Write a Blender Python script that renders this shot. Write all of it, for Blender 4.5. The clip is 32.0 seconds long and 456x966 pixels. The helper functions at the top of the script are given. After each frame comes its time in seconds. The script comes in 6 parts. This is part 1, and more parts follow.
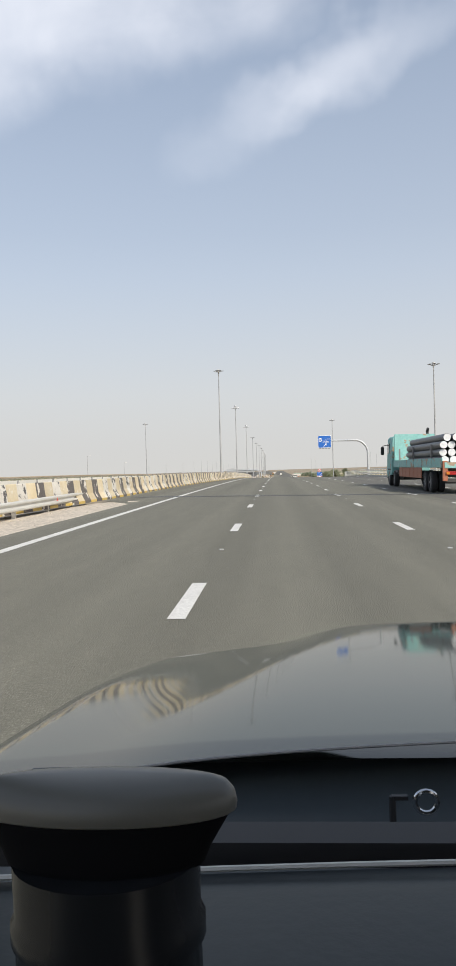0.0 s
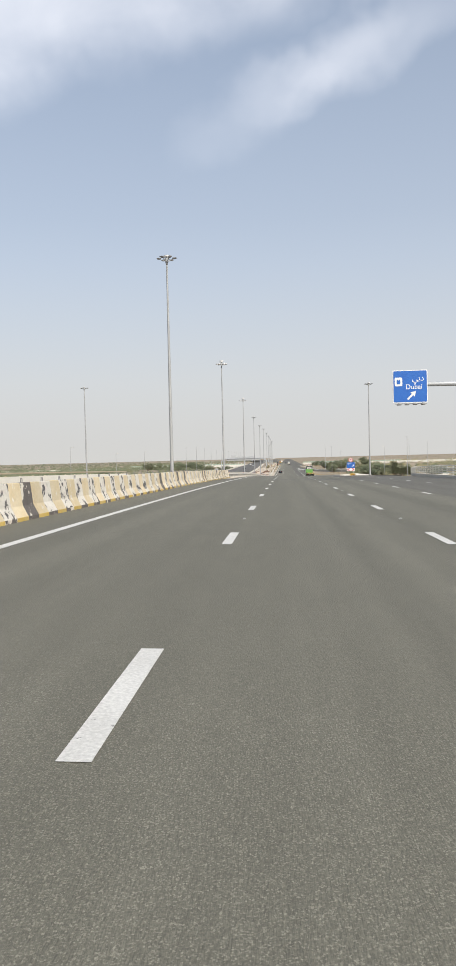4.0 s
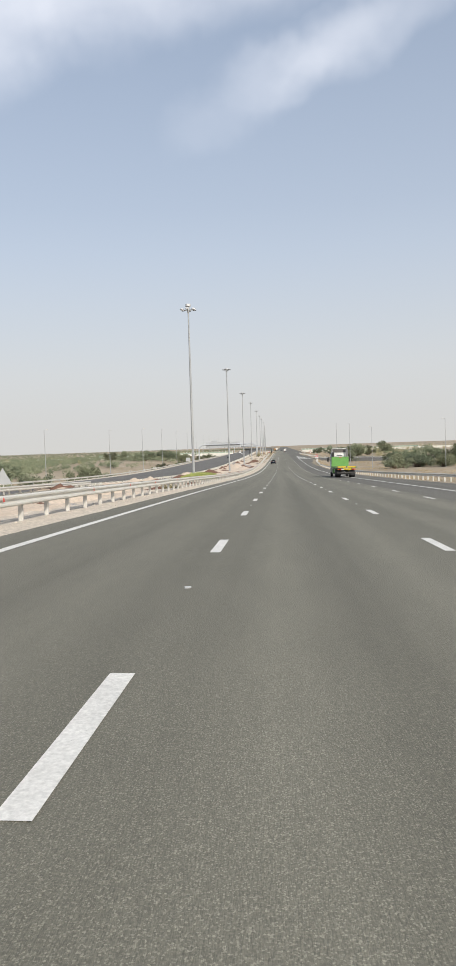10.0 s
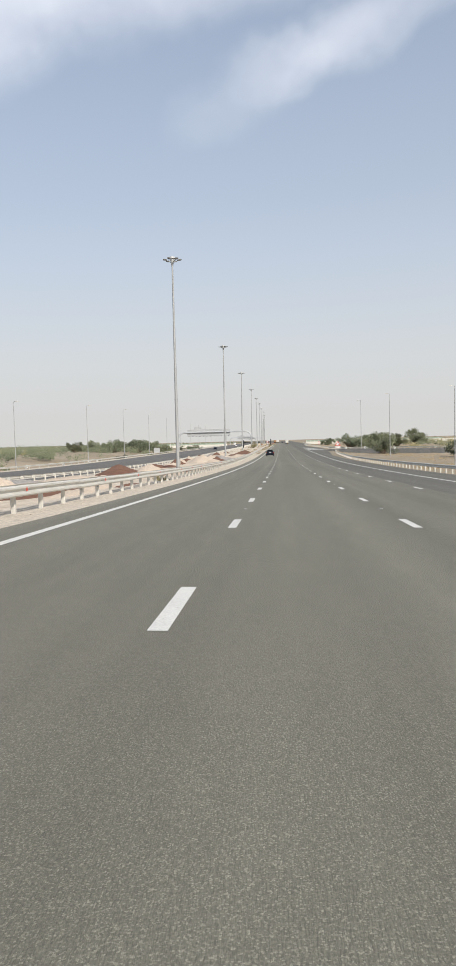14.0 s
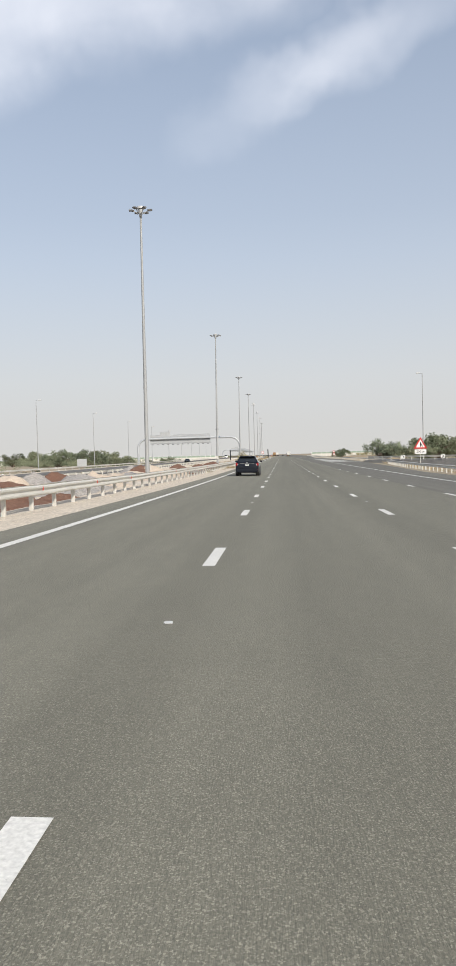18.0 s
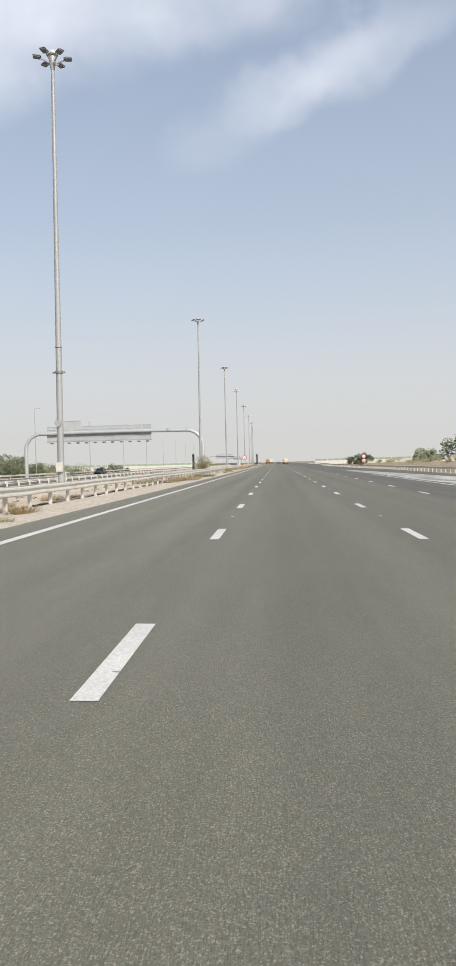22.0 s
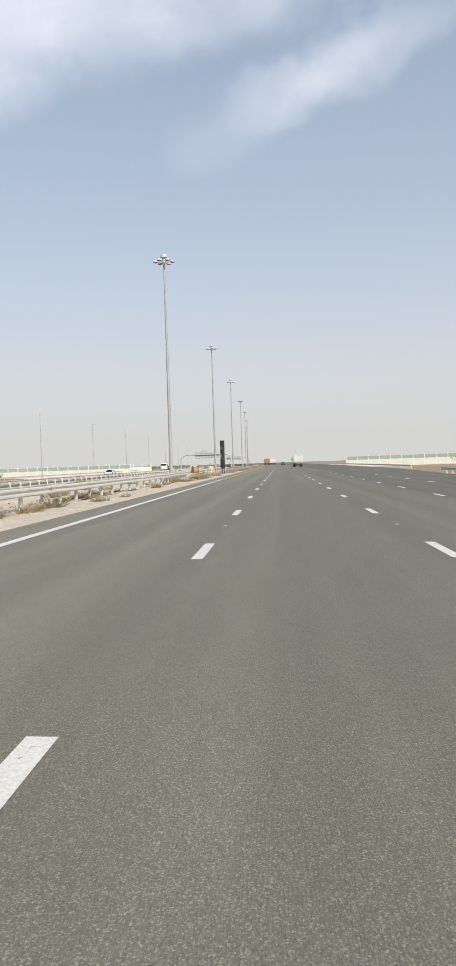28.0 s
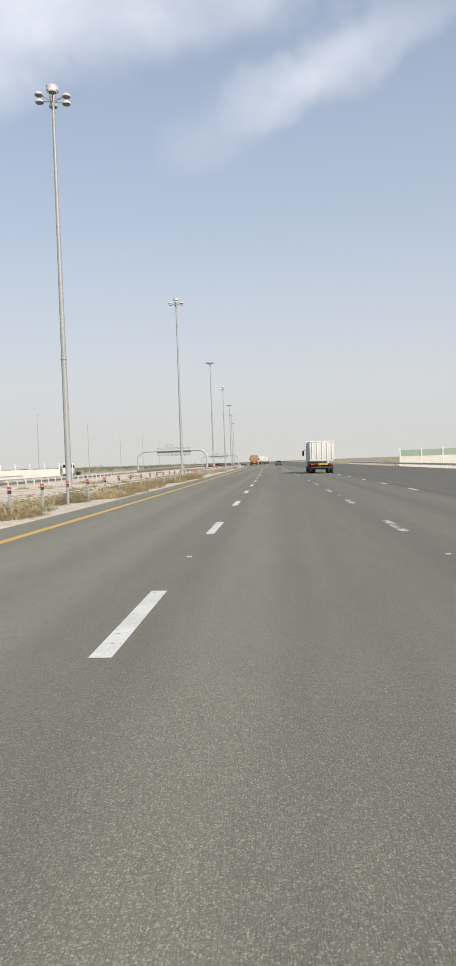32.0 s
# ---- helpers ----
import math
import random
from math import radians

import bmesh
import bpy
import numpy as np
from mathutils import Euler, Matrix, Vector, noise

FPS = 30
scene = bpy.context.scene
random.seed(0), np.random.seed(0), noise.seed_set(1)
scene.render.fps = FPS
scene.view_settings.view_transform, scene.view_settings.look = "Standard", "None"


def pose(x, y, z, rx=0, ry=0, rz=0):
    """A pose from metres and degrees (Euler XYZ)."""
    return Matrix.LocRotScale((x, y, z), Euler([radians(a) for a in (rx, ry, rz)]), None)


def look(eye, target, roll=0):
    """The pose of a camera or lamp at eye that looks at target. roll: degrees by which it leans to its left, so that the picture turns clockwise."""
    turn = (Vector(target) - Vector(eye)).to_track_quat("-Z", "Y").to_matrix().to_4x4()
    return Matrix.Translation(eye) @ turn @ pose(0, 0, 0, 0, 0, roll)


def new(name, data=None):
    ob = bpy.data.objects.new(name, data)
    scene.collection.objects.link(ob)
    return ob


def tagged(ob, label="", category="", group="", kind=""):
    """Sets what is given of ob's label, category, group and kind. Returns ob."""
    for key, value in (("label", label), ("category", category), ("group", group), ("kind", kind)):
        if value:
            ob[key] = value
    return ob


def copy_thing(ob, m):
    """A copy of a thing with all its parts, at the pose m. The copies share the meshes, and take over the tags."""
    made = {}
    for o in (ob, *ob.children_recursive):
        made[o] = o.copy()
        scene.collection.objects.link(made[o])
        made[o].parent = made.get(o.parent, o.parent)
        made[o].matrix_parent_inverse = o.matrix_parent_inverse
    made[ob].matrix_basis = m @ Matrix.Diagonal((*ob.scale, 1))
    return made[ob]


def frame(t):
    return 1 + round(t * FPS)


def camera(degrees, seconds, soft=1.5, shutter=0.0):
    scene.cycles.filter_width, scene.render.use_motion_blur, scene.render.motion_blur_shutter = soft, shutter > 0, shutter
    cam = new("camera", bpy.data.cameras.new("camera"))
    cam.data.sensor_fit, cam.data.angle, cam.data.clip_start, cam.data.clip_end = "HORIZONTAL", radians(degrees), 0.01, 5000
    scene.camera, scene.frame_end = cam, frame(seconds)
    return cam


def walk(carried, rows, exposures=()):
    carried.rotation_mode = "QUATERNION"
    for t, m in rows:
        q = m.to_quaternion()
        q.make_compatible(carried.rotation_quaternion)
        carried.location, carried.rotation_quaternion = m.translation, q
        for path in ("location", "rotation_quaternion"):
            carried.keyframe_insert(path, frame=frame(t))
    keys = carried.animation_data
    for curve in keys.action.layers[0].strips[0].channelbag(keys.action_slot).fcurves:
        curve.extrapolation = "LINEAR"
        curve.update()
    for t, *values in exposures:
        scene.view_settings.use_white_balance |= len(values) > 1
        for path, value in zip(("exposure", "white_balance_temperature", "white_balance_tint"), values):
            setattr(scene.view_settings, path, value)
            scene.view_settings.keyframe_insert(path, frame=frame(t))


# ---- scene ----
# x: metres to the right of the first lane line, y: metres along the road, z: up
CYCLE, PHASE, LANE, FALL, EYE = 9.0, 7.67, 3.7, 0.017, 1.379

SLOPES = [(-300, .6), (0, .36), (25, .2), (52, -.05), (77, -.3), (152, -1.46), (202, -2.2), (256, -2.85), (312, -3.35), (340, -3.3),
          (370, -2.9), (460, -1.6), (492, -1.15), (523, -.65), (556, -.25), (600, -.1), (660, -.1), (5000, -.02)]
_y = np.arange(-400, 4001, 1.0)
_s = np.interp(_y, [a for a, b in SLOPES], [b / 100 for a, b in SLOPES])
_k = np.hanning(61) / np.hanning(61).sum()
_s = np.convolve(np.pad(_s, 30, "edge"), _k, "valid")
_z = np.cumsum(_s)
_z -= np.interp(0, _y, _z)


def level(y):
    """Height of the carriageway's lane line."""
    return float(np.interp(y, _y, _z))


def road_z(x, y):
    return level(y) - FALL * x


def bend(y):
    """Sideways shift of the road where it starts to curve to the left."""
    return -max(0.0, y - 962) ** 2 / 15200


# ---- camera ----
cam = camera(34.13, 32.0, soft=1.2)
PATH = [
    (0, 0.95, 0.00, 88.93, 1.77, 3.77), (1, 1.04, 25.57, 88.57, 1.64, 3.80), (2, 1.09, 50.66, 88.51, 1.57, 4.04),
    (3, 1.12, 75.82, 88.21, 1.60, 4.22), (6, 0.64, 150.88, 87.72, 1.26, 4.55), (7, 0.69, 175.99, 87.43, 1.39, 4.15),
    (8, 0.85, 202.46, 87.35, 1.52, 3.72), (9, 1.09, 229.24, 87.26, 1.78, 3.76), (10, 1.09, 255.89, 87.15, 1.96, 4.00),
    (11, 1.03, 283.63, 86.87, 1.59, 4.19), (12, 0.99, 311.76, 86.76, 1.58, 4.12), (13, 1.02, 340.59, 86.68, 1.38, 4.17),
    (14, 1.03, 369.80, 86.70, 1.53, 4.09), (17, 1.07, 460.76, 87.61, 1.87, 4.01), (18, 1.00, 491.93, 87.83, 1.60, 4.12),
    (19, 0.88, 523.45, 87.94, 1.23, 4.08), (20, 0.97, 556.34, 88.09, 1.36, 4.08), (21, 1.07, 589.83, 88.41, 1.49, 3.95),
    (22, 1.15, 623.44, 88.41, 1.51, 3.75), (23, 1.34, 656.64, 88.46, 1.66, 3.85), (24, 1.41, 690.25, 88.65, 1.40, 3.82),
    (25, 1.45, 723.88, 88.46, 1.66, 3.78), (28, 1.25, 824.04, 88.48, 1.91, 4.05), (29, 1.23, 857.55, 88.52, 1.91, 4.03),
    (30, 1.35, 890.83, 88.54, 2.03, 4.20), (31, 1.28, 923.01, 88.39, 1.94, 4.03), (32, 1.29, 955.47, 88.37, 2.10, 3.62)]
walk(cam, [(t, pose(x, y, level(y + 0.3) - FALL * x + EYE, rx, ry, rz)) for t, x, y, rx, ry, rz in PATH],
     exposures=[(0, 0.45), (32, 0.45)])

# ---- world and sun ----
SUN = Vector((0.56, -0.83, 0.71)).normalized()
world = bpy.data.worlds.new("sky")
scene.world = world
world.use_nodes = True
wt = world.node_tree
wt.nodes.clear()


def wnode(kind, **values):
    n = wt.nodes.new(kind)
    for key, value in values.items():
        n.inputs[key].default_value = value
    return n


out = wnode("ShaderNodeOutputWorld")
sky = wt.nodes.new("ShaderNodeTexSky")
sky.sky_type, sky.sun_disc = "NISHITA", False
sky.sun_elevation, sky.sun_rotation = math.asin(SUN.z), math.atan2(SUN.x, SUN.y)
sky.air_density, sky.dust_density, sky.ozone_density = 1.0, 3.0, 2.0
bg_sky = wnode("ShaderNodeBackground", Strength=0.085)
wt.links.new(sky.outputs[0], bg_sky.inputs[0])
# haze towards the horizon and thin cirrus, by the direction in the sky
tc = wt.nodes.new("ShaderNodeTexCoord")
sep = wt.nodes.new("ShaderNodeSeparateXYZ")
wt.links.new(tc.outputs["Generated"], sep.inputs[0])
haze = wt.nodes.new("ShaderNodeValToRGB")
wt.links.new(sep.outputs["Z"], haze.inputs[0])
haze.color_ramp.elements[0].position, haze.color_ramp.elements[0].color = 0.0, (1, 1, 1, 1)
haze.color_ramp.elements[1].position, haze.color_ramp.elements[1].color = 0.6, (0.35, 0.35, 0.35, 1)
for at, v in ((0.06, 0.93), (0.16, 0.78), (0.30, 0.58)):
    haze.color_ramp.elements.new(at).color = (v, v, v, 1)
tint = wt.nodes.new("ShaderNodeValToRGB")
wt.links.new(sep.outputs["Z"], tint.inputs[0])
tint.color_ramp.elements[0].position, tint.color_ramp.elements[0].color = 0.0, (0.49, 0.485, 0.47, 1)
tint.color_ramp.elements[1].position, tint.color_ramp.elements[1].color = 0.5, (0.475, 0.545, 0.655, 1)
tint.color_ramp.elements.new(0.10).color = (0.52, 0.53, 0.54, 1)
tint.color_ramp.elements.new(0.25).color = (0.505, 0.55, 0.617, 1)
bg_haze = wnode("ShaderNodeBackground", Strength=1.0)
wt.links.new(tint.outputs[0], bg_haze.inputs[0])
mix_haze = wt.nodes.new("ShaderNodeMixShader")
wt.links.new(haze.outputs[0], mix_haze.inputs[0])
wt.links.new(bg_sky.outputs[0], mix_haze.inputs[1])
wt.links.new(bg_haze.outputs[0], mix_haze.inputs[2])


def veil(scale, rot, stretch, low, high, distort):
    """A cirrus mask: stretched noise, thresholded."""
    m = wt.nodes.new("ShaderNodeMapping")
    m.inputs["Rotation"].default_value, m.inputs["Scale"].default_value = rot, stretch
    wt.links.new(tc.outputs["Generated"], m.inputs[0])
    n = wnode("ShaderNodeTexNoise", Scale=scale, Detail=5.0, Roughness=0.5, Distortion=distort)
    wt.links.new(m.outputs[0], n.inputs["Vector"])
    r = wnode("ShaderNodeMapRange")
    r.inputs["From Min"].default_value, r.inputs["From Max"].default_value = low, high
    r.interpolation_type = "SMOOTHSTEP"
    wt.links.new(n.outputs[0], r.inputs[0])
    return r


def sky_math(op, a, b):
    n = wt.nodes.new("ShaderNodeMath")
    n.operation, n.use_clamp = op, True
    for k, v in enumerate((a, b)):
        if isinstance(v, (int, float)):
            n.inputs[k].default_value = v
        else:
            wt.links.new(v, n.inputs[k])
    return n.outputs[0]


puff = wnode("ShaderNodeTexNoise", Scale=6.5, Detail=4.0, Roughness=0.5)
wt.links.new(tc.outputs["Generated"], puff.inputs["Vector"])
warp = wt.nodes.new("ShaderNodeVectorMath")
warp.operation = "MULTIPLY_ADD"
warp.inputs[1].default_value = (0.18, 0.0, 0.18)
wt.links.new(puff.outputs["Color"], warp.inputs[0])
wt.links.new(tc.outputs["Generated"], warp.inputs[2])
WARP = Vector((0.09, 0.0, 0.09))


def bank(direction, along, length, width, soft):
    """A soft oval patch of cirrus round a direction of the sky."""
    d = Vector(direction).normalized()
    a = Vector(along)
    a = (a - a.dot(d) * d).normalized()
    c = d.cross(a)
    total = None
    for axis, size in ((a, length), (c, width)):
        dot = wt.nodes.new("ShaderNodeVectorMath")
        dot.operation = "DOT_PRODUCT"
        wt.links.new(warp.outputs[0], dot.inputs[0])
        dot.inputs[1].default_value = axis / size
        p = wt.nodes.new("ShaderNodeMath")
        p.operation = "POWER"
        p.inputs[1].default_value = 2
        mid = wt.nodes.new("ShaderNodeMath")
        mid.operation = "SUBTRACT"
        mid.inputs[1].default_value = WARP.dot(axis) / size
        wt.links.new(dot.outputs["Value"], mid.inputs[0])
        ab = wt.nodes.new("ShaderNodeMath")
        ab.operation = "ABSOLUTE"
        wt.links.new(mid.outputs[0], ab.inputs[0])
        wt.links.new(ab.outputs[0], p.inputs[0])
        if total is None:
            total = p.outputs[0]
        else:
            s = wt.nodes.new("ShaderNodeMath")
            s.operation = "ADD"
            wt.links.new(total, s.inputs[0])
            wt.links.new(p.outputs[0], s.inputs[1])
            total = s.outputs[0]
    r = wnode("ShaderNodeMapRange")
    r.interpolation_type = "SMOOTHSTEP"
    r.inputs["From Min"].default_value, r.inputs["From Max"].default_value = 1.0, 1.0 - soft
    wt.links.new(total, r.inputs[0])
    return r.outputs[0]


wisps = veil(4.0, (0, 0.45, 0), (0.9, 1.0, 1.4), 0.02, 0.75, 0.4)
fine = veil(11.0, (0, 0.5, 0), (0.9, 1.0, 1.5), 0.1, 0.95, 0.5)
streak = bank((0.105, 1, 0.525), (0.87, 0, 0.44), 0.19, 0.058, 1.0)
core = bank((0.075, 1, 0.535), (0.80, 0, 0.50), 0.085, 0.055, 1.0)
tail = bank((-0.02, 1, 0.455), (0.75, 0, 0.60), 0.14, 0.060, 1.0)
mass = bank((-0.30, 1, 0.705), (0.97, 0, 0.20), 0.46, 0.17, 0.9)
cover = sky_math("ADD", sky_math("MULTIPLY", streak, 0.30), sky_math("MULTIPLY", core, 0.20))
cover = sky_math("ADD", cover, sky_math("MULTIPLY", tail, 0.17))
cover = sky_math("MAXIMUM", cover, sky_math("MULTIPLY", mass, 0.86))
cover = sky_math("MULTIPLY", cover, sky_math("ADD", sky_math("MULTIPLY", wisps.outputs[0], 0.75), sky_math("MULTIPLY", fine.outputs[0], 0.34)))
bg_cloud = wnode("ShaderNodeBackground", Strength=1.0)
bg_cloud.inputs[0].default_value = (0.75, 0.765, 0.82, 1)
mix_cloud = wt.nodes.new("ShaderNodeMixShader")
wt.links.new(cover, mix_cloud.inputs[0])
wt.links.new(mix_haze.outputs[0], mix_cloud.inputs[1])
wt.links.new(bg_cloud.outputs[0], mix_cloud.inputs[2])
wt.links.new(mix_cloud.outputs[0], out.inputs[0])

lamp = bpy.data.lights.new("sun", "SUN")
lamp.energy, lamp.angle, lamp.color = 3.15, radians(0.55), (1.0, 0.94, 0.84)
sun = new("sun", lamp)
sun.matrix_world = look((60, -60, 120), Vector((60, -60, 120)) - SUN)


# ---- materials ----
def material(name, colour, rough=0.8, metal=0.0, second=None, scale=3.0, amount=0.5, grain=0.0, grain_scale=60.0, bump=0.0, bump_scale=None,
             stretch=(1, 1, 1), spread=0.0, patches=None, patch_scale=2.0, patch_low=0.55, patch_high=0.6, space="Object", coat=0.0, spec=0.5):
    """A surface: base colour, a second colour in broad blotches, fine grain, patches of a third colour with sharp edges, relief."""
    m = bpy.data.materials.new(name)
    m.use_nodes = True
    nt = m.node_tree
    b = nt.nodes["Principled BSDF"]
    b.inputs["Roughness"].default_value, b.inputs["Metallic"].default_value = rough, metal
    b.inputs["Coat Weight"].default_value, b.inputs["Specular IOR Level"].default_value = coat, spec
    co = nt.nodes.new("ShaderNodeTexCoord")
    mp = nt.nodes.new("ShaderNodeMapping")
    mp.inputs["Scale"].default_value = stretch
    if space == "World":
        g = nt.nodes.new("ShaderNodeNewGeometry")
        nt.links.new(g.outputs["Position"], mp.inputs[0])
    else:
        nt.links.new(co.outputs["Object"], mp.inputs[0])
    info = nt.nodes.new("ShaderNodeObjectInfo")
    shift = nt.nodes.new("ShaderNodeVectorMath")
    shift.operation = "MULTIPLY_ADD"
    shift.inputs[0].default_value = (37.0, 51.0, 23.0)
    nt.links.new(info.outputs["Random"], shift.inputs[1])
    nt.links.new(mp.outputs[0], shift.inputs[2])
    vec = shift.outputs[0]

    def noise_at(sc, detail=4.0, rough_=0.55):
        n = nt.nodes.new("ShaderNodeTexNoise")
        n.inputs["Scale"].default_value, n.inputs["Detail"].default_value, n.inputs["Roughness"].default_value = sc, detail, rough_
        nt.links.new(vec, n.inputs["Vector"])
        return n.outputs[0]

    def blend(fac, a, c):
        x = nt.nodes.new("ShaderNodeMix")
        x.data_type = "RGBA"
        for sock, v in ((x.inputs[0], fac), (x.inputs[6], a), (x.inputs[7], c)):
            if hasattr(v, "links"):
                nt.links.new(v, sock)
            else:
                sock.default_value = v if not isinstance(v, tuple) else (*v[:3], 1)
        return x.outputs[2]

    def ramp(v, low, high, top=1.0):
        r = nt.nodes.new("ShaderNodeMapRange")
        r.inputs["From Min"].default_value, r.inputs["From Max"].default_value, r.inputs["To Max"].default_value = low, high, top
        nt.links.new(v, r.inputs[0])
        return r.outputs[0]

    col = (*colour, 1)
    second = second or tuple(v * 0.72 for v in colour)
    col = blend(ramp(noise_at(scale), 0.35, 0.68, amount), col, second)
    if patches:
        col = blend(ramp(noise_at(patch_scale, 6.0, 0.65), patch_low, patch_high), col, patches)
    if grain:
        hsv = nt.nodes.new("ShaderNodeHueSaturation")
        nt.links.new(col, hsv.inputs["Color"])
        nt.links.new(ramp(noise_at(grain_scale, 2.0), 0.2, 0.8, 1.0), hsv.inputs["Value"])
        v = hsv.inputs["Value"].links[0].from_node
        v.inputs["To Min"].default_value, v.inputs["To Max"].default_value = 1 - grain, 1 + grain
        col = hsv.outputs[0]
    if spread:
        hsv = nt.nodes.new("ShaderNodeHueSaturation")
        nt.links.new(col, hsv.inputs["Color"])
        r = nt.nodes.new("ShaderNodeMapRange")
        r.inputs["To Min"].default_value, r.inputs["To Max"].default_value = 1 - spread, 1 + spread
        nt.links.new(info.outputs["Random"], r.inputs[0])
        nt.links.new(r.outputs[0], hsv.inputs["Value"])
        col = hsv.outputs[0]
    nt.links.new(col, b.inputs["Base Color"])
    if bump:
        bp = nt.nodes.new("ShaderNodeBump")
        bp.inputs["Strength"].default_value, bp.inputs["Distance"].default_value = bump, 0.02
        nt.links.new(noise_at(bump_scale or grain_scale, 3.0), bp.inputs["Height"])
        nt.links.new(bp.outputs[0], b.inputs["Normal"])
    return m


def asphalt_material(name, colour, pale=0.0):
    """Worn asphalt: pale stones in dark binder, lengthwise wheel tracks, broad patches and short seams."""
    m = material(name, colour, 0.85, second=tuple(v * 1.25 for v in colour), scale=0.035, amount=0.6, stretch=(3.0, 0.55, 1), space="World",
                 grain=0.06, grain_scale=1.2, bump=0.35, bump_scale=38.0, spec=0.35)
    nt = m.node_tree
    b = nt.nodes["Principled BSDF"]
    base = b.inputs["Base Color"].links[0].from_socket
    g = nt.nodes.new("ShaderNodeNewGeometry")
    vor = nt.nodes.new("ShaderNodeTexVoronoi")
    vor.inputs["Scale"].default_value = 130.0
    nt.links.new(g.outputs["Position"], vor.inputs["Vector"])
    bw = nt.nodes.new("ShaderNodeRGBToBW")
    nt.links.new(vor.outputs["Color"], bw.inputs[0])
    r = nt.nodes.new("ShaderNodeMapRange")
    for key, v in (("From Min", 0.15), ("From Max", 0.85), ("To Min", 0.78), ("To Max", 1.12)):
        r.inputs[key].default_value = v
    nt.links.new(bw.outputs[0], r.inputs[0])
    # larger pale stones here and there
    big_stone = nt.nodes.new("ShaderNodeTexVoronoi")
    big_stone.inputs["Scale"].default_value = 150.0
    nt.links.new(g.outputs["Position"], big_stone.inputs["Vector"])
    bw2 = nt.nodes.new("ShaderNodeRGBToBW")
    nt.links.new(big_stone.outputs["Color"], bw2.inputs[0])
    r3 = nt.nodes.new("ShaderNodeMapRange")
    for key, v in (("From Min", 0.66), ("From Max", 0.82), ("To Min", 0.97), ("To Max", 1.6)):
        r3.inputs[key].default_value = v
    nt.links.new(bw2.outputs[0], r3.inputs[0])
    both = nt.nodes.new("ShaderNodeMath")
    both.operation = "MULTIPLY"
    nt.links.new(r.outputs[0], both.inputs[0])
    nt.links.new(r3.outputs[0], both.inputs[1])
    # wheel tracks: two paler bands a lane
    s = nt.nodes.new("ShaderNodeSeparateXYZ")
    nt.links.new(g.outputs["Position"], s.inputs[0])
    wv = nt.nodes.new("ShaderNodeMath")
    wv.operation = "MULTIPLY"
    wv.inputs[1].default_value = 2 * math.pi / 1.85
    nt.links.new(s.outputs["X"], wv.inputs[0])
    cs = nt.nodes.new("ShaderNodeMath")
    cs.operation = "COSINE"
    nt.links.new(wv.outputs[0], cs.inputs[0])
    r2 = nt.nodes.new("ShaderNodeMapRange")
    for key, v in (("From Min", -1.0), ("From Max", 1.0), ("To Min", 1.05), ("To Max", 0.95)):
        r2.inputs[key].default_value = v
    nt.links.new(cs.outputs[0], r2.inputs[0])
    # long faint bands of rolled tar and dust
    mp = nt.nodes.new("ShaderNodeMapping")
    mp.inputs["Scale"].default_value = (1.3, 0.012, 0.0)
    nt.links.new(g.outputs["Position"], mp.inputs[0])
    band = nt.nodes.new("ShaderNodeTexNoise")
    band.inputs["Scale"].default_value, band.inputs["Detail"].default_value = 1.0, 3.0
    nt.links.new(mp.outputs[0], band.inputs["Vector"])
    r4 = nt.nodes.new("ShaderNodeMapRange")
    for key, v in (("From Min", 0.3), ("From Max", 0.7), ("To Min", 0.88), ("To Max", 1.10)):
        r4.inputs[key].default_value = v
    nt.links.new(band.outputs[0], r4.inputs[0])
    bands = nt.nodes.new("ShaderNodeMath")
    bands.operation = "MULTIPLY"
    nt.links.new(r2.outputs[0], bands.inputs[0])
    nt.links.new(r4.outputs[0], bands.inputs[1])
    mul = nt.nodes.new("ShaderNodeMath")
    mul.operation = "MULTIPLY"
    nt.links.new(both.outputs[0], mul.inputs[0])
    nt.links.new(bands.outputs[0], mul.inputs[1])
    hsv = nt.nodes.new("ShaderNodeHueSaturation")
    nt.links.new(base, hsv.inputs["Color"])
    nt.links.new(mul.outputs[0], hsv.inputs["Value"])
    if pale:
        # the inner lane grows paler to the left and further along the road
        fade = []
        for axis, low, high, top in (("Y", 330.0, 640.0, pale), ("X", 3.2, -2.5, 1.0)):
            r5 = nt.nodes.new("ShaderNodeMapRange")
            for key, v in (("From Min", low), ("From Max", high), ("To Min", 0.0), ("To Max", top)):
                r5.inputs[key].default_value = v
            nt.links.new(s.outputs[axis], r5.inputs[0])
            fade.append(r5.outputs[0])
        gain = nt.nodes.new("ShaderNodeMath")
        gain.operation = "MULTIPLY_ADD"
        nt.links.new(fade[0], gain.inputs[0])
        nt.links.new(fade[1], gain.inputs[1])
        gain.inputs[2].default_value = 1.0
        paled = nt.nodes.new("ShaderNodeMath")
        paled.operation = "MULTIPLY"
        nt.links.new(mul.outputs[0], paled.inputs[0])
        nt.links.new(gain.outputs[0], paled.inputs[1])
        nt.links.new(paled.outputs[0], hsv.inputs["Value"])
    nt.links.new(hsv.outputs[0], b.inputs["Base Color"])
    return m


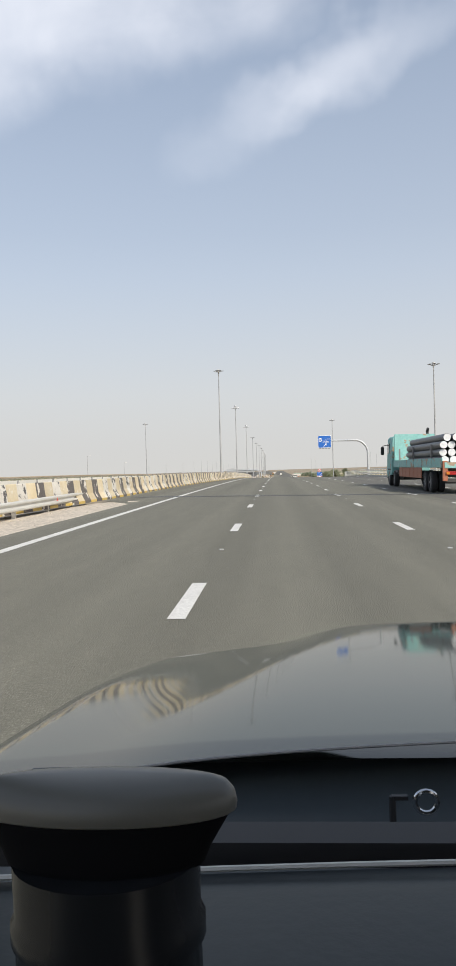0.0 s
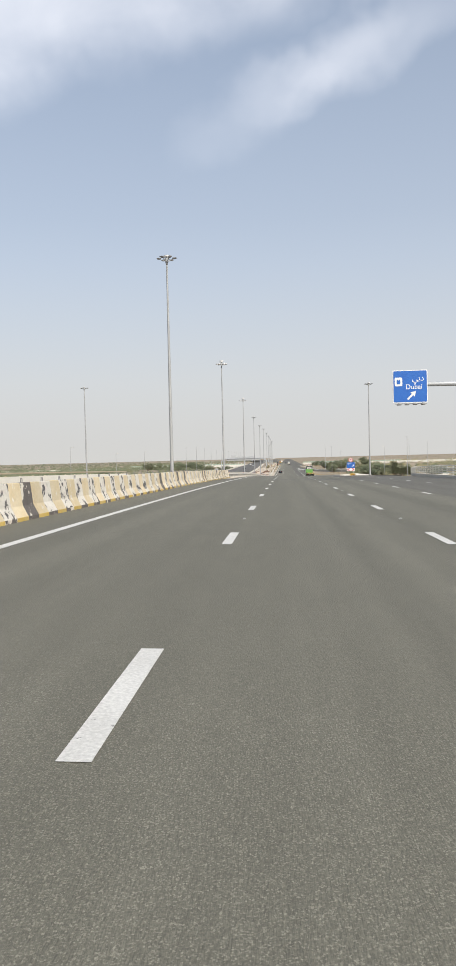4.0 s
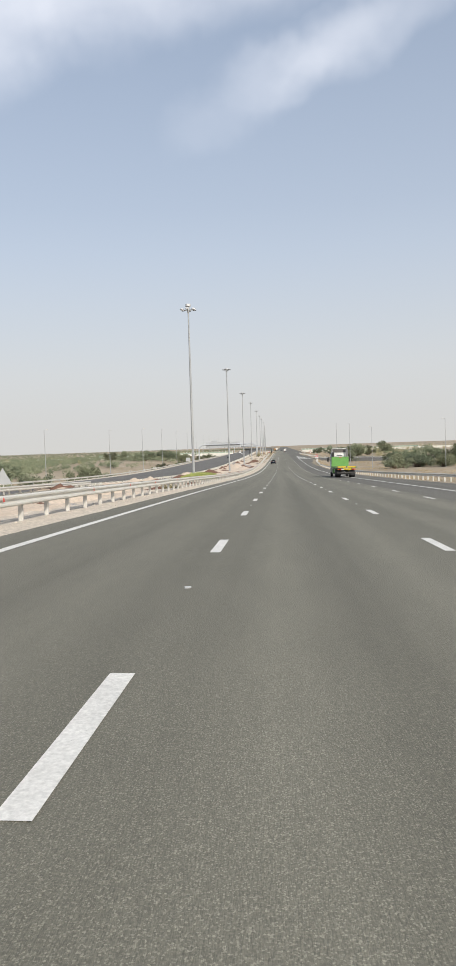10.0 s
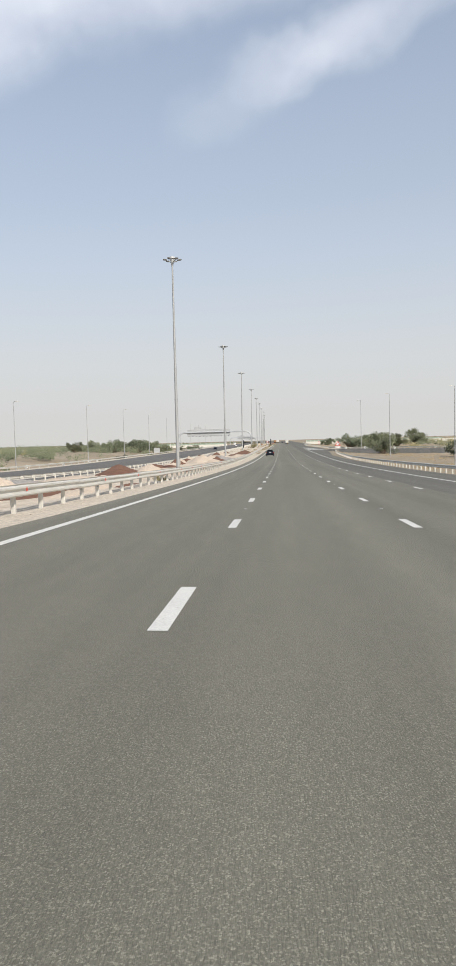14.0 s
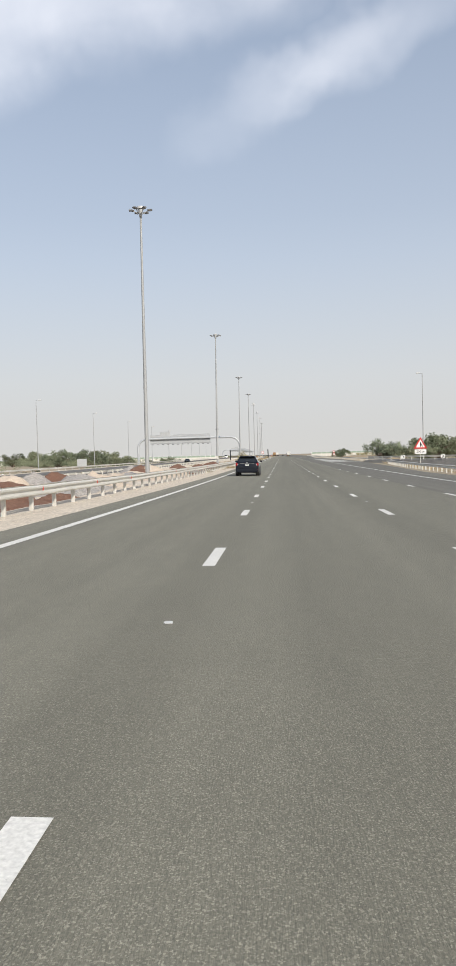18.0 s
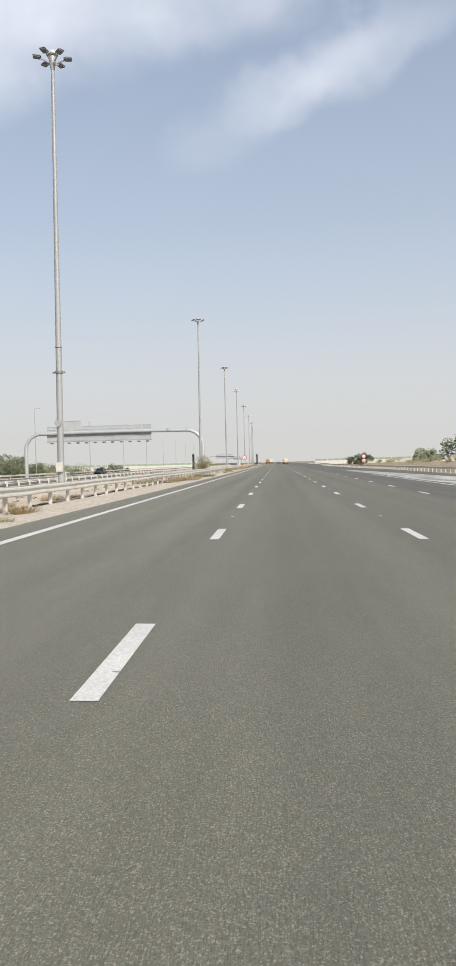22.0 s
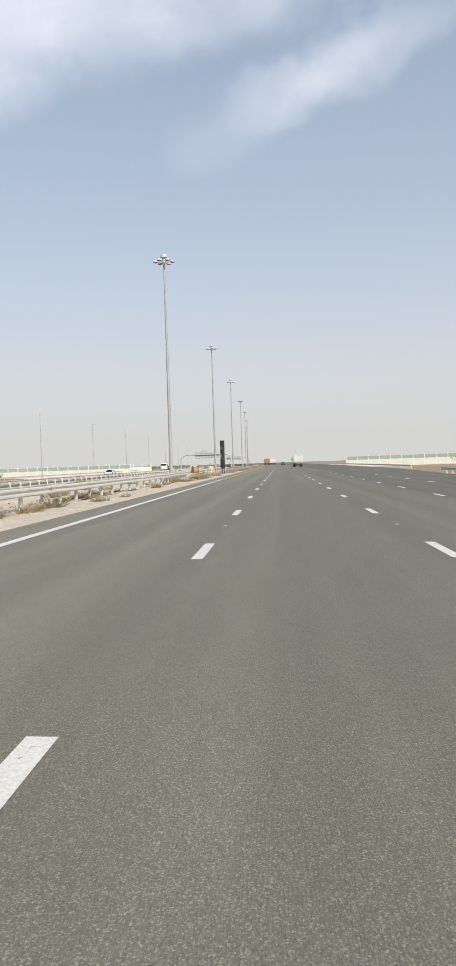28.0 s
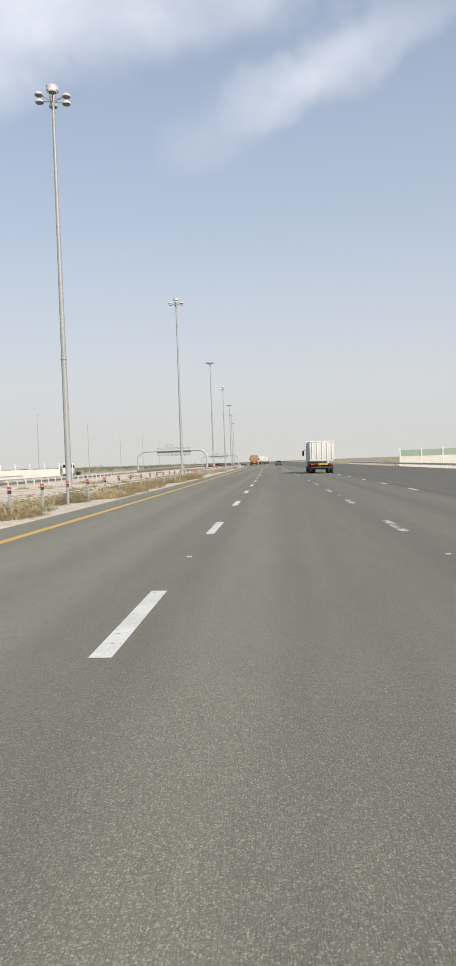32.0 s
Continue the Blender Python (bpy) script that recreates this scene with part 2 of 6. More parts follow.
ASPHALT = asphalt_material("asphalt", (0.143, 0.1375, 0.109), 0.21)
ASPHALT_OLD = asphalt_material("old asphalt", (0.12, 0.115, 0.105))
PAINT = material("white road paint", (0.64, 0.63, 0.595), 0.75, second=(0.52, 0.51, 0.48), scale=2.0, grain=0.2, grain_scale=40, bump=0.2, patches=(0.22, 0.21, 0.2), patch_scale=9.0, patch_low=0.66, patch_high=0.70)
PAINT_WORN = material("worn white paint", (0.6, 0.6, 0.58), 0.75, scale=2.0, patches=(0.135, 0.127, 0.105), patch_scale=5.0, patch_low=0.47, patch_high=0.50)
PAINT_CHIPPED = material("chipped white paint", (0.64, 0.63, 0.595), 0.75, scale=2.0, grain=0.2, grain_scale=40, patches=(0.135, 0.127, 0.105), patch_scale=6.0, patch_low=0.61, patch_high=0.63)
PAINT_YELLOW = material("yellow road paint", (0.58, 0.36, 0.08), 0.7, second=(0.48, 0.32, 0.10), scale=1.5, grain=0.12, grain_scale=25)
SAND = material("sand", (0.30, 0.245, 0.175), 0.95, second=(0.205, 0.172, 0.115), scale=0.06, amount=0.9, space="World", grain=0.25, grain_scale=0.9,
                bump=0.5, bump_scale=6.0, patches=(0.38, 0.325, 0.25), patch_scale=0.03, patch_low=0.40, patch_high=0.72, spec=0.2)
GRAVEL = material("pale gravel", (0.55, 0.485, 0.40), 0.95, second=(0.43, 0.37, 0.305), scale=0.8, space="World", grain=0.4, grain_scale=9.0,
                  bump=0.8, bump_scale=14.0, spec=0.2)
CONCRETE = material("pale concrete", (0.55, 0.52, 0.46), 0.85, second=(0.44, 0.41, 0.36), scale=0.9, grain=0.1, grain_scale=20, bump=0.15)
WALL_WHITE = material("off-white painted wall", (0.68, 0.66, 0.60), 0.8, second=(0.58, 0.56, 0.50), scale=0.3, grain=0.08, grain_scale=6)
CREAM = material("cream faded paint on concrete", (0.57, 0.47, 0.30), 0.8, second=(0.62, 0.55, 0.41), scale=1.6, amount=0.8, grain=0.12, grain_scale=18,
                 patches=(0.66, 0.62, 0.54), patch_scale=3.0, patch_low=0.60, patch_high=0.64, spread=0.12, bump=0.15)
DARKPAINT = material("flaking black paint on concrete", (0.105, 0.092, 0.085), 0.75, second=(0.15, 0.135, 0.125), scale=3.0, grain=0.2, grain_scale=20,
                     patches=(0.62, 0.58, 0.50), patch_scale=2.6, patch_low=0.565, patch_high=0.585, bump=0.2)
FLAKED = material("mostly flaked white and black paint", (0.64, 0.61, 0.55), 0.8, second=(0.5, 0.46, 0.4), scale=3.0, grain=0.12, grain_scale=20,
                  patches=(0.09, 0.085, 0.085), patch_scale=3.2, patch_low=0.53, patch_high=0.56, bump=0.2)
YELLOW_FOOT = material("yellow painted concrete foot", (0.55, 0.38, 0.08), 0.8, second=(0.5, 0.42, 0.22), scale=2.0, grain=0.12, grain_scale=18, spread=0.1)
STEEL = material("galvanised steel", (0.58, 0.565, 0.52), 0.55, 0.12, second=(0.48, 0.46, 0.41), scale=2.5, grain=0.08, grain_scale=30, bump=0.05, patches=(0.46, 0.40, 0.31), patch_scale=4.0, patch_low=0.62, patch_high=0.75)
STEEL_DARK = material("dull grey steel", (0.22, 0.22, 0.22), 0.6, 0.3, scale=4.0, grain=0.1)
MAST = material("pale galvanised mast", (0.31, 0.32, 0.325), 0.5, 0.15, second=(0.37, 0.375, 0.37), scale=1.2, stretch=(1, 1, 0.15), grain=0.06, grain_scale=20)
LAMPGLASS = material("dull lamp glass", (0.16, 0.165, 0.18), 0.25, scale=8)
DRUM = material("white lamp housing", (0.55, 0.55, 0.55), 0.5, scale=5)
RED = material("red reflector", (0.62, 0.06, 0.04), 0.35, scale=6)
EARTH = material("red-brown earth", (0.155, 0.082, 0.056), 0.95, second=(0.22, 0.13, 0.09), scale=1.2, space="World", grain=0.35, grain_scale=7.0, bump=0.9, bump_scale=9.0, spec=0.2)
RUBBLE = material("grey rubble", (0.30, 0.28, 0.26), 0.95, second=(0.42, 0.39, 0.35), scale=1.5, space="World", grain=0.4, grain_scale=6.0, bump=0.9, bump_scale=7.0, spec=0.2)
PALE = material("pale sand heap", (0.55, 0.46, 0.37), 0.95, second=(0.46, 0.37, 0.28), scale=0.7, space="World", grain=0.2, grain_scale=6.0, bump=0.6, bump_scale=5.0, spec=0.2)
JOINT = material("dark rubber and steel bridge joint", (0.055, 0.056, 0.06), 0.6, 0.2, scale=6.0, grain=0.3, grain_scale=30)


# ---- mesh helpers ----
class Solid:
    """Collects vertices and faces of one mesh."""

    def __init__(self):
        self.v, self.f, self.smooth = [], [], False

    def add(self, verts, faces):
        n = len(self.v)
        self.v += [tuple(p) for p in verts]
        self.f += [tuple(n + i for i in face) for face in faces]
        return self

    def box(self, centre, size, m=None, bevel=0.0):
        c, (a, b, h) = Vector(centre), [s / 2 for s in size]
        k = min(bevel, a * 0.9, b * 0.9)
        if k > 0:
            ring = [(-a + k, -b), (a - k, -b), (a, -b + k), (a, b - k), (a - k, b), (-a + k, b), (-a, b - k), (-a, -b + k)]
        else:
            ring = [(-a, -b), (a, -b), (a, b), (-a, b)]
        n = len(ring)
        layers = [(-h, 1.0), (h, 1.0)]
        if k > 0:
            layers = [(-h, 1 - k / max(a, b)), (-h + k, 1), (h - k, 1), (h, 1 - k / max(a, b))] if h > k else layers
        pts = [Vector((x * s, y * s, z)) for z, s in layers for x, y in ring]
        if m:
            pts = [m.to_3x3() @ p for p in pts]
        faces = [tuple(range(n))[::-1], tuple(range(n * (len(layers) - 1), n * len(layers)))]
        for q in range(len(layers) - 1):
            faces += [(q * n + i, q * n + (i + 1) % n, (q + 1) * n + (i + 1) % n, (q + 1) * n + i) for i in range(n)]
        return self.add([c + p for p in pts], faces)

    def tube(self, path, radii, n=12, caps=True):
        """A round bar through the points of a path."""
        path = [Vector(p) for p in path]
        if not isinstance(radii, (list, tuple)):
            radii = [radii] * len(path)
        pts, faces, up = [], [], None
        for i, p in enumerate(path):
            d = (path[min(i + 1, len(path) - 1)] - path[max(i - 1, 0)]).normalized()
            if up is None:
                up = Vector((0, 0, 1)) if abs(d.z) < 0.9 else Vector((0, 1, 0))
            a = d.cross(up).normalized()
            b = a.cross(d).normalized()
            up = b
            pts += [p + radii[i] * (math.cos(t) * a + math.sin(t) * b) for t in [2 * math.pi * k / n for k in range(n)]]
        for i in range(len(path) - 1):
            faces += [(i * n + k, i * n + (k + 1) % n, (i + 1) * n + (k + 1) % n, (i + 1) * n + k) for k in range(n)]
        if caps:
            faces += [tuple(range(n))[::-1], tuple(range(n * (len(path) - 1), n * len(path)))]
        self.smooth = True
        return self.add(pts, faces)

    def sweep(self, profile, stations, closed=True):
        """A profile of (x, z) carried through stations of (x, y, z)."""
        n = len(profile)
        pts = [(sx + px, sy, sz + pz) for sx, sy, sz in stations for px, pz in profile]
        last = n if closed else n - 1
        faces = [(i * n + k, i * n + (k + 1) % n, (i + 1) * n + (k + 1) % n, (i + 1) * n + k) for i in range(len(stations) - 1) for k in range(last)]
        if closed:
            faces += [tuple(range(n))[::-1], tuple(range(n * (len(stations) - 1), n * len(stations)))]
        return self.add(pts, faces)

    def plate(self, outline, y0, y1):
        """An outline of (x, z), given thickness along y."""
        n = len(outline)
        pts = [(x, y, z) for y in (y0, y1) for x, z in outline]
        faces = [tuple(range(n)), tuple(range(n, 2 * n))[::-1]] + [(i, (i + 1) % n, n + (i + 1) % n, n + i) for i in range(n)]
        return self.add(pts, faces)

    def mesh(self, name, mat):
        me = bpy.data.meshes.new(name)
        me.from_pydata(self.v, [], self.f)
        bm = bmesh.new()
        bm.from_mesh(me)
        bmesh.ops.recalc_face_normals(bm, faces=bm.faces[:])
        bm.to_mesh(me)
        bm.free()
        if mat:
            me.materials.append(mat)
        if self.smooth:
            me.shade_smooth()
            me.set_sharp_from_angle(angle=radians(40))
        return me


def thing(name, at, label, category, group="", kind="", turn=0.0):
    ob = new(name)
    ob.empty_display_size = 0.2
    ob.matrix_world = pose(*at, 0, 0, turn)
    return tagged(ob, label, category, group, kind)


def part(name, solid, mat, parent, label=""):
    ob = new(name, solid.mesh(name, mat) if isinstance(solid, Solid) else solid)
    ob.parent = parent
    return tagged(ob, label)


def piece(name, me, parent, x, y, z, rz=0.0):
    ob = new(name, me)
    ob.parent = parent
    ob.matrix_basis = pose(x, y, z, 0, 0, rz)
    return ob


def sheet(name, rows, mat, label, category, kind="structure"):
    """A surface through rows of points."""
    s = Solid()
    n = len(rows[0])
    s.add([p for r in rows for p in r], [(i * n + k, i * n + k + 1, (i + 1) * n + k + 1, (i + 1) * n + k) for i in range(len(rows) - 1) for k in range(n - 1)])
    return tagged(new(name, s.mesh(name, mat)), label, category, kind=kind)


def span(a, b, step):
    n = max(1, round((b - a) / step))
    return [a + (b - a) * i / n for i in range(n + 1)]


# ---- ground ----
PLAIN = -10.6


def right_edge(y):
    """The outer edge of the asphalt on the right."""
    return float(np.interp(y, [-300, 60, 170, 235, 290, 310, 560, 600, 680, 745, 800, 880, 960, 1100, 4000],
                           [15.2, 15.2, 16.0, 17.5, 14.2, 13.6, 13.9, 16.0, 19.0, 19.5, 16.5, 16.6, 22.0, 23.5, 23.5]))


def ground_z(x, y):
    base = level(y)
    bump = 0.25 * noise.noise((x * 0.11, y * 0.09, 0.3)) + 0.12 * noise.noise((x * 0.4, y * 0.37, 1.7))
    far = PLAIN + (min(PLAIN, base - 1.1) - PLAIN) * min(1.0, max(0.0, (y - 650) / 250)) + (1.6 if y < 650 else 0.8) * noise.noise((x * 0.006, y * 0.005, 4.2)) + 0.5 * noise.noise((x * 0.04, y * 0.035, 2.2)) - 0.0004 * max(0, abs(x) - 60)
    e = right_edge(y)
    if x < -4.5:
        if x > -8.5:
            near = road_z(x, y) - 0.05 - 0.08 * (-4.5 - x)
        elif x > -23:
            w = min(1, (-8.5 - x) / 3)
            near = base - 0.24 - 0.10 * w + 0.6 * bump * w - 0.35 * max(0, (-20 - x) / 3)
        elif x > -50:
            near = base - 0.75
        else:
            near = base - 0.75 - 0.33 * (-50 - x) + bump
        k = min(1, max(0, (-x - 52) / 40))
    elif x > e - 1.0:
        near = road_z(e, y) - 0.05 - (0.06 * (x - e) if x < e + 3.5 else 0.21 + 0.3 * (x - e - 3.5)) + (bump if x > e + 3.5 else 0)
        near = max(near, far) if x > e + 4 else near
        k = min(1, max(0, (x - e - 6) / 45))
    else:
        return road_z(x, y) - 0.35
    k = k * k * (3 - 2 * k)
    return near * (1 - k) + far * k


ys = span(-120, 1300, 4.0) + span(1320, 2400, 40) + [2700, 3200, 4000, 4900]
xs = [-4800, -3000, -1800, -1000, -650, -450, -330, -250, -200, -165, -135, -112, -95, -82, -72, -64, -58, -53.5, -50, -46, -24, -22.5, -20, -18, -16.4, -14.8, -13.2,
      -11.6, -10, -8.5, -6.5, -4.5, 4, 12.4]
xs_right = [0, 1.2, 3.5, 5.5, 8, 11, 14, 18, 23, 29, 36, 44, 54, 68, 85, 110, 150, 210, 300, 450, 700, 1100, 1800, 3000, 4800]
rows = []
for y in ys:
    e = right_edge(y) - 0.6
    rows.append([(x, y, ground_z(x, y)) for x in xs] + [(e + d, y, ground_z(e + d, y)) for d in xs_right])
ground = sheet("ground", rows, SAND, "pale desert sand and gravel plain with an embankment beside the road", "ground")
ground.data.shade_smooth()

# gravel verge on the left, its edge running in under the asphalt
def verge_row(y, edge):
    row = []
    for d in (0.22, -0.06, -0.4, -1.0, -1.8, -2.6, -3.0):
        x = edge + d
        lump = 0.0 if d > 0 else (0.015 if d > -0.3 else 0.035) * noise.noise((x * 1.6, y * 0.9, 0))
        row.append((x + bend(y), y, road_z(x, y) + (-0.05 if d > 0 else 0.004 if d > -0.1 else -0.004 - 0.055 * max(0.0, -0.55 - d)) + lump))
    return row


sheet("gravel_verge", [verge_row(y, -4.72) for y in span(-60, 30.6, 1.5)], GRAVEL, "strip of pale loose gravel beside the guard rail", "gravel")
sheet("gravel_verge", [verge_row(y, -4.72) for y in span(180, 1180, 1.5)], GRAVEL, "strip of pale loose gravel beside the guard rail", "gravel")

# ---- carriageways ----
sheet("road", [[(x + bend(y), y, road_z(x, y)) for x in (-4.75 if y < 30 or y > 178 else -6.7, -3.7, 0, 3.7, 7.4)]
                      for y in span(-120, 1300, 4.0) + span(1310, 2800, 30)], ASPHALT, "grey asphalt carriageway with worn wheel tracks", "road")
ASPHALT_NEW = asphalt_material("newer asphalt", (0.116, 0.111, 0.095))
sheet("outer_road", [[(x + bend(y), y, road_z(x, y)) for x in (7.4, 11.1)] + [(right_edge(y), y, road_z(right_edge(y), y))]
                     for y in span(-120, 1300, 4.0) + span(1310, 2800, 30)], ASPHALT_NEW, "slightly darker newer asphalt of the outer lanes", "road")


def far_road(y):
    """Middle of the opposite carriageway."""
    return float(np.interp(y, [-300, 200, 420, 800, 1300, 1700, 4000], [-30, -31.5, -34, -37, -46, -50, -50]))


sheet("opposite_road", [[(far_road(y) + d, y, level(y) - 0.45 + 0.012 * d) for d in (-11.5, -4, 4, 11.5)] for y in span(-120, 2600, 8)],
      ASPHALT_OLD, "grey asphalt of the opposite carriageway", "road")


def shoulder(side, d0, d1, d2):
    """Pale gravel shoulder of the opposite carriageway, from its edge down to the ground."""
    rows_ = [[(far_road(y) + side * d, y, level(y) + h_) for d, h_ in ((d0, -0.45 + 0.012 * side * d0 - 0.012), (d1, -0.50 + 0.07 * side), (d2, -1.0))] for y in span(196, 1300, 8)]
    sheet("gravel_shoulder", rows_, GRAVEL, "pale gravel shoulder of the opposite carriageway", "gravel")


shoulder(1, 11.3, 14.2, 15.4)
shoulder(-1, 11.3, 14.4, 16.5)
MEDIAN = material("pale trampled sand", (0.58, 0.50, 0.40), 0.95, second=(0.47, 0.395, 0.31), scale=0.35, amount=0.8, space="World", grain=0.3, grain_scale=3.0,
                  bump=0.8, bump_scale=5.0, patches=(0.56, 0.50, 0.42), patch_scale=0.25, patch_low=0.55, patch_high=0.62, spec=0.2)
sheet("median_sand", [[(x + bend(y), y, ground_z(x, y) + 0.03 + 0.10 * noise.noise((x * 0.9, y * 0.7, 5.0)) + (0.16 if y > 640 else 0.04)) for x in (-7.3, -8.5, -9.5, -10.5, -11.5, -12.5, -13.5, -14.5, -15.5, -16.5, -17.5, -18.5, -19.5, -20.5)]
                      for y in span(190, 1240, 1.6)], MEDIAN, "pale trampled sand and gravel between the carriageways", "sand")


def ribbon(x_of, y0, y1, width, mat, step=4.0, lift=0.004, z_of=road_z):
    s = Solid()
    st = span(y0, y1, step)
    pts = [(x_of(y) + bend(y) + d * width / 2, y, z_of(x_of(y) + d * width / 2, y) + lift) for y in st for d in (-1, 1)]
    return s.add(pts, [(2 * i, 2 * i + 1, 2 * i + 3, 2 * i + 2) for i in range(len(st) - 1)])


marks = thing("road_markings", (0, 0, 0), "white and yellow painted lines on the asphalt", "road marking", kind="structure")
part("edge_line", ribbon(lambda y: -LANE, -60, 886, 0.20, PAINT), PAINT, marks, "solid white edge line")
part("edge_line", ribbon(lambda y: -LANE, 886, 2000, 0.20, PAINT_YELLOW), PAINT_YELLOW, marks, "solid yellow edge line")


def right_line(y):
    return float(np.interp(y, [-100, 90, 150, 235, 262, 290, 420, 560, 640, 700, 760, 800, 2000], [10.9, 10.7, 10.4, 10.2, 10.0, 9.9, 10.6, 11.0, 11.0, 10.9, 10.6, 10.4, 10.4]))


part("edge_line", ribbon(right_line, 262, 700, 0.20, PAINT), PAINT, marks, "solid white edge line")
part("edge_line", ribbon(lambda y: 10.0 + 0.0034 * (262 - y) + max(0, (y - 200) / 62) ** 2 * 5.0, 205, 262, 0.20, PAINT), PAINT, marks, "solid white edge line")
part("edge_line", ribbon(lambda y: 14.2, -60, 150, 0.20, PAINT), PAINT, marks, "solid white edge line")
dash = Solid().add([(x, y, 0) for y in (-1.03, 1.03) for x in (-0.085, 0.085)], [(0, 1, 3, 2)])
dash_me = dash.mesh("dash", PAINT)
dash_worn = Solid().add([(x, y, 0) for y in (-1.03, 1.6) for x in (-0.085, 0.085)], [(0, 1, 3, 2)]).mesh("dash", PAINT_WORN)
long_dash = Solid().add([(x, y, 0) for y in (-1.03, 1.7) for x in (-0.085, 0.085)], [(0, 1, 3, 2)])
dash_chipped = long_dash.mesh("dash", PAINT_CHIPPED)
stud = Solid().box((0, 0, 0.008), (0.075, 0.07, 0.012), bevel=0.012).mesh("road_stud", DRUM)
for k in range(-2, 140):
    y = PHASE + CYCLE * k - (1.4 if 36 < PHASE + CYCLE * k < 177 else 0)
    slope = math.degrees(math.atan((level(y + 1) - level(y - 1)) / 2))
    for lane, x in ((0, 0.0), (1, LANE)):
        if lane and y > 1020:
            continue
        worn = lane == 1 and y > 905
        ob = piece("dash", dash_worn if worn else dash_chipped if y > 880 else dash_me, marks, x, y, road_z(x, y) + 0.005)
        ob.matrix_basis = pose(x + bend(y), y, road_z(x, y) + 0.005, slope, 0.97, 0)
    if k % 2 == 0 and y < 1020:
        for x in (0.0, LANE):
            piece("road_stud", stud, marks, x + bend(y), y + 4.5, road_z(x, y + 4.5) + 0.002)
rest = Solid()
for k in range(-2, 180):
    y = PHASE + CYCLE * k
    for x, y0, y1 in ((2 * LANE - 0.3 * (y < 460), -60, 1500), (10.7, -60, 200), (10.7, 705, 900), (0, 1250, 1500), (LANE, 1020, 1500)):
        if y0 < y < y1:
            rest.add([(x + bend(y) + a, y + b, road_z(x + a, y + b) + 0.005) for b in (-1.03, 1.03) for a in (-0.085, 0.085)], [(0, 1, 3, 2)])
tagged(part("far_dashes", rest, PAINT, marks, "short white lane dashes"), kind="stuff")

# ---- bridge joints ----
def joint(y):
    ob = thing("bridge_joint", (0, y, 0), "dark steel and rubber expansion joint across the asphalt", "bridge joint", "bridge joints")
    s, c = Solid(), Solid()
    for a, w in ((-0.30, 0.16), (0.30, 0.16)):
        s.add([(x, a + d * w, road_z(x, y) + 0.006) for d in (-1, 1) for x in (-5.9, 0, 8, 15)], [(0, 1, 5, 4), (1, 2, 6, 5), (2, 3, 7, 6)])
    part("rubber_seal", s, JOINT, ob)
    for k in range(120):
        x = -5.8 + k * 0.173
        c.box((x, 0, road_z(x, y) + 0.006), (0.10, 0.26, 0.012))
    part("steel_comb", c, STEEL_DARK, ob, "row of dark steel teeth")
    return ob


joint(34.6)
joint(167.8)

# ---- painted concrete barrier on the bridge ----
UNIT = 1.57
NJ_TOP = [(0.30, 0.09), (0.16, 0.36), (0.095, 0.90), (0.08, 0.92), (-0.08, 0.92), (-0.095, 0.90), (-0.16, 0.36), (-0.30, 0.09)]
NJ_FOOT = [(0.305, 0.0), (0.305, 0.10), (-0.305, 0.10), (-0.305, 0.0)]


def half(profile, a, b, mat, name):
    return Solid().sweep(profile, [(0, a, 0), (0, (a + b) / 2, 0), (0, b, 0)]).mesh(name, mat)


h = UNIT / 2
cream = half(NJ_TOP, 0.012, h, CREAM, "cream_stripe")
darks = [half(NJ_TOP, h, UNIT - 0.012, m, "dark_stripe") for m in (DARKPAINT, DARKPAINT, FLAKED, DARKPAINT, FLAKED)]
foot_y = half(NJ_FOOT, 0.012, h, YELLOW_FOOT, "yellow_foot")
foot_d = half(NJ_FOOT, h, UNIT - 0.012, DARKPAINT, "dark_foot")
loop_me = Solid().tube([(0, h * 1.5 - 0.06, 0.9), (0, h * 1.5 - 0.05, 1.02), (0, h * 1.5 + 0.05, 1.02), (0, h * 1.5 + 0.06, 0.9)], 0.012, 6).mesh("lifting_loop", STEEL_DARK)


def barrier_x(y):
    return float(np.interp(y, [-40, 18, 33, 52, 95, 190], [-7.9, -7.6, -6.8, -6.65, -5.5, -5.75]))


y, k = -36.0, 0
while y < 187:
    x = barrier_x(y)
    turn = -math.degrees(math.atan2(barrier_x(y + UNIT) - x, UNIT)) + random.uniform(-0.4, 0.4)
    ob = thing("concrete_barrier", (x, y, road_z(x, y) - 0.01), "concrete road barrier in flaking black and faded yellow stripes", "barrier", "barriers along the bridge", turn=turn)
    ob.rotation_euler.x = math.atan((level(y + UNIT) - level(y)) / UNIT)
    for me in (cream, darks[2] if 106 < y < 171 and random.random() < 0.85 else darks[random.randrange(5)], foot_y, foot_d, loop_me):
        new(me.name.split(".")[0], me).parent = ob
    y, k = y + UNIT, k + 1

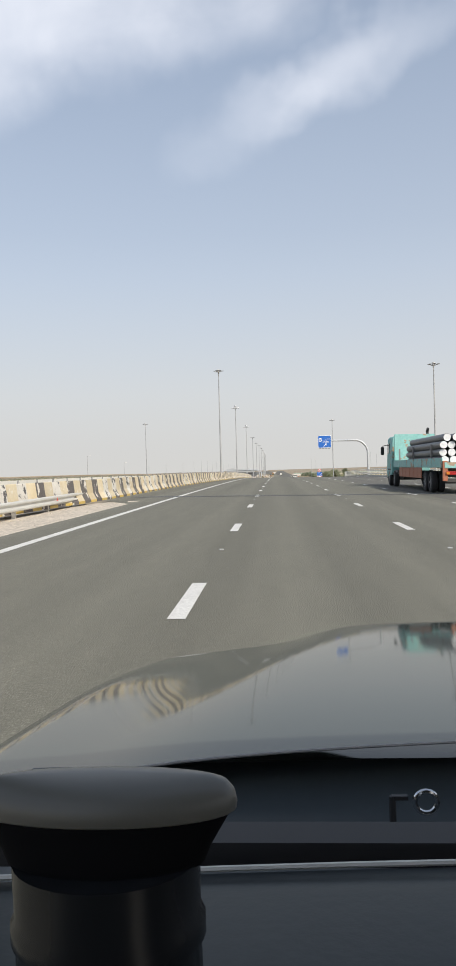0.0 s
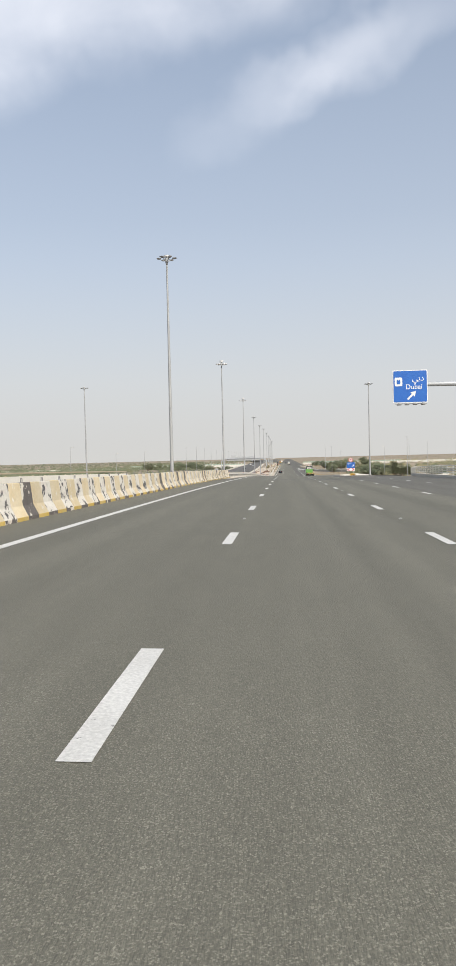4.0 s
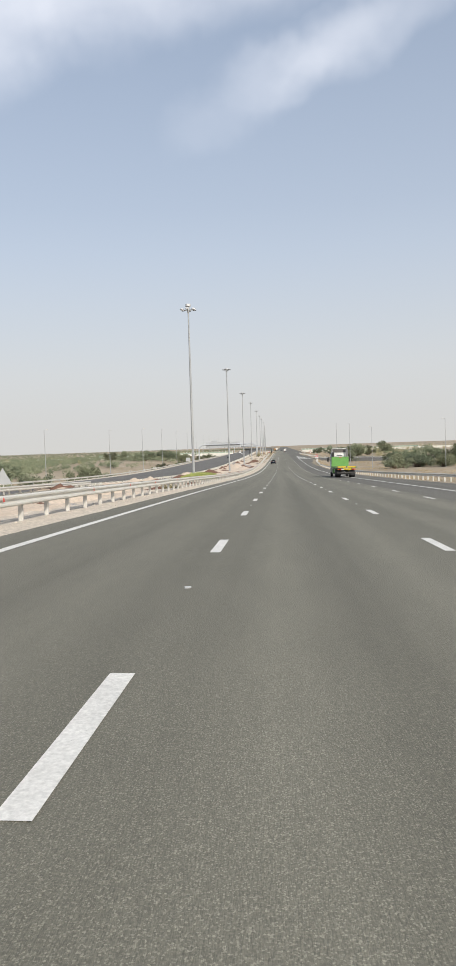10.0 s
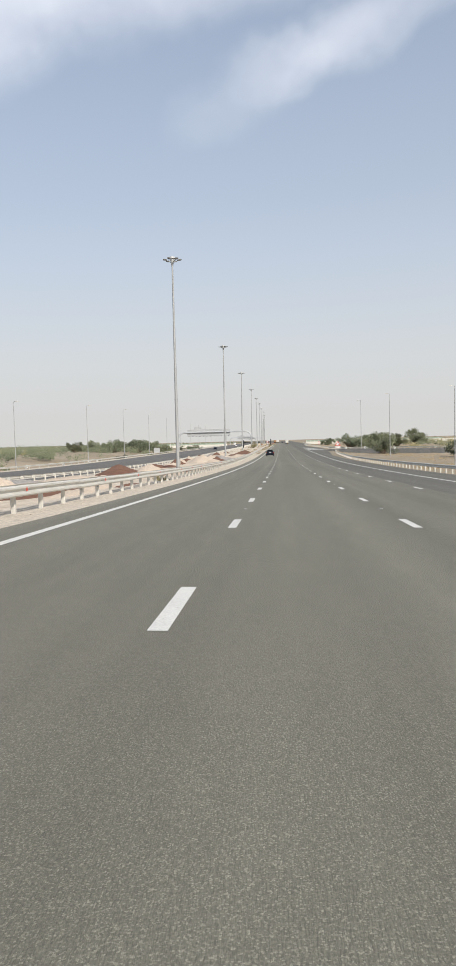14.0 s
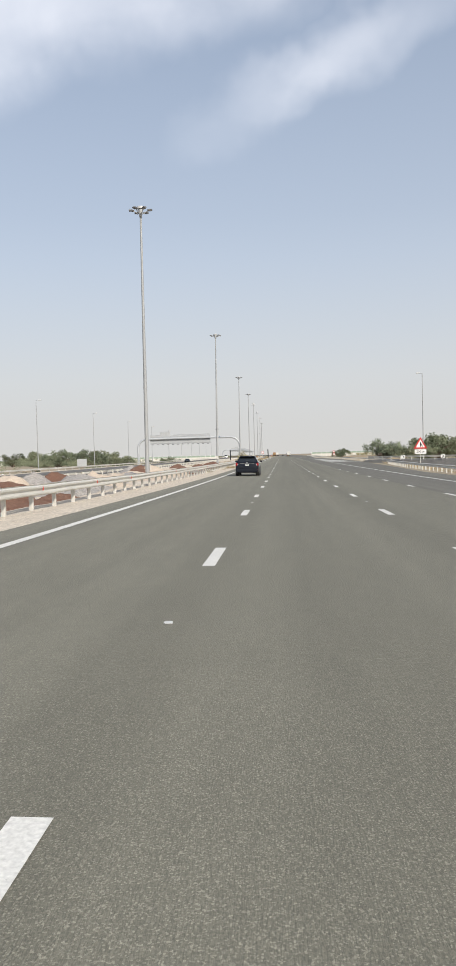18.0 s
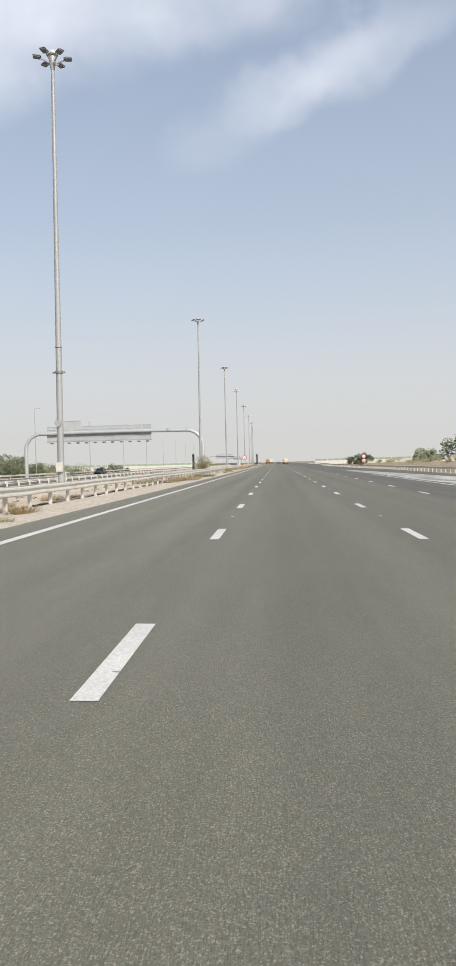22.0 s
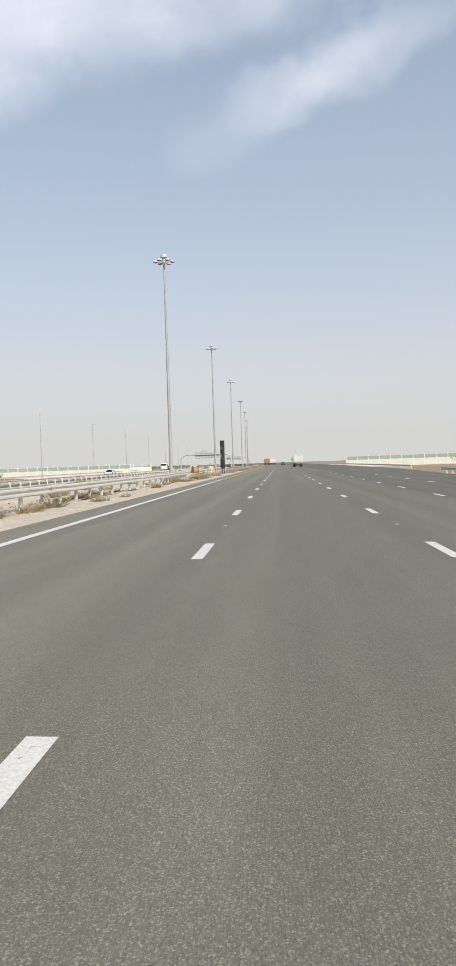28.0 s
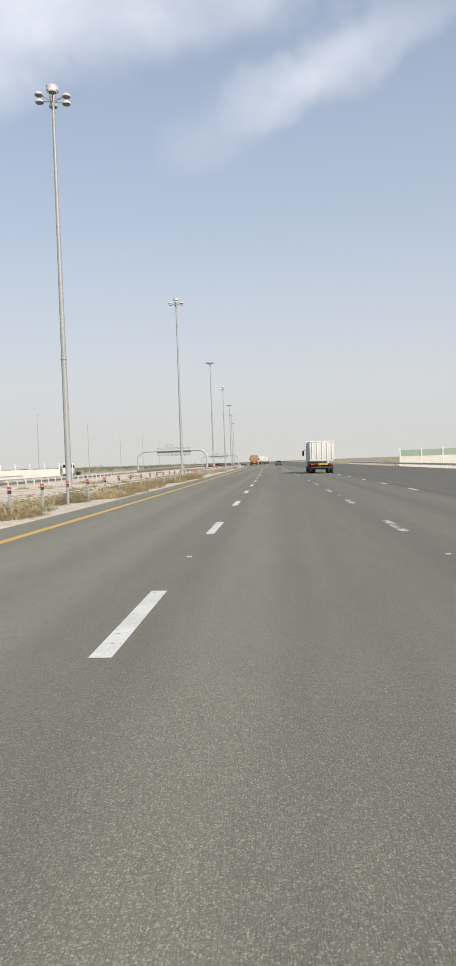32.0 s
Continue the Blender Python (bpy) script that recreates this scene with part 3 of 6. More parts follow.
# pale parapet of the opposite bridge, with a rail on top
ob = thing("opposite_parapet", (0, 0, 0), "pale concrete parapet with a low steel rail on top", "parapet")
st = [(-19.5, y, level(y) - 0.6) for y in span(-40, 196, 8)]
part("parapet_wall", Solid().sweep([(0.2, 0), (0.16, 1.5), (-0.16, 1.5), (-0.2, 0)], st), WALL_WHITE, ob)
part("top_rail", Solid().tube([(a, b, c + 1.74) for a, b, c in st], 0.06, 8), material("sand-coloured rail paint", (0.42, 0.34, 0.24), 0.6, scale=2), ob)
post_me = Solid().box((0, 0, 1.3), (0.1, 0.14, 0.5), bevel=0.02).mesh("rail_post", CREAM)
for y in span(-40, 196, 3.0):
    piece("rail_post", post_me, ob, -19.5, y, level(y) - 0.6)

# ---- guard rails ----
WBEAM = [(0.0, 0.46), (0.035, 0.475), (0.075, 0.50), (0.075, 0.545), (0.01, 0.60), (0.01, 0.63), (0.075, 0.685), (0.075, 0.73), (0.035, 0.755), (0.0, 0.77),
         (-0.006, 0.77), (0.029, 0.75), (0.069, 0.725), (0.069, 0.69), (0.004, 0.633), (0.004, 0.597), (0.069, 0.54), (0.069, 0.505), (0.029, 0.48), (-0.006, 0.46)]
post_me = Solid().box((-0.18, 0, 0.28), (0.13, 0.11, 0.90), bevel=0.015).mesh("post", STEEL)
spacer_me = Solid().box((-0.06, 0, 0.615), (0.13, 0.09, 0.26), bevel=0.01).mesh("spacer", STEEL)
flag_me = Solid().add([(0.085, -0.07, 0.60), (0.085, 0.07, 0.60), (0.085, 0, 0.72), (0.075, -0.07, 0.60), (0.075, 0.07, 0.60), (0.075, 0, 0.72)],
                      [(0, 1, 2), (5, 4, 3), (0, 3, 4, 1), (1, 4, 5, 2), (2, 5, 3, 0)]).mesh("reflector", RED)


def guard_rail(x_of, z_of, y0, y1, label, group, length=23.0, gap=2.3, face=1, red=False, double=False):
    """A run of steel rail, in lengths with their own posts."""
    count = max(1, round((y1 - y0) / length))
    for i in range(count):
        a, b = y0 + (y1 - y0) * i / count, y0 + (y1 - y0) * (i + 1) / count
        base = (x_of(a), a, z_of(x_of(a), a))
        ob = thing("guard_rail", base, label, "guard rail", group)
        st = [(x_of(y) - base[0], y - base[1], z_of(x_of(y), y) - base[2] + random.uniform(-0.012, 0.012)) for y in span(a, b + 0.1, 2.3)]
        beam = part("beam", Solid().sweep([(face * p, q) for p, q in WBEAM], st), STEEL, ob)
        if double:
            part("back_beam", Solid().sweep([(-face * p - face * 0.36, q) for p, q in WBEAM], st), STEEL, ob)
        n = max(1, round((b - a) / gap))
        for k in range(n):
            y = a + (k + 0.5) * (b - a) / n
            x = x_of(y)
            p = piece("post", post_me, ob, x - base[0], y - base[1], z_of(x, y) - base[2] - 0.02, 0 if face > 0 else 180)
            piece("spacer", spacer_me, ob, x - base[0], y - base[1], z_of(x, y) - base[2], 0 if face > 0 else 180)
            if red and k % 3 == 1:
                piece("reflector", flag_me, ob, x - base[0], y - base[1] + 0.4, z_of(x, y) - base[2])


verge = lambda x, y: road_z(x, y) - 0.02 - 0.05 * max(0, -5.3 - x)
guard_rail(lambda y: -6.75 if y < 24 else -6.75 - 0.03 * (y - 24), lambda x, y: verge(x, y) - 0.24, -30, 30, "galvanised steel guard rail in front of striped concrete barriers", "median guard rails", red=True, gap=3.4)
guard_rail(lambda y: -0.35 * max(0, min(1, (215 - y) / 25)) + float(np.interp(y, [190, 400, 545, 740, 880], [-6.1, -6.1, -6.6, -7.4, -7.5])), verge, 187.5, 880, "dusty galvanised steel guard rail with red reflectors on a gravel verge", "median guard rails", red=True, double=True)
guard_rail(lambda y: -7.5 - 0.05 * (y - 880), verge, 880, 903, "galvanised steel guard rail turning away among dry shrubs", "median guard rails", red=True, double=True)
guard_rail(lambda y: -17.7, lambda x, y: level(y) - 0.16, 192, 328, "pale steel guard rail on the far side of the median", "median guard rails", gap=2.3, double=True)
inner = lambda x, y: level(y) - 0.44
guard_rail(lambda y: far_road(y) + 13.2, inner, 330, 1120, "weathered steel guard rail of the opposite carriageway", "opposite guard rails", length=46, gap=3.0, face=-1)
outer_z = lambda x, y: level(y) - 0.58
guard_rail(lambda y: far_road(y) - 13.0, outer_z, 196, 1120, "weathered steel guard rail beyond the opposite carriageway", "opposite guard rails", length=66, gap=6.0, face=1)
rverge = lambda x, y: road_z(right_edge(y), y) - 0.1 - 0.05 * max(0, x - right_edge(y))
guard_rail(lambda y: float(np.interp(y, [300, 395, 428, 456, 520, 590, 625], [17.5, 14.6, 14.4, 14.7, 14.9, 16.9, 19.5])), rverge, 318, 625,
           "dusty steel guard rail on the outer verge", "outer guard rails", length=24, gap=2.4, face=-1)
guard_rail(lambda y: float(np.interp(y, [640, 752, 828, 860, 900], [27.5, 22.8, 20.5, 18.0, 17.4])), rverge, 640, 900, "dusty steel guard rail along the joining lane", "outer guard rails",
           length=24, gap=2.4, face=-1)
guard_rail(lambda y: 24.4 + 0.003 * (y - 960), rverge, 958, 1200, "low steel guard rail beside the wide asphalt", "outer guard rails", length=24, gap=2.4, face=-1)


# parapet of the bridge on the right, three tubes on posts
def edge_x(y):
    return float(np.interp(y, [-40, 100, 145, 176, 210, 250, 290], [15.7, 15.7, 16.1, 16.9, 20.0, 26.0, 34.0]))


for a in range(-36, 252, 24):
    ob = thing("bridge_railing", (edge_x(a), a, road_z(15, a)), "grey steel bridge railing with four horizontal tubes on a kerb", "railing", "bridge railings")
    b = a + 24
    st = [(edge_x(y) - edge_x(a), y - a, road_z(15, y) - road_z(15, a)) for y in span(a, b, 3)]
    part("kerb", Solid().sweep([(-0.25, -0.3), (-0.25, 0.22), (0.25, 0.22), (0.25, -0.3)], st), CONCRETE, ob)
    for q in (0.45, 0.68, 0.91, 1.14):
        part("tube", Solid().tube([(x, y, z + q) for x, y, z in st], 0.05, 8), STEEL, ob)
    pm = Solid().box((0.07, 0, 0.7), (0.10, 0.12, 1.0), bevel=0.02).mesh("post", STEEL)
    for x, y, z in st[:-1]:
        piece("post", pm, ob, x, y + 1.5, z)

TAR = material("black plastic sleeve", (0.03, 0.03, 0.032), 0.6, scale=4)
# wire rope posts with red caps past the end of the guard rail
rope_post = Solid().box((0, 0, 0.42), (0.09, 0.06, 0.92), bevel=0.02).mesh("post", MAST)
cap_me = Solid().box((0, 0, 0.855), (0.11, 0.075, 0.07), bevel=0.02).mesh("red_cap", RED)
band_me = Solid().box((0, 0, 0.74), (0.10, 0.066, 0.11), bevel=0.015).mesh("black_band", TAR)
for a in range(896, 1186, 29):
    ob = thing("wire_rope_fence", (-5.95 + bend(a), a, verge(-5.95, a)), "wire rope safety fence on short grey posts with red caps", "safety fence", "wire rope fences")
    for q in (0.48, 0.60, 0.72):
        part("wire_rope", Solid().tube([(bend(a + d) - bend(a), d, verge(-5.95, a + d) - verge(-5.95, a) + q) for d in (0, 7.25, 14.5, 21.75, 29)], 0.011, 5), STEEL, ob)
    for k in range(10):
        d = k * 2.9 + 0.9
        z = verge(-5.95, a + d) - verge(-5.95, a)
        tilt = random.uniform(-2.5, 2.5)
        for me in (rope_post, cap_me, band_me):
            p = piece(me.name.split(".")[0], me, ob, bend(a + d) - bend(a), d, z - 0.02)
            p.rotation_euler = (0, radians(tilt), 0)


# ---- high masts and street lamps ----
def mast_base(height, dome):
    ob = thing("high_mast_light", (0, 0, 0), "tall grey steel high-mast light with a ring of six floodlights", "high mast", "high masts")
    part("pole", Solid().tube([(0, 0, z) for z in (0, height * 0.33, height * 0.66, height - 0.5)], [0.245, 0.205, 0.155, 0.115], 14), MAST, ob)
    part("base_plate", Solid().tube([(0, 0, 0), (0, 0, 0.12)], 0.48, 14), STEEL_DARK, ob, "round bolted steel base")
    part("hatch", Solid().box((0.26, -0.12, 1.0), (0.08, 0.22, 0.7), bevel=0.02), STEEL, ob, "small steel access door")
    part("collar", Solid().tube([(0, 0, 10.0), (0, 0, 10.08)], 0.255, 14), MAST, ob)
    part("hub", Solid().tube([(0, 0, height - 0.9), (0, 0, height - 0.6), (0, 0, height - 0.05), (0, 0, height + 0.25)], [0.13, 0.19, 0.26, 0.18], 14), MAST, ob)
    if dome:
        part("drum", Solid().tube([(0, 0, height + 0.22), (0, 0, height + 0.30), (0, 0, height + 0.66), (0, 0, height + 0.74)], [0.25, 0.46, 0.46, 0.34], 16), DRUM, ob, "white cap drum")
    else:
        part("drum", Solid().tube([(0, 0, height + 0.06), (0, 0, height + 0.10), (0, 0, height + 0.30), (0, 0, height + 0.34)], [0.24, 0.40, 0.40, 0.32], 16), DRUM, ob, "white cap drum")
    for k in range(6):
        a = 2 * math.pi * (k + 0.25) / 6
        d = Vector((math.cos(a), math.sin(a), 0))
        arm = part("arm", Solid().tube([d * 0.3 + Vector((0, 0, height - 0.4)), d * (0.95 if dome else 0.85) + Vector((0, 0, height - (0.25 if dome else 0.14)))], 0.05, 6), MAST, ob)
        turn = pose(0, 0, 0, 0, 0, math.degrees(a)) @ pose(0, 0, 0, 0, -4 if not dome else 0, 0)
        if dome:
            c = d * 1.16 + Vector((0, 0, height - 0.34))
            part("floodlight", Solid().tube([c + Vector((0, 0, q)) for q in (0.0, 0.05, 0.16, 0.26, 0.30)], [0.32, 0.34, 0.30, 0.18, 0.05], 14), DRUM, arm, "white domed lamp")
            part("lens", Solid().tube([c - Vector((0, 0, 0.03)), c], 0.27, 14), LAMPGLASS, arm, "dull glass lens")
            continue
        f = Solid().box(d * 1.04 + Vector((0, 0, height - 0.06)), (0.58, 0.46, 0.12), turn, 0.05)
        part("floodlight", f, STEEL_DARK, arm)
        g = Solid().box(d * 1.06 + Vector((0, 0, height - 0.135)), (0.48, 0.36, 0.03), turn)
        part("lens", g, LAMPGLASS, arm, "dull glass lens")
    return ob


flat_mast, dome_mast = mast_base(30.0, False), mast_base(30.0, True)
# foot x, y, domed lamps, height of the head over the road, sideways lean of the head in degrees
MASTS = [(-14.02, 199.3, 0, 29.5, 0.15), (-14.85, 294.4, 1, 30.0, 0.1), (-14.62, 389.4, 1, 30.3, 0.15), (-14.2, 478.3, 0, 30.5, 0.1), (-14.65, 577.7, 0, 30.8, 0.3), (-15.13, 678.6, 0, 32.45, 0.62),
         (-15.1, 782.0, 0, 32.55, 0.4), (-14.7, 859.5, 0, 32.1, 0), (-14.9, 933.0, 1, 31.6, 0), (-15.5, 1015, 1, 31.3, 0), (-15.8, 1091.6, 1, 31.0, 0), (-16.6, 1172, 0, 31, 0), (-18.5, 1252, 1, 31, 0),
         (-21, 1335, 0, 31, 0), (-25, 1420, 1, 31, 0), (-29, 1510, 0, 31, 0)]
used = set()
for x, y, dome, top, lean in MASTS:
    z = ground_z(x, y) - 0.05
    m = pose(x, y, z, random.uniform(-0.2, 0.2), lean, 0) @ pose(0, 0, 0, 0, 0, random.uniform(0, 60)) @ Matrix.Scale((level(y) + top - z) / 30.2, 4)
    src = dome_mast if dome else flat_mast
    if dome in used:
        copy_thing(src, m)
    else:
        src.matrix_basis = m
        used.add(dome)
    if y == 678.6:
        clamp = thing("mast_clamp", (x + 0.1, y, z), "dark steel clamp with two lugs round a mast", "clamp")
        part("ring", Solid().tube([(0, 0, 8.85), (0, 0, 9.02)], 0.29, 16), STEEL_DARK, clamp)
        for sx in (-1, 1):
            part("lug", Solid().box((sx * 0.38, 0, 8.92), (0.22, 0.10, 0.14), bevel=0.03), STEEL_DARK, clamp)
    if y in (678.6, 782.0):
        # control box and round plate on the pole, facing the road
        box = thing("mast_control_box", (x, y, z), "pale steel control box and round plate strapped to a mast", "control box", "mast boxes")
        part("box", Solid().box((0.02, -0.38, 1.8), (0.50, 0.26, 0.70), bevel=0.03), STEEL, box)
        part("round_plate", Solid().tube([(0, -0.36, 5.1), (0, -0.26, 5.1)], 0.27, 24), MAST, box)
        part("strap", Solid().tube([(0, 0, 1.6), (0, 0, 1.68)], 0.30, 14), STEEL_DARK, box)
for x, y, s in ((32.5, 150, 0.90), (23.56, 300.6, 0.89), (-50.4, 291, 0.84)):
    ob = copy_thing(flat_mast, pose(x, y, ground_z(x, y) - 0.05, 0, 0, 20) @ Matrix.Scale(s, 4))
    ob["label"] = "grey steel high-mast light beside the slip road"


def street_lamp(height):
    ob = thing("street_lamp", (0, 0, 0), "slim grey steel street lamp with a short arm", "street lamp", "street lamps")
    part("pole", Solid().tube([(0, 0, 0), (0, 0, height * 0.5), (0, 0, height)], [0.13, 0.10, 0.07], 8), MAST, ob)
    arm = part("arm", Solid().tube([(0, 0, height - 0.1), (0.3, 0, height + 0.08), (0.6, 0, height + 0.1)], 0.04, 6), MAST, ob)
    part("lamp_head", Solid().box((0.9, 0, height + 0.1), (0.8, 0.26, 0.14), bevel=0.05), STEEL, arm)
    return ob


lamp_ob = street_lamp(19.0)
SPOTS = [(-71 - 0.012 * max(0, y - 700), y, 0) for y in (279, 347, 415, 480, 567, 643, 708, *range(778, 1500, 70))]
SPOTS += [(31, 501, 180), (31, 578, 180), (31, 652, 180), (53, 494, 180), (56, 440, 180), (70, 520, 180), (60, 350, 180), (95, 600, 180)]
for i, (x, y, r) in enumerate(SPOTS):
    z = ground_z(x, y) - 0.05
    if x < 0:
        size = (level(y) + float(np.interp(y, [415, 480, 567, 643, 708], [11.5, 13.9, 16.0, 18.3, 19.4])) - z) / 19.0
    else:
        size = {501: 0.72, 578: 0.9, 652: 1.0, 494: 0.8}.get(y, 1.0)
    m = pose(x, y, z, 0, 0, r) @ Matrix.Scale(size, 4)
    if i:
        copy_thing(lamp_ob, m)
    else:
        lamp_ob.matrix_basis = m

# ---- signs ----
BLUE = material("blue sign sheet", (0.012, 0.105, 0.42), 0.45, second=(0.016, 0.13, 0.46), scale=1.5)
WHITE = material("white sign sheet", (0.75, 0.75, 0.74), 0.5, scale=2)
SIGNRED = material("red sign sheet", (0.55, 0.03, 0.03), 0.5, scale=3)
BLACK = material("matt black", (0.02, 0.02, 0.022), 0.6, scale=3)
SIGNYELLOW = material("yellow sign sheet", (0.65, 0.36, 0.02), 0.5, scale=3)
SIGNBACK = material("grey aluminium sign back", (0.42, 0.43, 0.435), 0.6, 0.1, second=(0.36, 0.37, 0.375), scale=0.8, grain=0.08)
PIPE = material("grey painted gantry tube", (0.43, 0.45, 0.47), 0.45, 0.15, second=(0.36, 0.375, 0.385), scale=1.2, grain=0.05)


def lettering(text, size, mat, parent, x, y, z, name="lettering"):
    cu = bpy.data.curves.new(name, "FONT")
    cu.body, cu.size, cu.extrude, cu.align_x, cu.align_y = text, size, 0.004, "CENTER", "CENTER"
    tmp = bpy.data.objects.new(name, cu)
    me = bpy.data.meshes.new_from_object(tmp)
    bpy.data.objects.remove(tmp)
    me.materials.clear()
    me.materials.append(mat)
    ob = new(name, me)
    ob.parent = parent
    ob.matrix_basis = pose(x, y, z, 90, 0, 0)
    return ob


def disc(r, y0, y1, cx=0.0, cz=0.0, n=28):
    return Solid().plate([(cx + r * math.cos(2 * math.pi * k / n), cz + r * math.sin(2 * math.pi * k / n)) for k in range(n)], y0, y1)


def panel(w, hh, y0, y1, cx=0.0, cz=0.0, r=0.08):
    o = []
    for sx, sz, a0 in ((1, 1, 0), (-1, 1, 90), (-1, -1, 180), (1, -1, 270)):
        o += [(cx + sx * (w / 2 - r) + r * math.cos(radians(a0 + a)), cz + sz * (hh / 2 - r) + r * math.sin(radians(a0 + a))) for a in (0, 30, 60, 90)]
    return Solid().plate(o, y0, y1)


def arrow(cx, cz, s, y0, y1):
    """An arrow up and to the right."""
    o = [(-0.5, -0.36), (-0.36, -0.5), (0.18, 0.04), (0.36, -0.14), (0.5, 0.5), (-0.14, 0.36), (0.04, 0.18)]
    return Solid().plate([(cx + a * s, cz + b * s) for a, b in o], y0, y1)


y = 164.0
z0 = road_z(20.6, y) + 0.55
ob = thing("cantilever_sign", (20.9, y, z0), "blue direction sign hung from a bent grey steel cantilever tube", "road sign")
swan = [(0, 0, -0.8), (0, 0, 4.6)] + [(-2.9 + 2.9 * math.cos(a), 0, 4.6 + 2.9 * math.sin(a)) for a in [math.pi / 2 * k / 8 for k in range(1, 9)]] + [(-6.5, 0, 7.52), (-10.4, 0, 7.55)]
part("tube_post", Solid().tube(swan, [0.27, 0.26] + [0.25] * 8 + [0.20, 0.17], 14), PIPE, ob)
part("flange", Solid().tube([(-4.2, 0, 7.5), (-4.3, 0, 7.5)], 0.33, 14), PIPE, ob)
board = part("sign_board", panel(2.85, 2.7, -0.32, -0.26, -9.4, 7.35), WHITE, ob, "white sign edge")
part("blue_face", panel(2.72, 2.57, -0.335, -0.321, -9.4, 7.35), BLUE, board, "blue reflective face")
lettering("Dubai", 0.58, WHITE, board, -9.1, -0.34, 7.30)
lettering("\uFEF2\uFE91\uFEA9", 0.66, WHITE, board, -8.75, -0.34, 8.0)
part("arrow", arrow(-9.3, 6.6, 0.72, -0.342, -0.336), WHITE, board)
part("badge", panel(0.62, 0.72, -0.342, -0.336, -10.35, 7.75, 0.1), WHITE, board)
part("badge_mark", Solid().plate([(-10.5, 7.55), (-10.2, 7.55), (-10.2, 7.85), (-10.27, 7.95), (-10.35, 7.85), (-10.43, 7.95), (-10.5, 7.85)], -0.348, -0.343), BLUE, board)
for dx in (-10.4, -9.75, -9.1, -8.45):
    part("sign_light", Solid().box((dx, -0.75, 5.85), (0.36, 0.24, 0.14), bevel=0.03).tube([(dx, -0.65, 5.85), (dx, -0.3, 6.0)], 0.025, 6), STEEL_DARK, ob)
part("light_bar", Solid().tube([(-10.7, -0.5, 5.92), (-8.1, -0.5, 5.92)], 0.035, 6), STEEL_DARK, ob)


def ring_sign(name, at, label, text=None, kind="limit"):
    """A round sign with a red rim on a steel post."""
    x, y, z, high = at
    ob = thing(name, (x, y, z), label, "road sign")
    part("post", Solid().tube([(0, 0, -0.1), (0, 0, high + 0.3)], 0.045, 8), STEEL, ob)
    plate_ob = part("plate", disc(0.52, -0.06, -0.045, 0, high), SIGNRED, ob, "red round rim")
    part("white_face", disc(0.41, -0.068, -0.061, 0, high), WHITE, plate_ob)
    if text:
        lettering(text, 0.42, BLACK, plate_ob, 0, -0.07, high + 0.08)
        part("car_symbol", panel(0.34, 0.10, -0.075, -0.069, 0, high - 0.22, 0.04), BLACK, plate_ob)
    return ob


x, y = -7.3, 820.0
ring_sign("speed_sign", (x, y, ground_z(x, y), 2.5), "round white speed limit sign with red rim reading 140", "140").scale = (1.14, 1.14, 1.14)
x, y = 23.7, 818.0
z = ground_z(x, y)
ob = ring_sign("speed_sign", (x, y, z, 3.2), "two round red-rimmed speed limit signs on one grey post", "140")
p2 = part("plate", disc(0.52, -0.06, -0.045, 0, 2.05), SIGNRED, ob, "red round rim")
part("white_face", disc(0.41, -0.068, -0.061, 0, 2.05), WHITE, p2)
lettering("80", 0.46, BLACK, p2, 0, -0.07, 2.13)
part("truck_symbol", panel(0.34, 0.13, -0.075, -0.069, 0, 1.83, 0.03), BLACK, p2)

x, y = 17.1, 284.5
ob = thing("exit_sign", (x, y, ground_z(x, y) + 0.75), "blue exit sign with chevron plate and no-lorry disc at the gore", "road sign")
ob.scale = (0.93, 0.93, 0.93)
for dx in (-0.7, 0.7):
    part("post", Solid().tube([(dx, 0, -1.3), (dx, 0, 2.9)], 0.05, 8), STEEL, ob)
blue = part("blue_panel", panel(2.1, 1.5, -0.09, -0.05, 0, 2.15), BLUE, ob)
lettering("EXIT", 0.52, WHITE, blue, -0.3, -0.095, 2.55)
part("arrow", arrow(0.55, 1.95, 0.72, -0.1, -0.092), WHITE, blue)
chev = part("chevron_plate", panel(2.1, 0.72, -0.09, -0.05, 0, 1.0), WHITE, ob)
for sx in (-1, 1):
    part("chevron", Solid().plate([(sx * 0.95, 1.0), (sx * 0.55, 1.33), (sx * 0.2, 1.33), (sx * 0.6, 1.0), (sx * 0.2, 0.67), (sx * 0.55, 0.67)], -0.1, -0.092), SIGNRED, chev)
part("disc_post", Solid().tube([(0, 0.05, 2.7), (0, 0.05, 4.0)], 0.04, 8), STEEL, ob)
rim = part("no_lorry_disc", disc(0.58, -0.08, -0.05, 0, 3.55), SIGNRED, ob, "red round rim")
face = part("white_face", disc(0.46, -0.09, -0.082, 0, 3.55), WHITE, rim)
part("lorry_symbol", Solid().plate([(-0.3, 3.45), (0.3, 3.45), (0.3, 3.62), (0.14, 3.62), (0.1, 3.72), (-0.3, 3.72)], -0.1, -0.092), BLACK, rim)
part("slash", Solid().plate([(-0.36, 3.25), (-0.28, 3.18), (0.36, 3.85), (0.28, 3.92)], -0.106, -0.1005), SIGNRED, rim)
cush = thing("gore_marker", (x + 0.2, y - 2.0, ground_z(x, y - 2.0) - 0.03), "low yellow and black striped marker box at the gore", "marker")
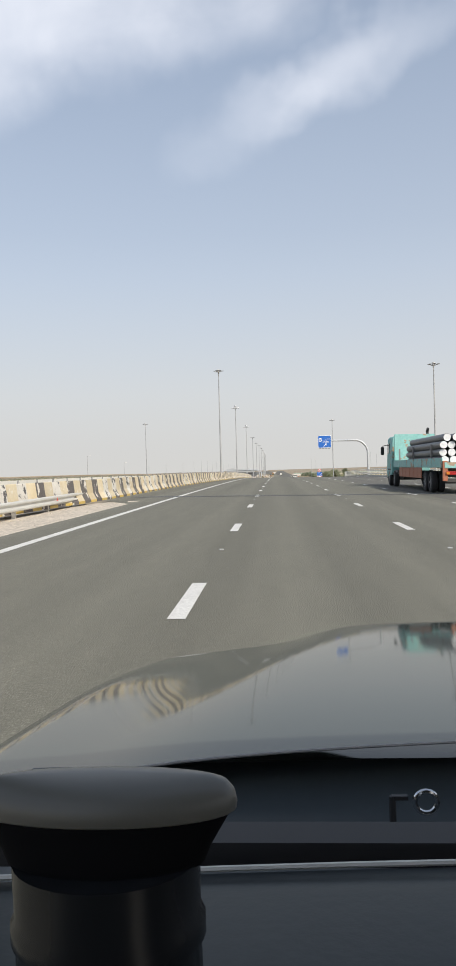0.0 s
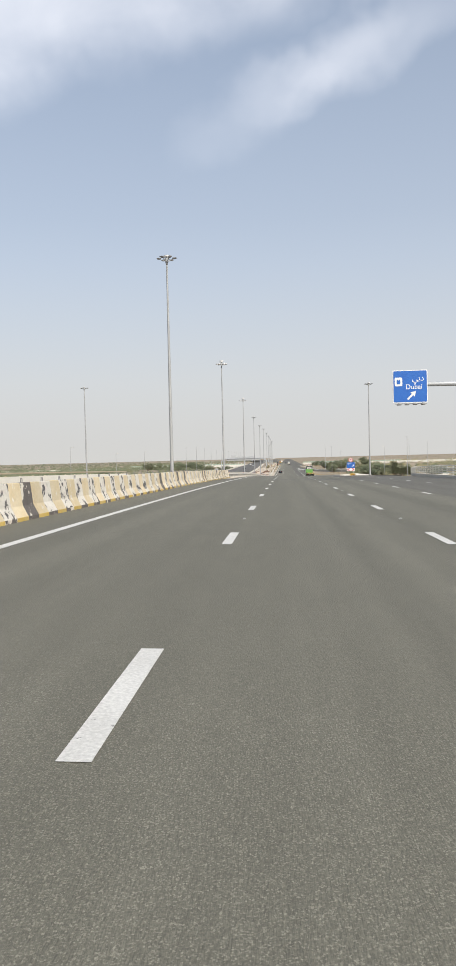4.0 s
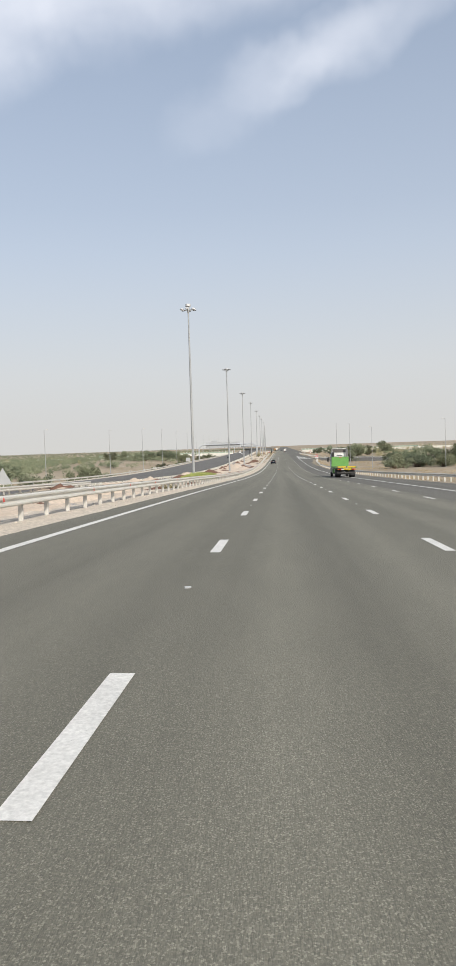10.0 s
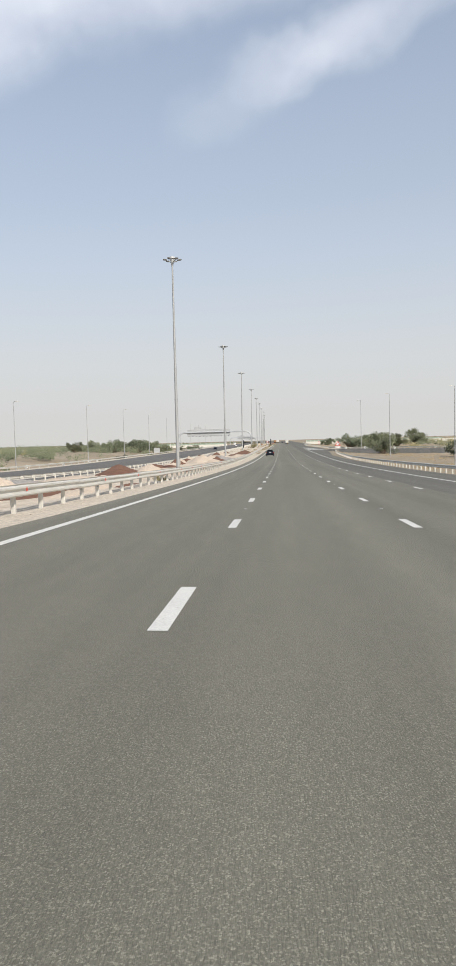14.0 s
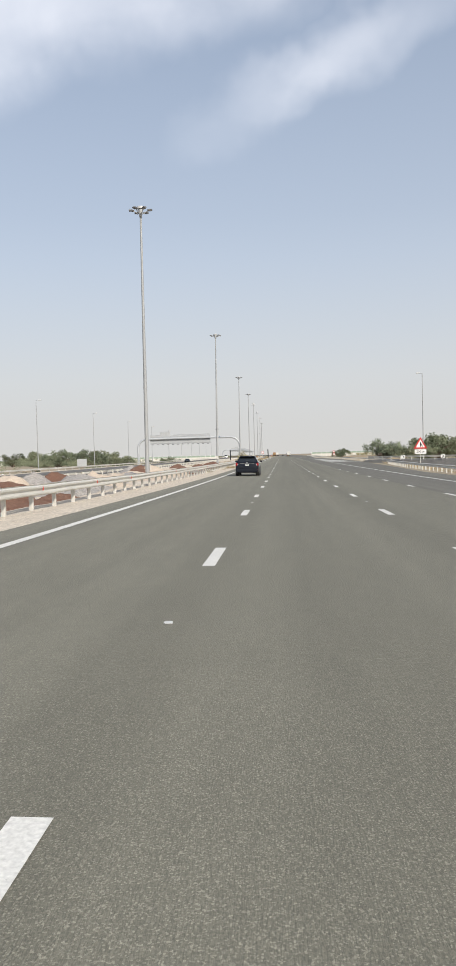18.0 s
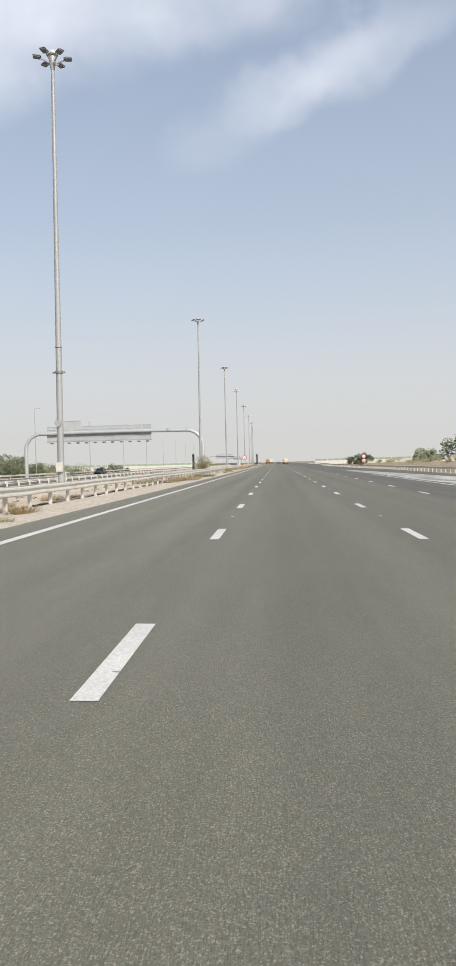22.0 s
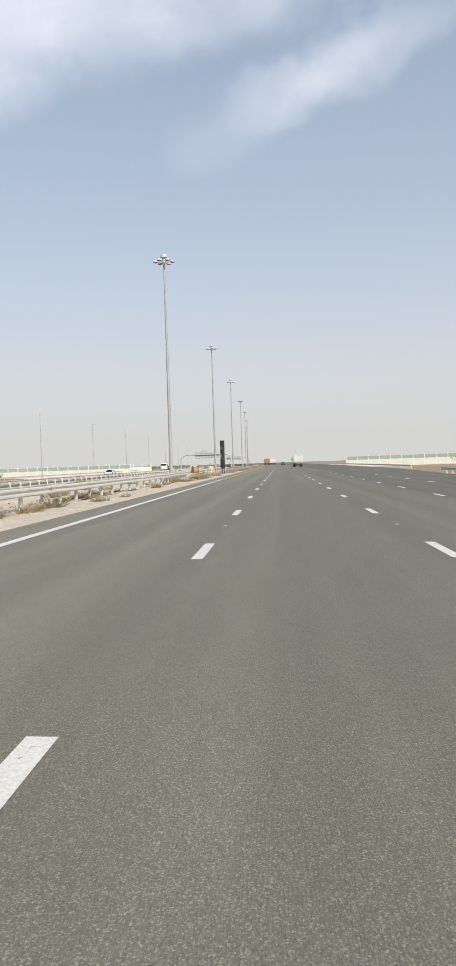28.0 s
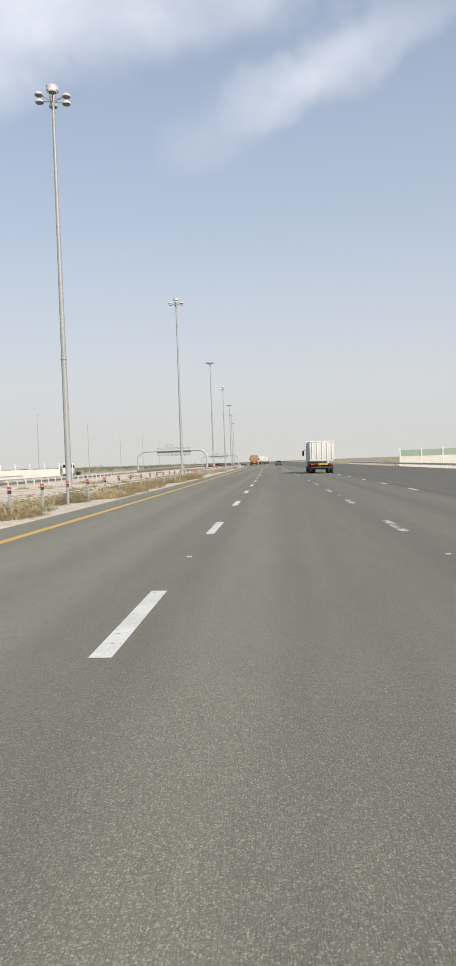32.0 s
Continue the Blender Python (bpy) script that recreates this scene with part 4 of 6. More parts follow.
part("box", Solid().box((0, 0, 0.36), (1.1, 0.7, 0.72), bevel=0.06), SIGNYELLOW, cush)
for k in range(4):
    part("black_stripe", Solid().plate([(-0.5 + k * 0.27, 0.05), (-0.38 + k * 0.27, 0.05), (-0.24 + k * 0.27, 0.66), (-0.36 + k * 0.27, 0.66)], -0.365, -0.352), BLACK, cush)

x, y = 16.6, 577.0
ob = thing("warning_sign", (x, y, ground_z(x, y)), "red-bordered triangular lane merge sign over a 200 m plate", "road sign")
part("post", Solid().tube([(0, 0, -0.1), (0, 0, 3.6)], 0.05, 8), STEEL, ob)
tri = part("triangle", Solid().plate([(-0.75, 2.35), (0.75, 2.35), (0, 3.65)], -0.08, -0.05), SIGNRED, ob)
part("white_face", Solid().plate([(-0.50, 2.49), (0.50, 2.49), (0, 3.36)], -0.09, -0.082), WHITE, tri)
part("merge_symbol", Solid().plate([(-0.06, 2.55), (0.06, 2.55), (0.06, 2.78), (0.2, 2.55), (0.28, 2.6), (0.06, 2.95), (0.06, 3.1), (-0.06, 3.1)], -0.1, -0.092), BLACK, tri)
plate_ob = part("distance_plate", panel(1.3, 0.5, -0.08, -0.05, 0, 2.0), WHITE, ob)
lettering("200 m", 0.36, BLACK, plate_ob, 0, -0.085, 2.0)

x, y = -19.6, 310.0
ob = thing("warning_sign", (x, y, ground_z(x, y)), "grey back of a triangular road sign on a post", "road sign")
part("post", Solid().tube([(0, 0, -0.1), (0, 0, 2.3)], 0.045, 8), STEEL, ob)
part("triangle", Solid().plate([(-0.7, 1.1), (0.7, 1.1), (0, 2.3)], -0.08, -0.05), SIGNBACK, ob)
for x, y in ((-53, 690),):
    ob = thing("square_sign", (x, y, ground_z(x, y)), "grey back of a square road sign facing away", "road sign")
    for dx in (-0.8, 0.8):
        part("post", Solid().tube([(dx, 0.04, -0.1), (dx, 0.04, 3.6)], 0.05, 8), STEEL, ob)
    part("board", panel(2.6, 2.2, -0.05, 0.0, 0, 2.6), SIGNBACK, ob)


# small chevron signs on the joining lane and beyond the opposite road
for x, y, high in ((23.5, 632, 1.6), (29.5, 626, 1.8), (38, 616, 1.8), (-56, 640, 1.6), (-57, 600, 1.6), (-54.5, 528, 1.6), (-54.5, 556, 1.6), (-55, 583, 1.6), (-56, 679, 1.6)):
    ob = thing("chevron_sign", (x, y, ground_z(x, y)), "small white chevron sign with black arrow on a post", "road sign", "chevron signs")
    part("post", Solid().tube([(0, 0.03, -0.1), (0, 0.03, high + 0.4)], 0.04, 8), STEEL, ob)
    pl = part("plate", panel(0.62, 0.72, -0.04, 0.0, 0, high), WHITE, ob)
    part("chevron", Solid().plate([(0.2, high), (-0.06, high + 0.28), (-0.22, high + 0.28), (0.04, high), (-0.22, high - 0.28), (-0.06, high - 0.28)], -0.052, -0.042), BLACK, pl)


# ---- gantries of the opposite carriageway ----
def gantry(y, x0, x1, height, b0, b1):
    zg = level(y) - 0.75
    ob = thing("sign_gantry", ((x0 + x1) / 2, y, zg), "grey steel tube gantry with the ribbed backs of large signs", "gantry", "gantries")
    a, r = (x1 - x0) / 2, 3.7
    path = [(-a, 0, -0.2), (-a, 0, height - r)] + [(-a + r - r * math.cos(t), 0, height - r + r * math.sin(t)) for t in [math.pi / 2 * k / 7 for k in range(1, 8)]]
    path += [(-a * 0.3, 0, height + 0.12), (a * 0.3, 0, height + 0.12)] + [(-px, py, pz) for px, py, pz in path[::-1]]
    part("tube_arch", Solid().tube(path, 0.42, 16), PIPE, ob)
    for fx in (-a + 3.6, 0.0, a - 3.6):
        part("flange", Solid().tube([(fx - 0.06, 0, height + 0.06), (fx + 0.06, 0, height + 0.06)], 0.55, 16), PIPE, ob)
    c = (x0 + x1) / 2
    n = round((b1 - b0) / 2.05)
    w = (b1 - b0) / n
    for k in range(n):
        top = 3.0 if k in (2, 3) else 1.7
        low = -2.0
        cx = b0 - c + (k + 0.5) * w
        bd = part("sign_back", Solid().box((cx, 0.50, height + (top + low) / 2), (w - 0.03, 0.05, top - low)), SIGNBACK, ob)
        ribs = Solid()
        for q in range(3):
            ribs.box((cx - w / 2 + (q + 0.5) * w / 3, 0.45, height + (top + low) / 2), (0.09, 0.05, top - low - 0.1))
        for q in (-1.7, -0.9, 0.9, top - 0.12):
            ribs.box((cx, 0.45, height + q), (w - 0.02, 0.06, 0.10))
        part("rib_frame", ribs, PIPE, bd, "dark steel stiffeners")
        part("sign_light", Solid().box((cx, 0.9, height + low - 0.3), (0.7, 0.5, 0.30), bevel=0.04).tube([(cx, 0.4, height + low - 0.1), (cx, 0.85, height + low - 0.2)], 0.03, 6), STEEL_DARK, ob)
    part("catwalk", Solid().box(((b0 + b1) / 2 - c, 0.7, height + low + 0.05), (b1 - b0, 0.6, 0.08)), STEEL_DARK, ob)
    return ob


gantry(796.0, -58.0, -15.95, 10.1, -53.0, -28.0)
gantry(1302.0, -63.0, -30.5, 8.6, -54.0, -38.0)
gantry(1640.0, -66.0, -32.5, 8.6, -58.0, -42.0)


# ---- radar column, cabinets, walls ----
def radar(x, y):
    ob = thing("radar_column", (x, y, ground_z(x, y)), "tall faceted black speed camera column on a concrete foot", "speed camera", "radar columns")
    s = Solid()
    ring = [(-0.31, -0.22), (0.02, -0.34), (0.31, -0.22), (0.31, 0.25), (-0.31, 0.25)]
    for a, b, k in ((0.0, 2.1, 1.0), (2.12, 3.4, 0.96), (3.42, 4.72, 1.0)):
        s.add([(px * k, py * k, zz) for zz in (a + 0.1, b + 0.1) for px, py in ring], [tuple(range(5))[::-1], tuple(range(5, 10))] + [(i, (i + 1) % 5, 5 + (i + 1) % 5, 5 + i) for i in range(5)])
    part("housing", s, material("glossy black housing", (0.018, 0.019, 0.022), 0.28, scale=2, coat=0.3), ob)
    for zz in (2.6, 3.7):
        part("lens_window", Solid().box((-0.155, -0.298, zz + 0.1), (0.24, 0.02, 0.34), pose(0, 0, 0, 0, 0, -20)), LAMPGLASS, ob)
    part("foot", Solid().box((0, 0, 0.03), (0.9, 0.8, 0.2), bevel=0.03), CONCRETE, ob)


radar(-6.9, 928.8)
radar(-22.5, 834)


def cabinet(x, y, w=1.6, hh=1.5):
    ob = thing("roadside_cabinet", (x, y, ground_z(x, y)), "pale grey electrical cabinet on a concrete plinth", "cabinet", "cabinets")
    part("plinth", Solid().box((0, 0, 0.05), (w + 0.2, 0.9, 0.3)), CONCRETE, ob)
    part("body", Solid().box((0, 0, 0.2 + hh / 2), (w, 0.7, hh), bevel=0.03), CREAM, ob)
    for k in (-1, 1):
        d = part("door", Solid().box((k * w / 4, -0.365, 0.2 + hh / 2), (w / 2 - 0.05, 0.03, hh - 0.14), bevel=0.01), CREAM, ob)
        part("handle", Solid().box((k * 0.1, -0.39, 0.2 + hh / 2), (0.03, 0.03, 0.2)), BLACK, d)
    part("roof", Solid().box((0, 0, 0.23 + hh), (w + 0.1, 0.8, 0.06), bevel=0.02), DRUM, ob)


cabinet(-17.0, 980)
cabinet(-12.0, 965, 0.9, 1.1)
x, y = -14.3, 958.5
ob = thing("cable_drum", (x, y, ground_z(x, y) + 0.78), "worn wooden cable drum with orange pipe lying on sand", "cable drum", turn=25)
WOOD = material("weathered drum wood", (0.30, 0.19, 0.11), 0.85, second=(0.38, 0.27, 0.17), scale=3, grain=0.2, grain_scale=15)
for sx in (-0.45, 0.45):
    part("flange", Solid().tube([(sx - 0.04, 0, 0), (sx + 0.04, 0, 0)], 0.85, 24), WOOD, ob)
part("cable", Solid().tube([(-0.4, 0, 0), (0.4, 0, 0)], 0.66, 20), material("orange cable pipe", (0.33, 0.19, 0.10), 0.6, scale=4), ob)

GREENGLASS = material("pale green translucent panel", (0.30, 0.38, 0.30), 0.35, second=(0.35, 0.42, 0.35), scale=0.6)


def noise_wall(p0, p1, base, label, panels=True):
    """A white precast wall with posts, pale green panels above."""
    a, b = Vector((*p0, 0)), Vector((*p1, 0))
    n = max(1, round((b - a).length / 4))
    d = (b - a) / n
    turn = math.degrees(math.atan2(d.y, d.x))
    ob = thing("noise_wall", (a.x, a.y, base), label, "wall", "noise walls", turn=turn)
    L = d.length
    wall_me = Solid().box((L / 2, 0, 0.7), (L - 0.02, 0.18, 3.6)).mesh("wall_panel", WALL_WHITE)
    post_ = Solid().box((0, 0, 1.6), (0.22, 0.28, 5.0), bevel=0.02).mesh("post", WHITE)
    glass = Solid().box((L / 2, 0, 3.15), (L - 0.25, 0.05, 1.2)).mesh("green_panel", GREENGLASS)
    for k in range(n):
        piece("wall_panel", wall_me, ob, k * L, 0, 0)
        piece("post", post_, ob, k * L, 0, 0)
        if panels:
            piece("green_panel", glass, ob, k * L, 0, 0)


noise_wall((25.6, 1102), (150, 1070), level(1100) - 1.2, "white precast wall with pale green panels beyond the asphalt")
noise_wall((150, 1070), (346, 1019.5), level(1100) - 1.0, "white precast wall reaching far across the desert", False)
noise_wall((-52, 1085), (-210, 1110), level(1085) - 1.6, "white precast wall with pale green panels beyond the opposite road")
noise_wall((-56, 1150), (-120, 1150), level(1085) - 1.2, "white precast wall behind the crossing road", False)


def long_wall(points, hh, label):
    st = [(x, y, ground_z(x, y) - 0.3) for x, y in points]
    ob = thing("boundary_wall", (0, 0, 0), label, "wall")
    s = Solid()
    pts = [(x + dx, y + dy, z + q) for x, y, z in st for dx, dy, q in ((0, -0.1, 0), (0, -0.1, hh), (0, 0.1, hh), (0, 0.1, 0))]
    s.add(pts, [(i * 4 + k, i * 4 + (k + 1) % 4, i * 4 + 4 + (k + 1) % 4, i * 4 + 4 + k) for i in range(len(st) - 1) for k in range(4)])
    part("wall", s, WALL_WHITE, ob)


long_wall([(-150 - 20 * k, 1000 - 8 * k) for k in range(20)], 2.6, "low white boundary wall far beyond the shrubs")


# slip road with its white parapet
def slip(t):
    """Middle line of the slip road."""
    return Vector((float(np.interp(t, [0, 50, 100, 160, 220, 300], [14.0, 18.5, 26.5, 40, 58, 90])), 200 + t * 0.92))


rows = []
for t in span(0, 300, 6):
    c, d = slip(t), (slip(t + 2) - slip(t - 2)).normalized()
    nrm = Vector((d.y, -d.x))
    z = max(road_z(12, c.y) - 0.02 - 0.00006 * t * t, PLAIN + 0.8) + 0.03
    if t < 14:
        z = road_z(c.x, c.y) + 0.002
    rows.append([(c.x + nrm.x * q, c.y + nrm.y * q, z) for q in (-4.3, 0, 4.6)])
sheet("slip_road", rows[3:], ASPHALT, "grey asphalt slip road leaving to the right", "road")
ob = thing("slip_road_parapet", (0, 0, 0), "low white concrete parapet along the slip road", "parapet")
s = Solid()
line = [(r[0][0] - 0.5 - 1.9 * max(0.0, 1 - i / 14), r[0][1], r[0][2]) for i, r in enumerate(rows[15:])]
line = [(14.9, line[0][1] + 0.2, line[0][2] - 0.25), (16.4, line[0][1] + 0.1, line[0][2] - 0.1)] + line
pts = [(x + dx, y, z + q) for x, y, z in line for dx, q in ((-0.15, -0.6), (-0.1, 0.95), (0.1, 0.95), (0.2, -0.6))]
s.add(pts, [(i * 4 + k, i * 4 + (k + 1) % 4, i * 4 + 4 + (k + 1) % 4, i * 4 + 4 + k) for i in range(len(line) - 1) for k in range(4)] + [(0, 1, 2, 3)])
part("parapet_wall", s, WALL_WHITE, ob)

# ramp that curves in to the joining lane, on a low bank, with a rail along its near edge
RAMP = [(19.0, 643), (24.0, 634), (31.0, 627), (40.0, 617.5), (55.0, 603), (80.0, 584), (120.0, 563), (180.0, 545)]


def along(points, step):
    """Points every so many metres along a line, with the way across it."""
    out_ = []
    for (xa, ya), (xb, yb) in zip(points, points[1:]):
        d = Vector((xb - xa, yb - ya))
        n = max(1, round(d.length / step))
        nrm = Vector((-d.y, d.x)).normalized()
        out_ += [(xa + d.x * i / n, ya + d.y * i / n, nrm) for i in range(n)]
    return out_


rows = []
for x, y, nrm in along(RAMP, 4.0):
    z = level(y) + 0.15
    rows.append([(x + nrm.x * q, y + nrm.y * q, z + dz) for q, dz in ((-5.0, -2.2), (-1.6, -0.12), (-0.6, 0.0), (7.4, 0.0), (8.4, -0.1), (12.0, -2.2))])
sheet("ramp_road", rows, ASPHALT_OLD, "grey asphalt ramp curving in to join the road", "road")
ob = thing("guard_rail", (0, 0, 0), "weathered steel guard rail along the joining ramp", "guard rail", "outer guard rails")
s = Solid()
st = along(RAMP, 2.4)
n = len(WBEAM)
s.add([(x + nrm.x * (p - 0.9), y + nrm.y * (p - 0.9), level(y) + 0.08 + q) for x, y, nrm in st for p, q in WBEAM],
      [(i * n + k, i * n + (k + 1) % n, (i + 1) * n + (k + 1) % n, (i + 1) * n + k) for i in range(len(st) - 1) for k in range(n)])
part("beam", s, STEEL, ob)
ramp_post = Solid().box((0, 0, 0.28), (0.13, 0.13, 0.95), bevel=0.015).mesh("post", STEEL)
for x, y, nrm in st:
    piece("post", ramp_post, ob, x - nrm.x * 1.05, y - nrm.y * 1.05, level(y) + 0.05)

# chevron paint where the joining lane meets the road
hatch = Solid()
for k in range(26):
    y = 655 + k * 3.2
    xa, xb = 11.5, float(np.interp(y, [640, 700, 745], [18.2, 15.0, 11.7]))
    if xb - xa < 0.4:
        continue
    hatch.add([(x, yy, road_z(x, yy) + 0.005) for x, yy in ((xa, y), (xb, y + (xb - xa) * 0.7), (xb, y + (xb - xa) * 0.7 + 1.9), (xa, y + 1.9))], [(0, 1, 2, 3)])
part("hatching", hatch, PAINT_CHIPPED, marks, "worn white chevron hatching")
gore = Solid()
for k in range(12):
    y = 232 + k * 3.6
    xa, xb = 10.6, 10.9 + (y - 230) * 0.09
    gore.add([(x, yy, road_z(x, yy) + 0.005) for x, yy in ((xa, y), (xb, y + (xb - xa) * 0.7), (xb, y + (xb - xa) * 0.7 + 1.0), (xa, y + 1.0))], [(0, 1, 2, 3)])
part("hatching", gore, PAINT_WORN, marks, "worn white chevron hatching")
part("edge_line", ribbon(lambda y: float(np.interp(y, [640, 700, 748], [18.6, 15.3, 11.9])), 640, 748, 0.2, PAINT), PAINT, marks, "solid white edge line")

# worn straight-ahead arrows in the outer lanes
arrow_me = Solid().add([(-0.08, -2.4, 0), (0.08, -2.4, 0), (0.08, 0.6, 0), (-0.08, 0.6, 0), (-0.42, 0.6, 0), (0.42, 0.6, 0), (0.0, 2.4, 0)], [(0, 1, 2, 3), (4, 5, 6)]).mesh("lane_arrow", PAINT_CHIPPED)
for x in (8.9, 12.5, 16.1):
    piece("lane_arrow", arrow_me, marks, x, 941, road_z(x, 941) + 0.012)

# ---- vegetation ----
def leaf_material(name, colour, second):
    m = material(name, colour, 0.75, second=second, scale=1.1, amount=1.0, grain=0.25, grain_scale=5.0, spread=0.18, spec=0.2)
    return m


LEAF = leaf_material("dusty green leaves", (0.165, 0.185, 0.115), (0.205, 0.22, 0.14))
LEAF_DARK = leaf_material("dark green leaves", (0.125, 0.15, 0.095), (0.165, 0.185, 0.12))
LEAF_PALE = leaf_material("pale olive leaves", (0.24, 0.22, 0.12), (0.32, 0.28, 0.16))
REED = leaf_material("fresh yellow-green grass", (0.20, 0.24, 0.07), (0.27, 0.28, 0.10))
STRAW = leaf_material("dry straw", (0.36, 0.28, 0.17), (0.30, 0.245, 0.145))
SAGE = leaf_material("grey-green sage", (0.22, 0.205, 0.12), (0.28, 0.25, 0.15))
BARK = material("grey-brown bark", (0.17, 0.13, 0.10), 0.9, scale=4, grain=0.2)


def leaves(s, centre, radius, count, size, rng, flat=0.75):
    """Small leaf blades spread through an uneven clump."""
    c = Vector(centre)
    for _ in range(count):
        d = Vector((rng.gauss(0, 1), rng.gauss(0, 1), rng.gauss(0, 1))).normalized() * radius * rng.uniform(0.35, 1.0)
        d.z *= flat
        p = c + d
        a = Vector((rng.gauss(0, 1), rng.gauss(0, 1), rng.gauss(0, 1))).normalized()
        b = a.orthogonal().normalized()
        w, l = size * rng.uniform(0.35, 0.6), size * rng.uniform(0.7, 1.2)
        n = len(s.v)
        s.v += [tuple(p - b * w * 0.5), tuple(p + a * l * 0.5), tuple(p + b * w * 0.5), tuple(p - a * l * 0.5)]
        s.f.append((n, n + 1, n + 2, n + 3))


def raw_mesh(s, name, mat):
    me = bpy.data.meshes.new(name)
    me.from_pydata(s.v, [], s.f)
    me.materials.append(mat)
    return me


def shrub(height, spread, mat, seed, label, category="shrub", group="", clumps=16, per=70, leaf=0.22, name="shrub", bare=0.0):
    rng = random.Random(seed)
    ob = thing(name, (0, 0, 0), label, category, group)
    st, fo = Solid(), Solid()
    for k in range(clumps):
        a, r = rng.uniform(0, 2 * math.pi), spread * math.sqrt(rng.uniform(0.0, 1.0))
        top = height * rng.uniform(0.35, 0.98) * (1 - 0.35 * (r / spread) ** 2)
        tip = Vector((r * math.cos(a), r * math.sin(a), top))
        mid = Vector((tip.x * 0.45 + rng.uniform(-.1, .1), tip.y * 0.45, top * 0.55))
        st.tube([(tip.x * 0.08, tip.y * 0.08, -0.1), mid, tip], [0.03 + 0.018 * height, 0.02 + 0.008 * height, 0.008], 5)
        leaves(fo, tip - Vector((0, 0, height * 0.08)), height * rng.uniform(0.16, 0.27), int(per * (1 - bare)), leaf, rng)
        leaves(fo, mid, height * rng.uniform(0.12, 0.2), int(per * 0.5 * (1 - bare)), leaf, rng)
    part("trunk", st, BARK, ob, "thin brown stems")
    part("foliage", raw_mesh(fo, "foliage", mat), None, ob)
    return ob


def tuft(height, spread, mat, seed, blades=110):
    rng = random.Random(seed)
    s = Solid()
    for _ in range(blades):
        a, r = rng.uniform(0, 2 * math.pi), spread * math.sqrt(rng.random()) * 0.6
        p = Vector((r * math.cos(a), r * math.sin(a), -0.03))
        lean = Vector((math.cos(a), math.sin(a), 0)) * rng.uniform(0.1, 0.8) * height + Vector((rng.uniform(-.2, .2), rng.uniform(-.2, .2), 0)) * height
        tip = p + lean + Vector((0, 0, height * rng.uniform(0.45, 1.0)))
        w = Vector((-math.sin(a), math.cos(a), 0)) * 0.008
        m = (p + tip) / 2 + Vector((0, 0, height * 0.12))
        s.add([p - w, p + w, m + w * 0.8, m - w * 0.8, tip], [(0, 1, 2, 3), (3, 2, 4)])
    leaves(s, (0, 0, height * 0.45), spread * 0.8, blades * 2, 0.05, rng, 0.5)
    return raw_mesh(s, "grass_tuft", mat)


big = [shrub(3.2, 2.6, LEAF, 11, "dusty green desert shrub with small leaves", group="roadside shrubs", clumps=24, per=120, leaf=0.24),
       shrub(3.0, 2.9, LEAF_DARK, 12, "dark green spreading desert shrub", group="roadside shrubs", clumps=28, per=120, leaf=0.24),
       shrub(3.4, 2.3, LEAF, 13, "tall dusty green acacia shrub", group="roadside shrubs", clumps=22, per=120, leaf=0.24)]
pale_bush = shrub(3.9, 1.9, LEAF_PALE, 14, "pale half-dry bush with sparse cream leaves beside a mast", clumps=30, per=90, leaf=0.16)
pale_bush.matrix_basis = pose(-14.2, 776.0, ground_z(-14.2, 776) + 0.05) @ Matrix.Scale(1.0, 4)
spots = [(40, 500, 1.5), (46, 505, 1.7), (53, 498, 1.6), (60, 507, 1.6), (50, 515, 1.5), (66, 520, 1.4), (37, 493, 1.1),
         (42, 700, 1.5), (46, 708, 1.3), (38, 694, 1.0), (36, 752, 1.5), (50, 728, 1.6), (57, 735, 1.4), (36.5, 942, 1.15), (80, 1018, 1.8),
         (34, 612, 1.2), (48, 560, 1.1), (60, 480, 1.2), (72, 770, 1.9), (74, 470, 1.3),
         (-66, 456, 2.0), (-59, 476, 1.9), (-84, 470, 1.6), (-58, 384, 0.9), (-92, 430, 1.5), (-100, 520, 1.9), (-78, 560, 1.6), (-57, 330, 0.7), (-62, 520, 1.1), (-64, 640, 1.0), (-66, 742, 1.2), (-70, 700, 1.2),
         (-75, 846, 1.7), (-82, 862, 1.9), (-90, 840, 1.8), (-97, 880, 2.0), (-68, 880, 1.3), (-108, 850, 1.9), (-120, 870, 1.8), (-132, 880, 1.9), (-62, 905, 1.4), (-146, 890, 1.9)]
for i, (x, y, s) in enumerate(spots):
    m = pose(x, y, ground_z(x, y) - 0.1, 0, 0, i * 77 % 360) @ Matrix.Scale(s, 4)
    if x < 0:
        m = m @ Matrix.Scale(0.95 if y > 800 else 0.7, 4)
    src = big[i % 3]
    if i < 3:
        src.matrix_basis = m
    else:
        copy_thing(src, m)

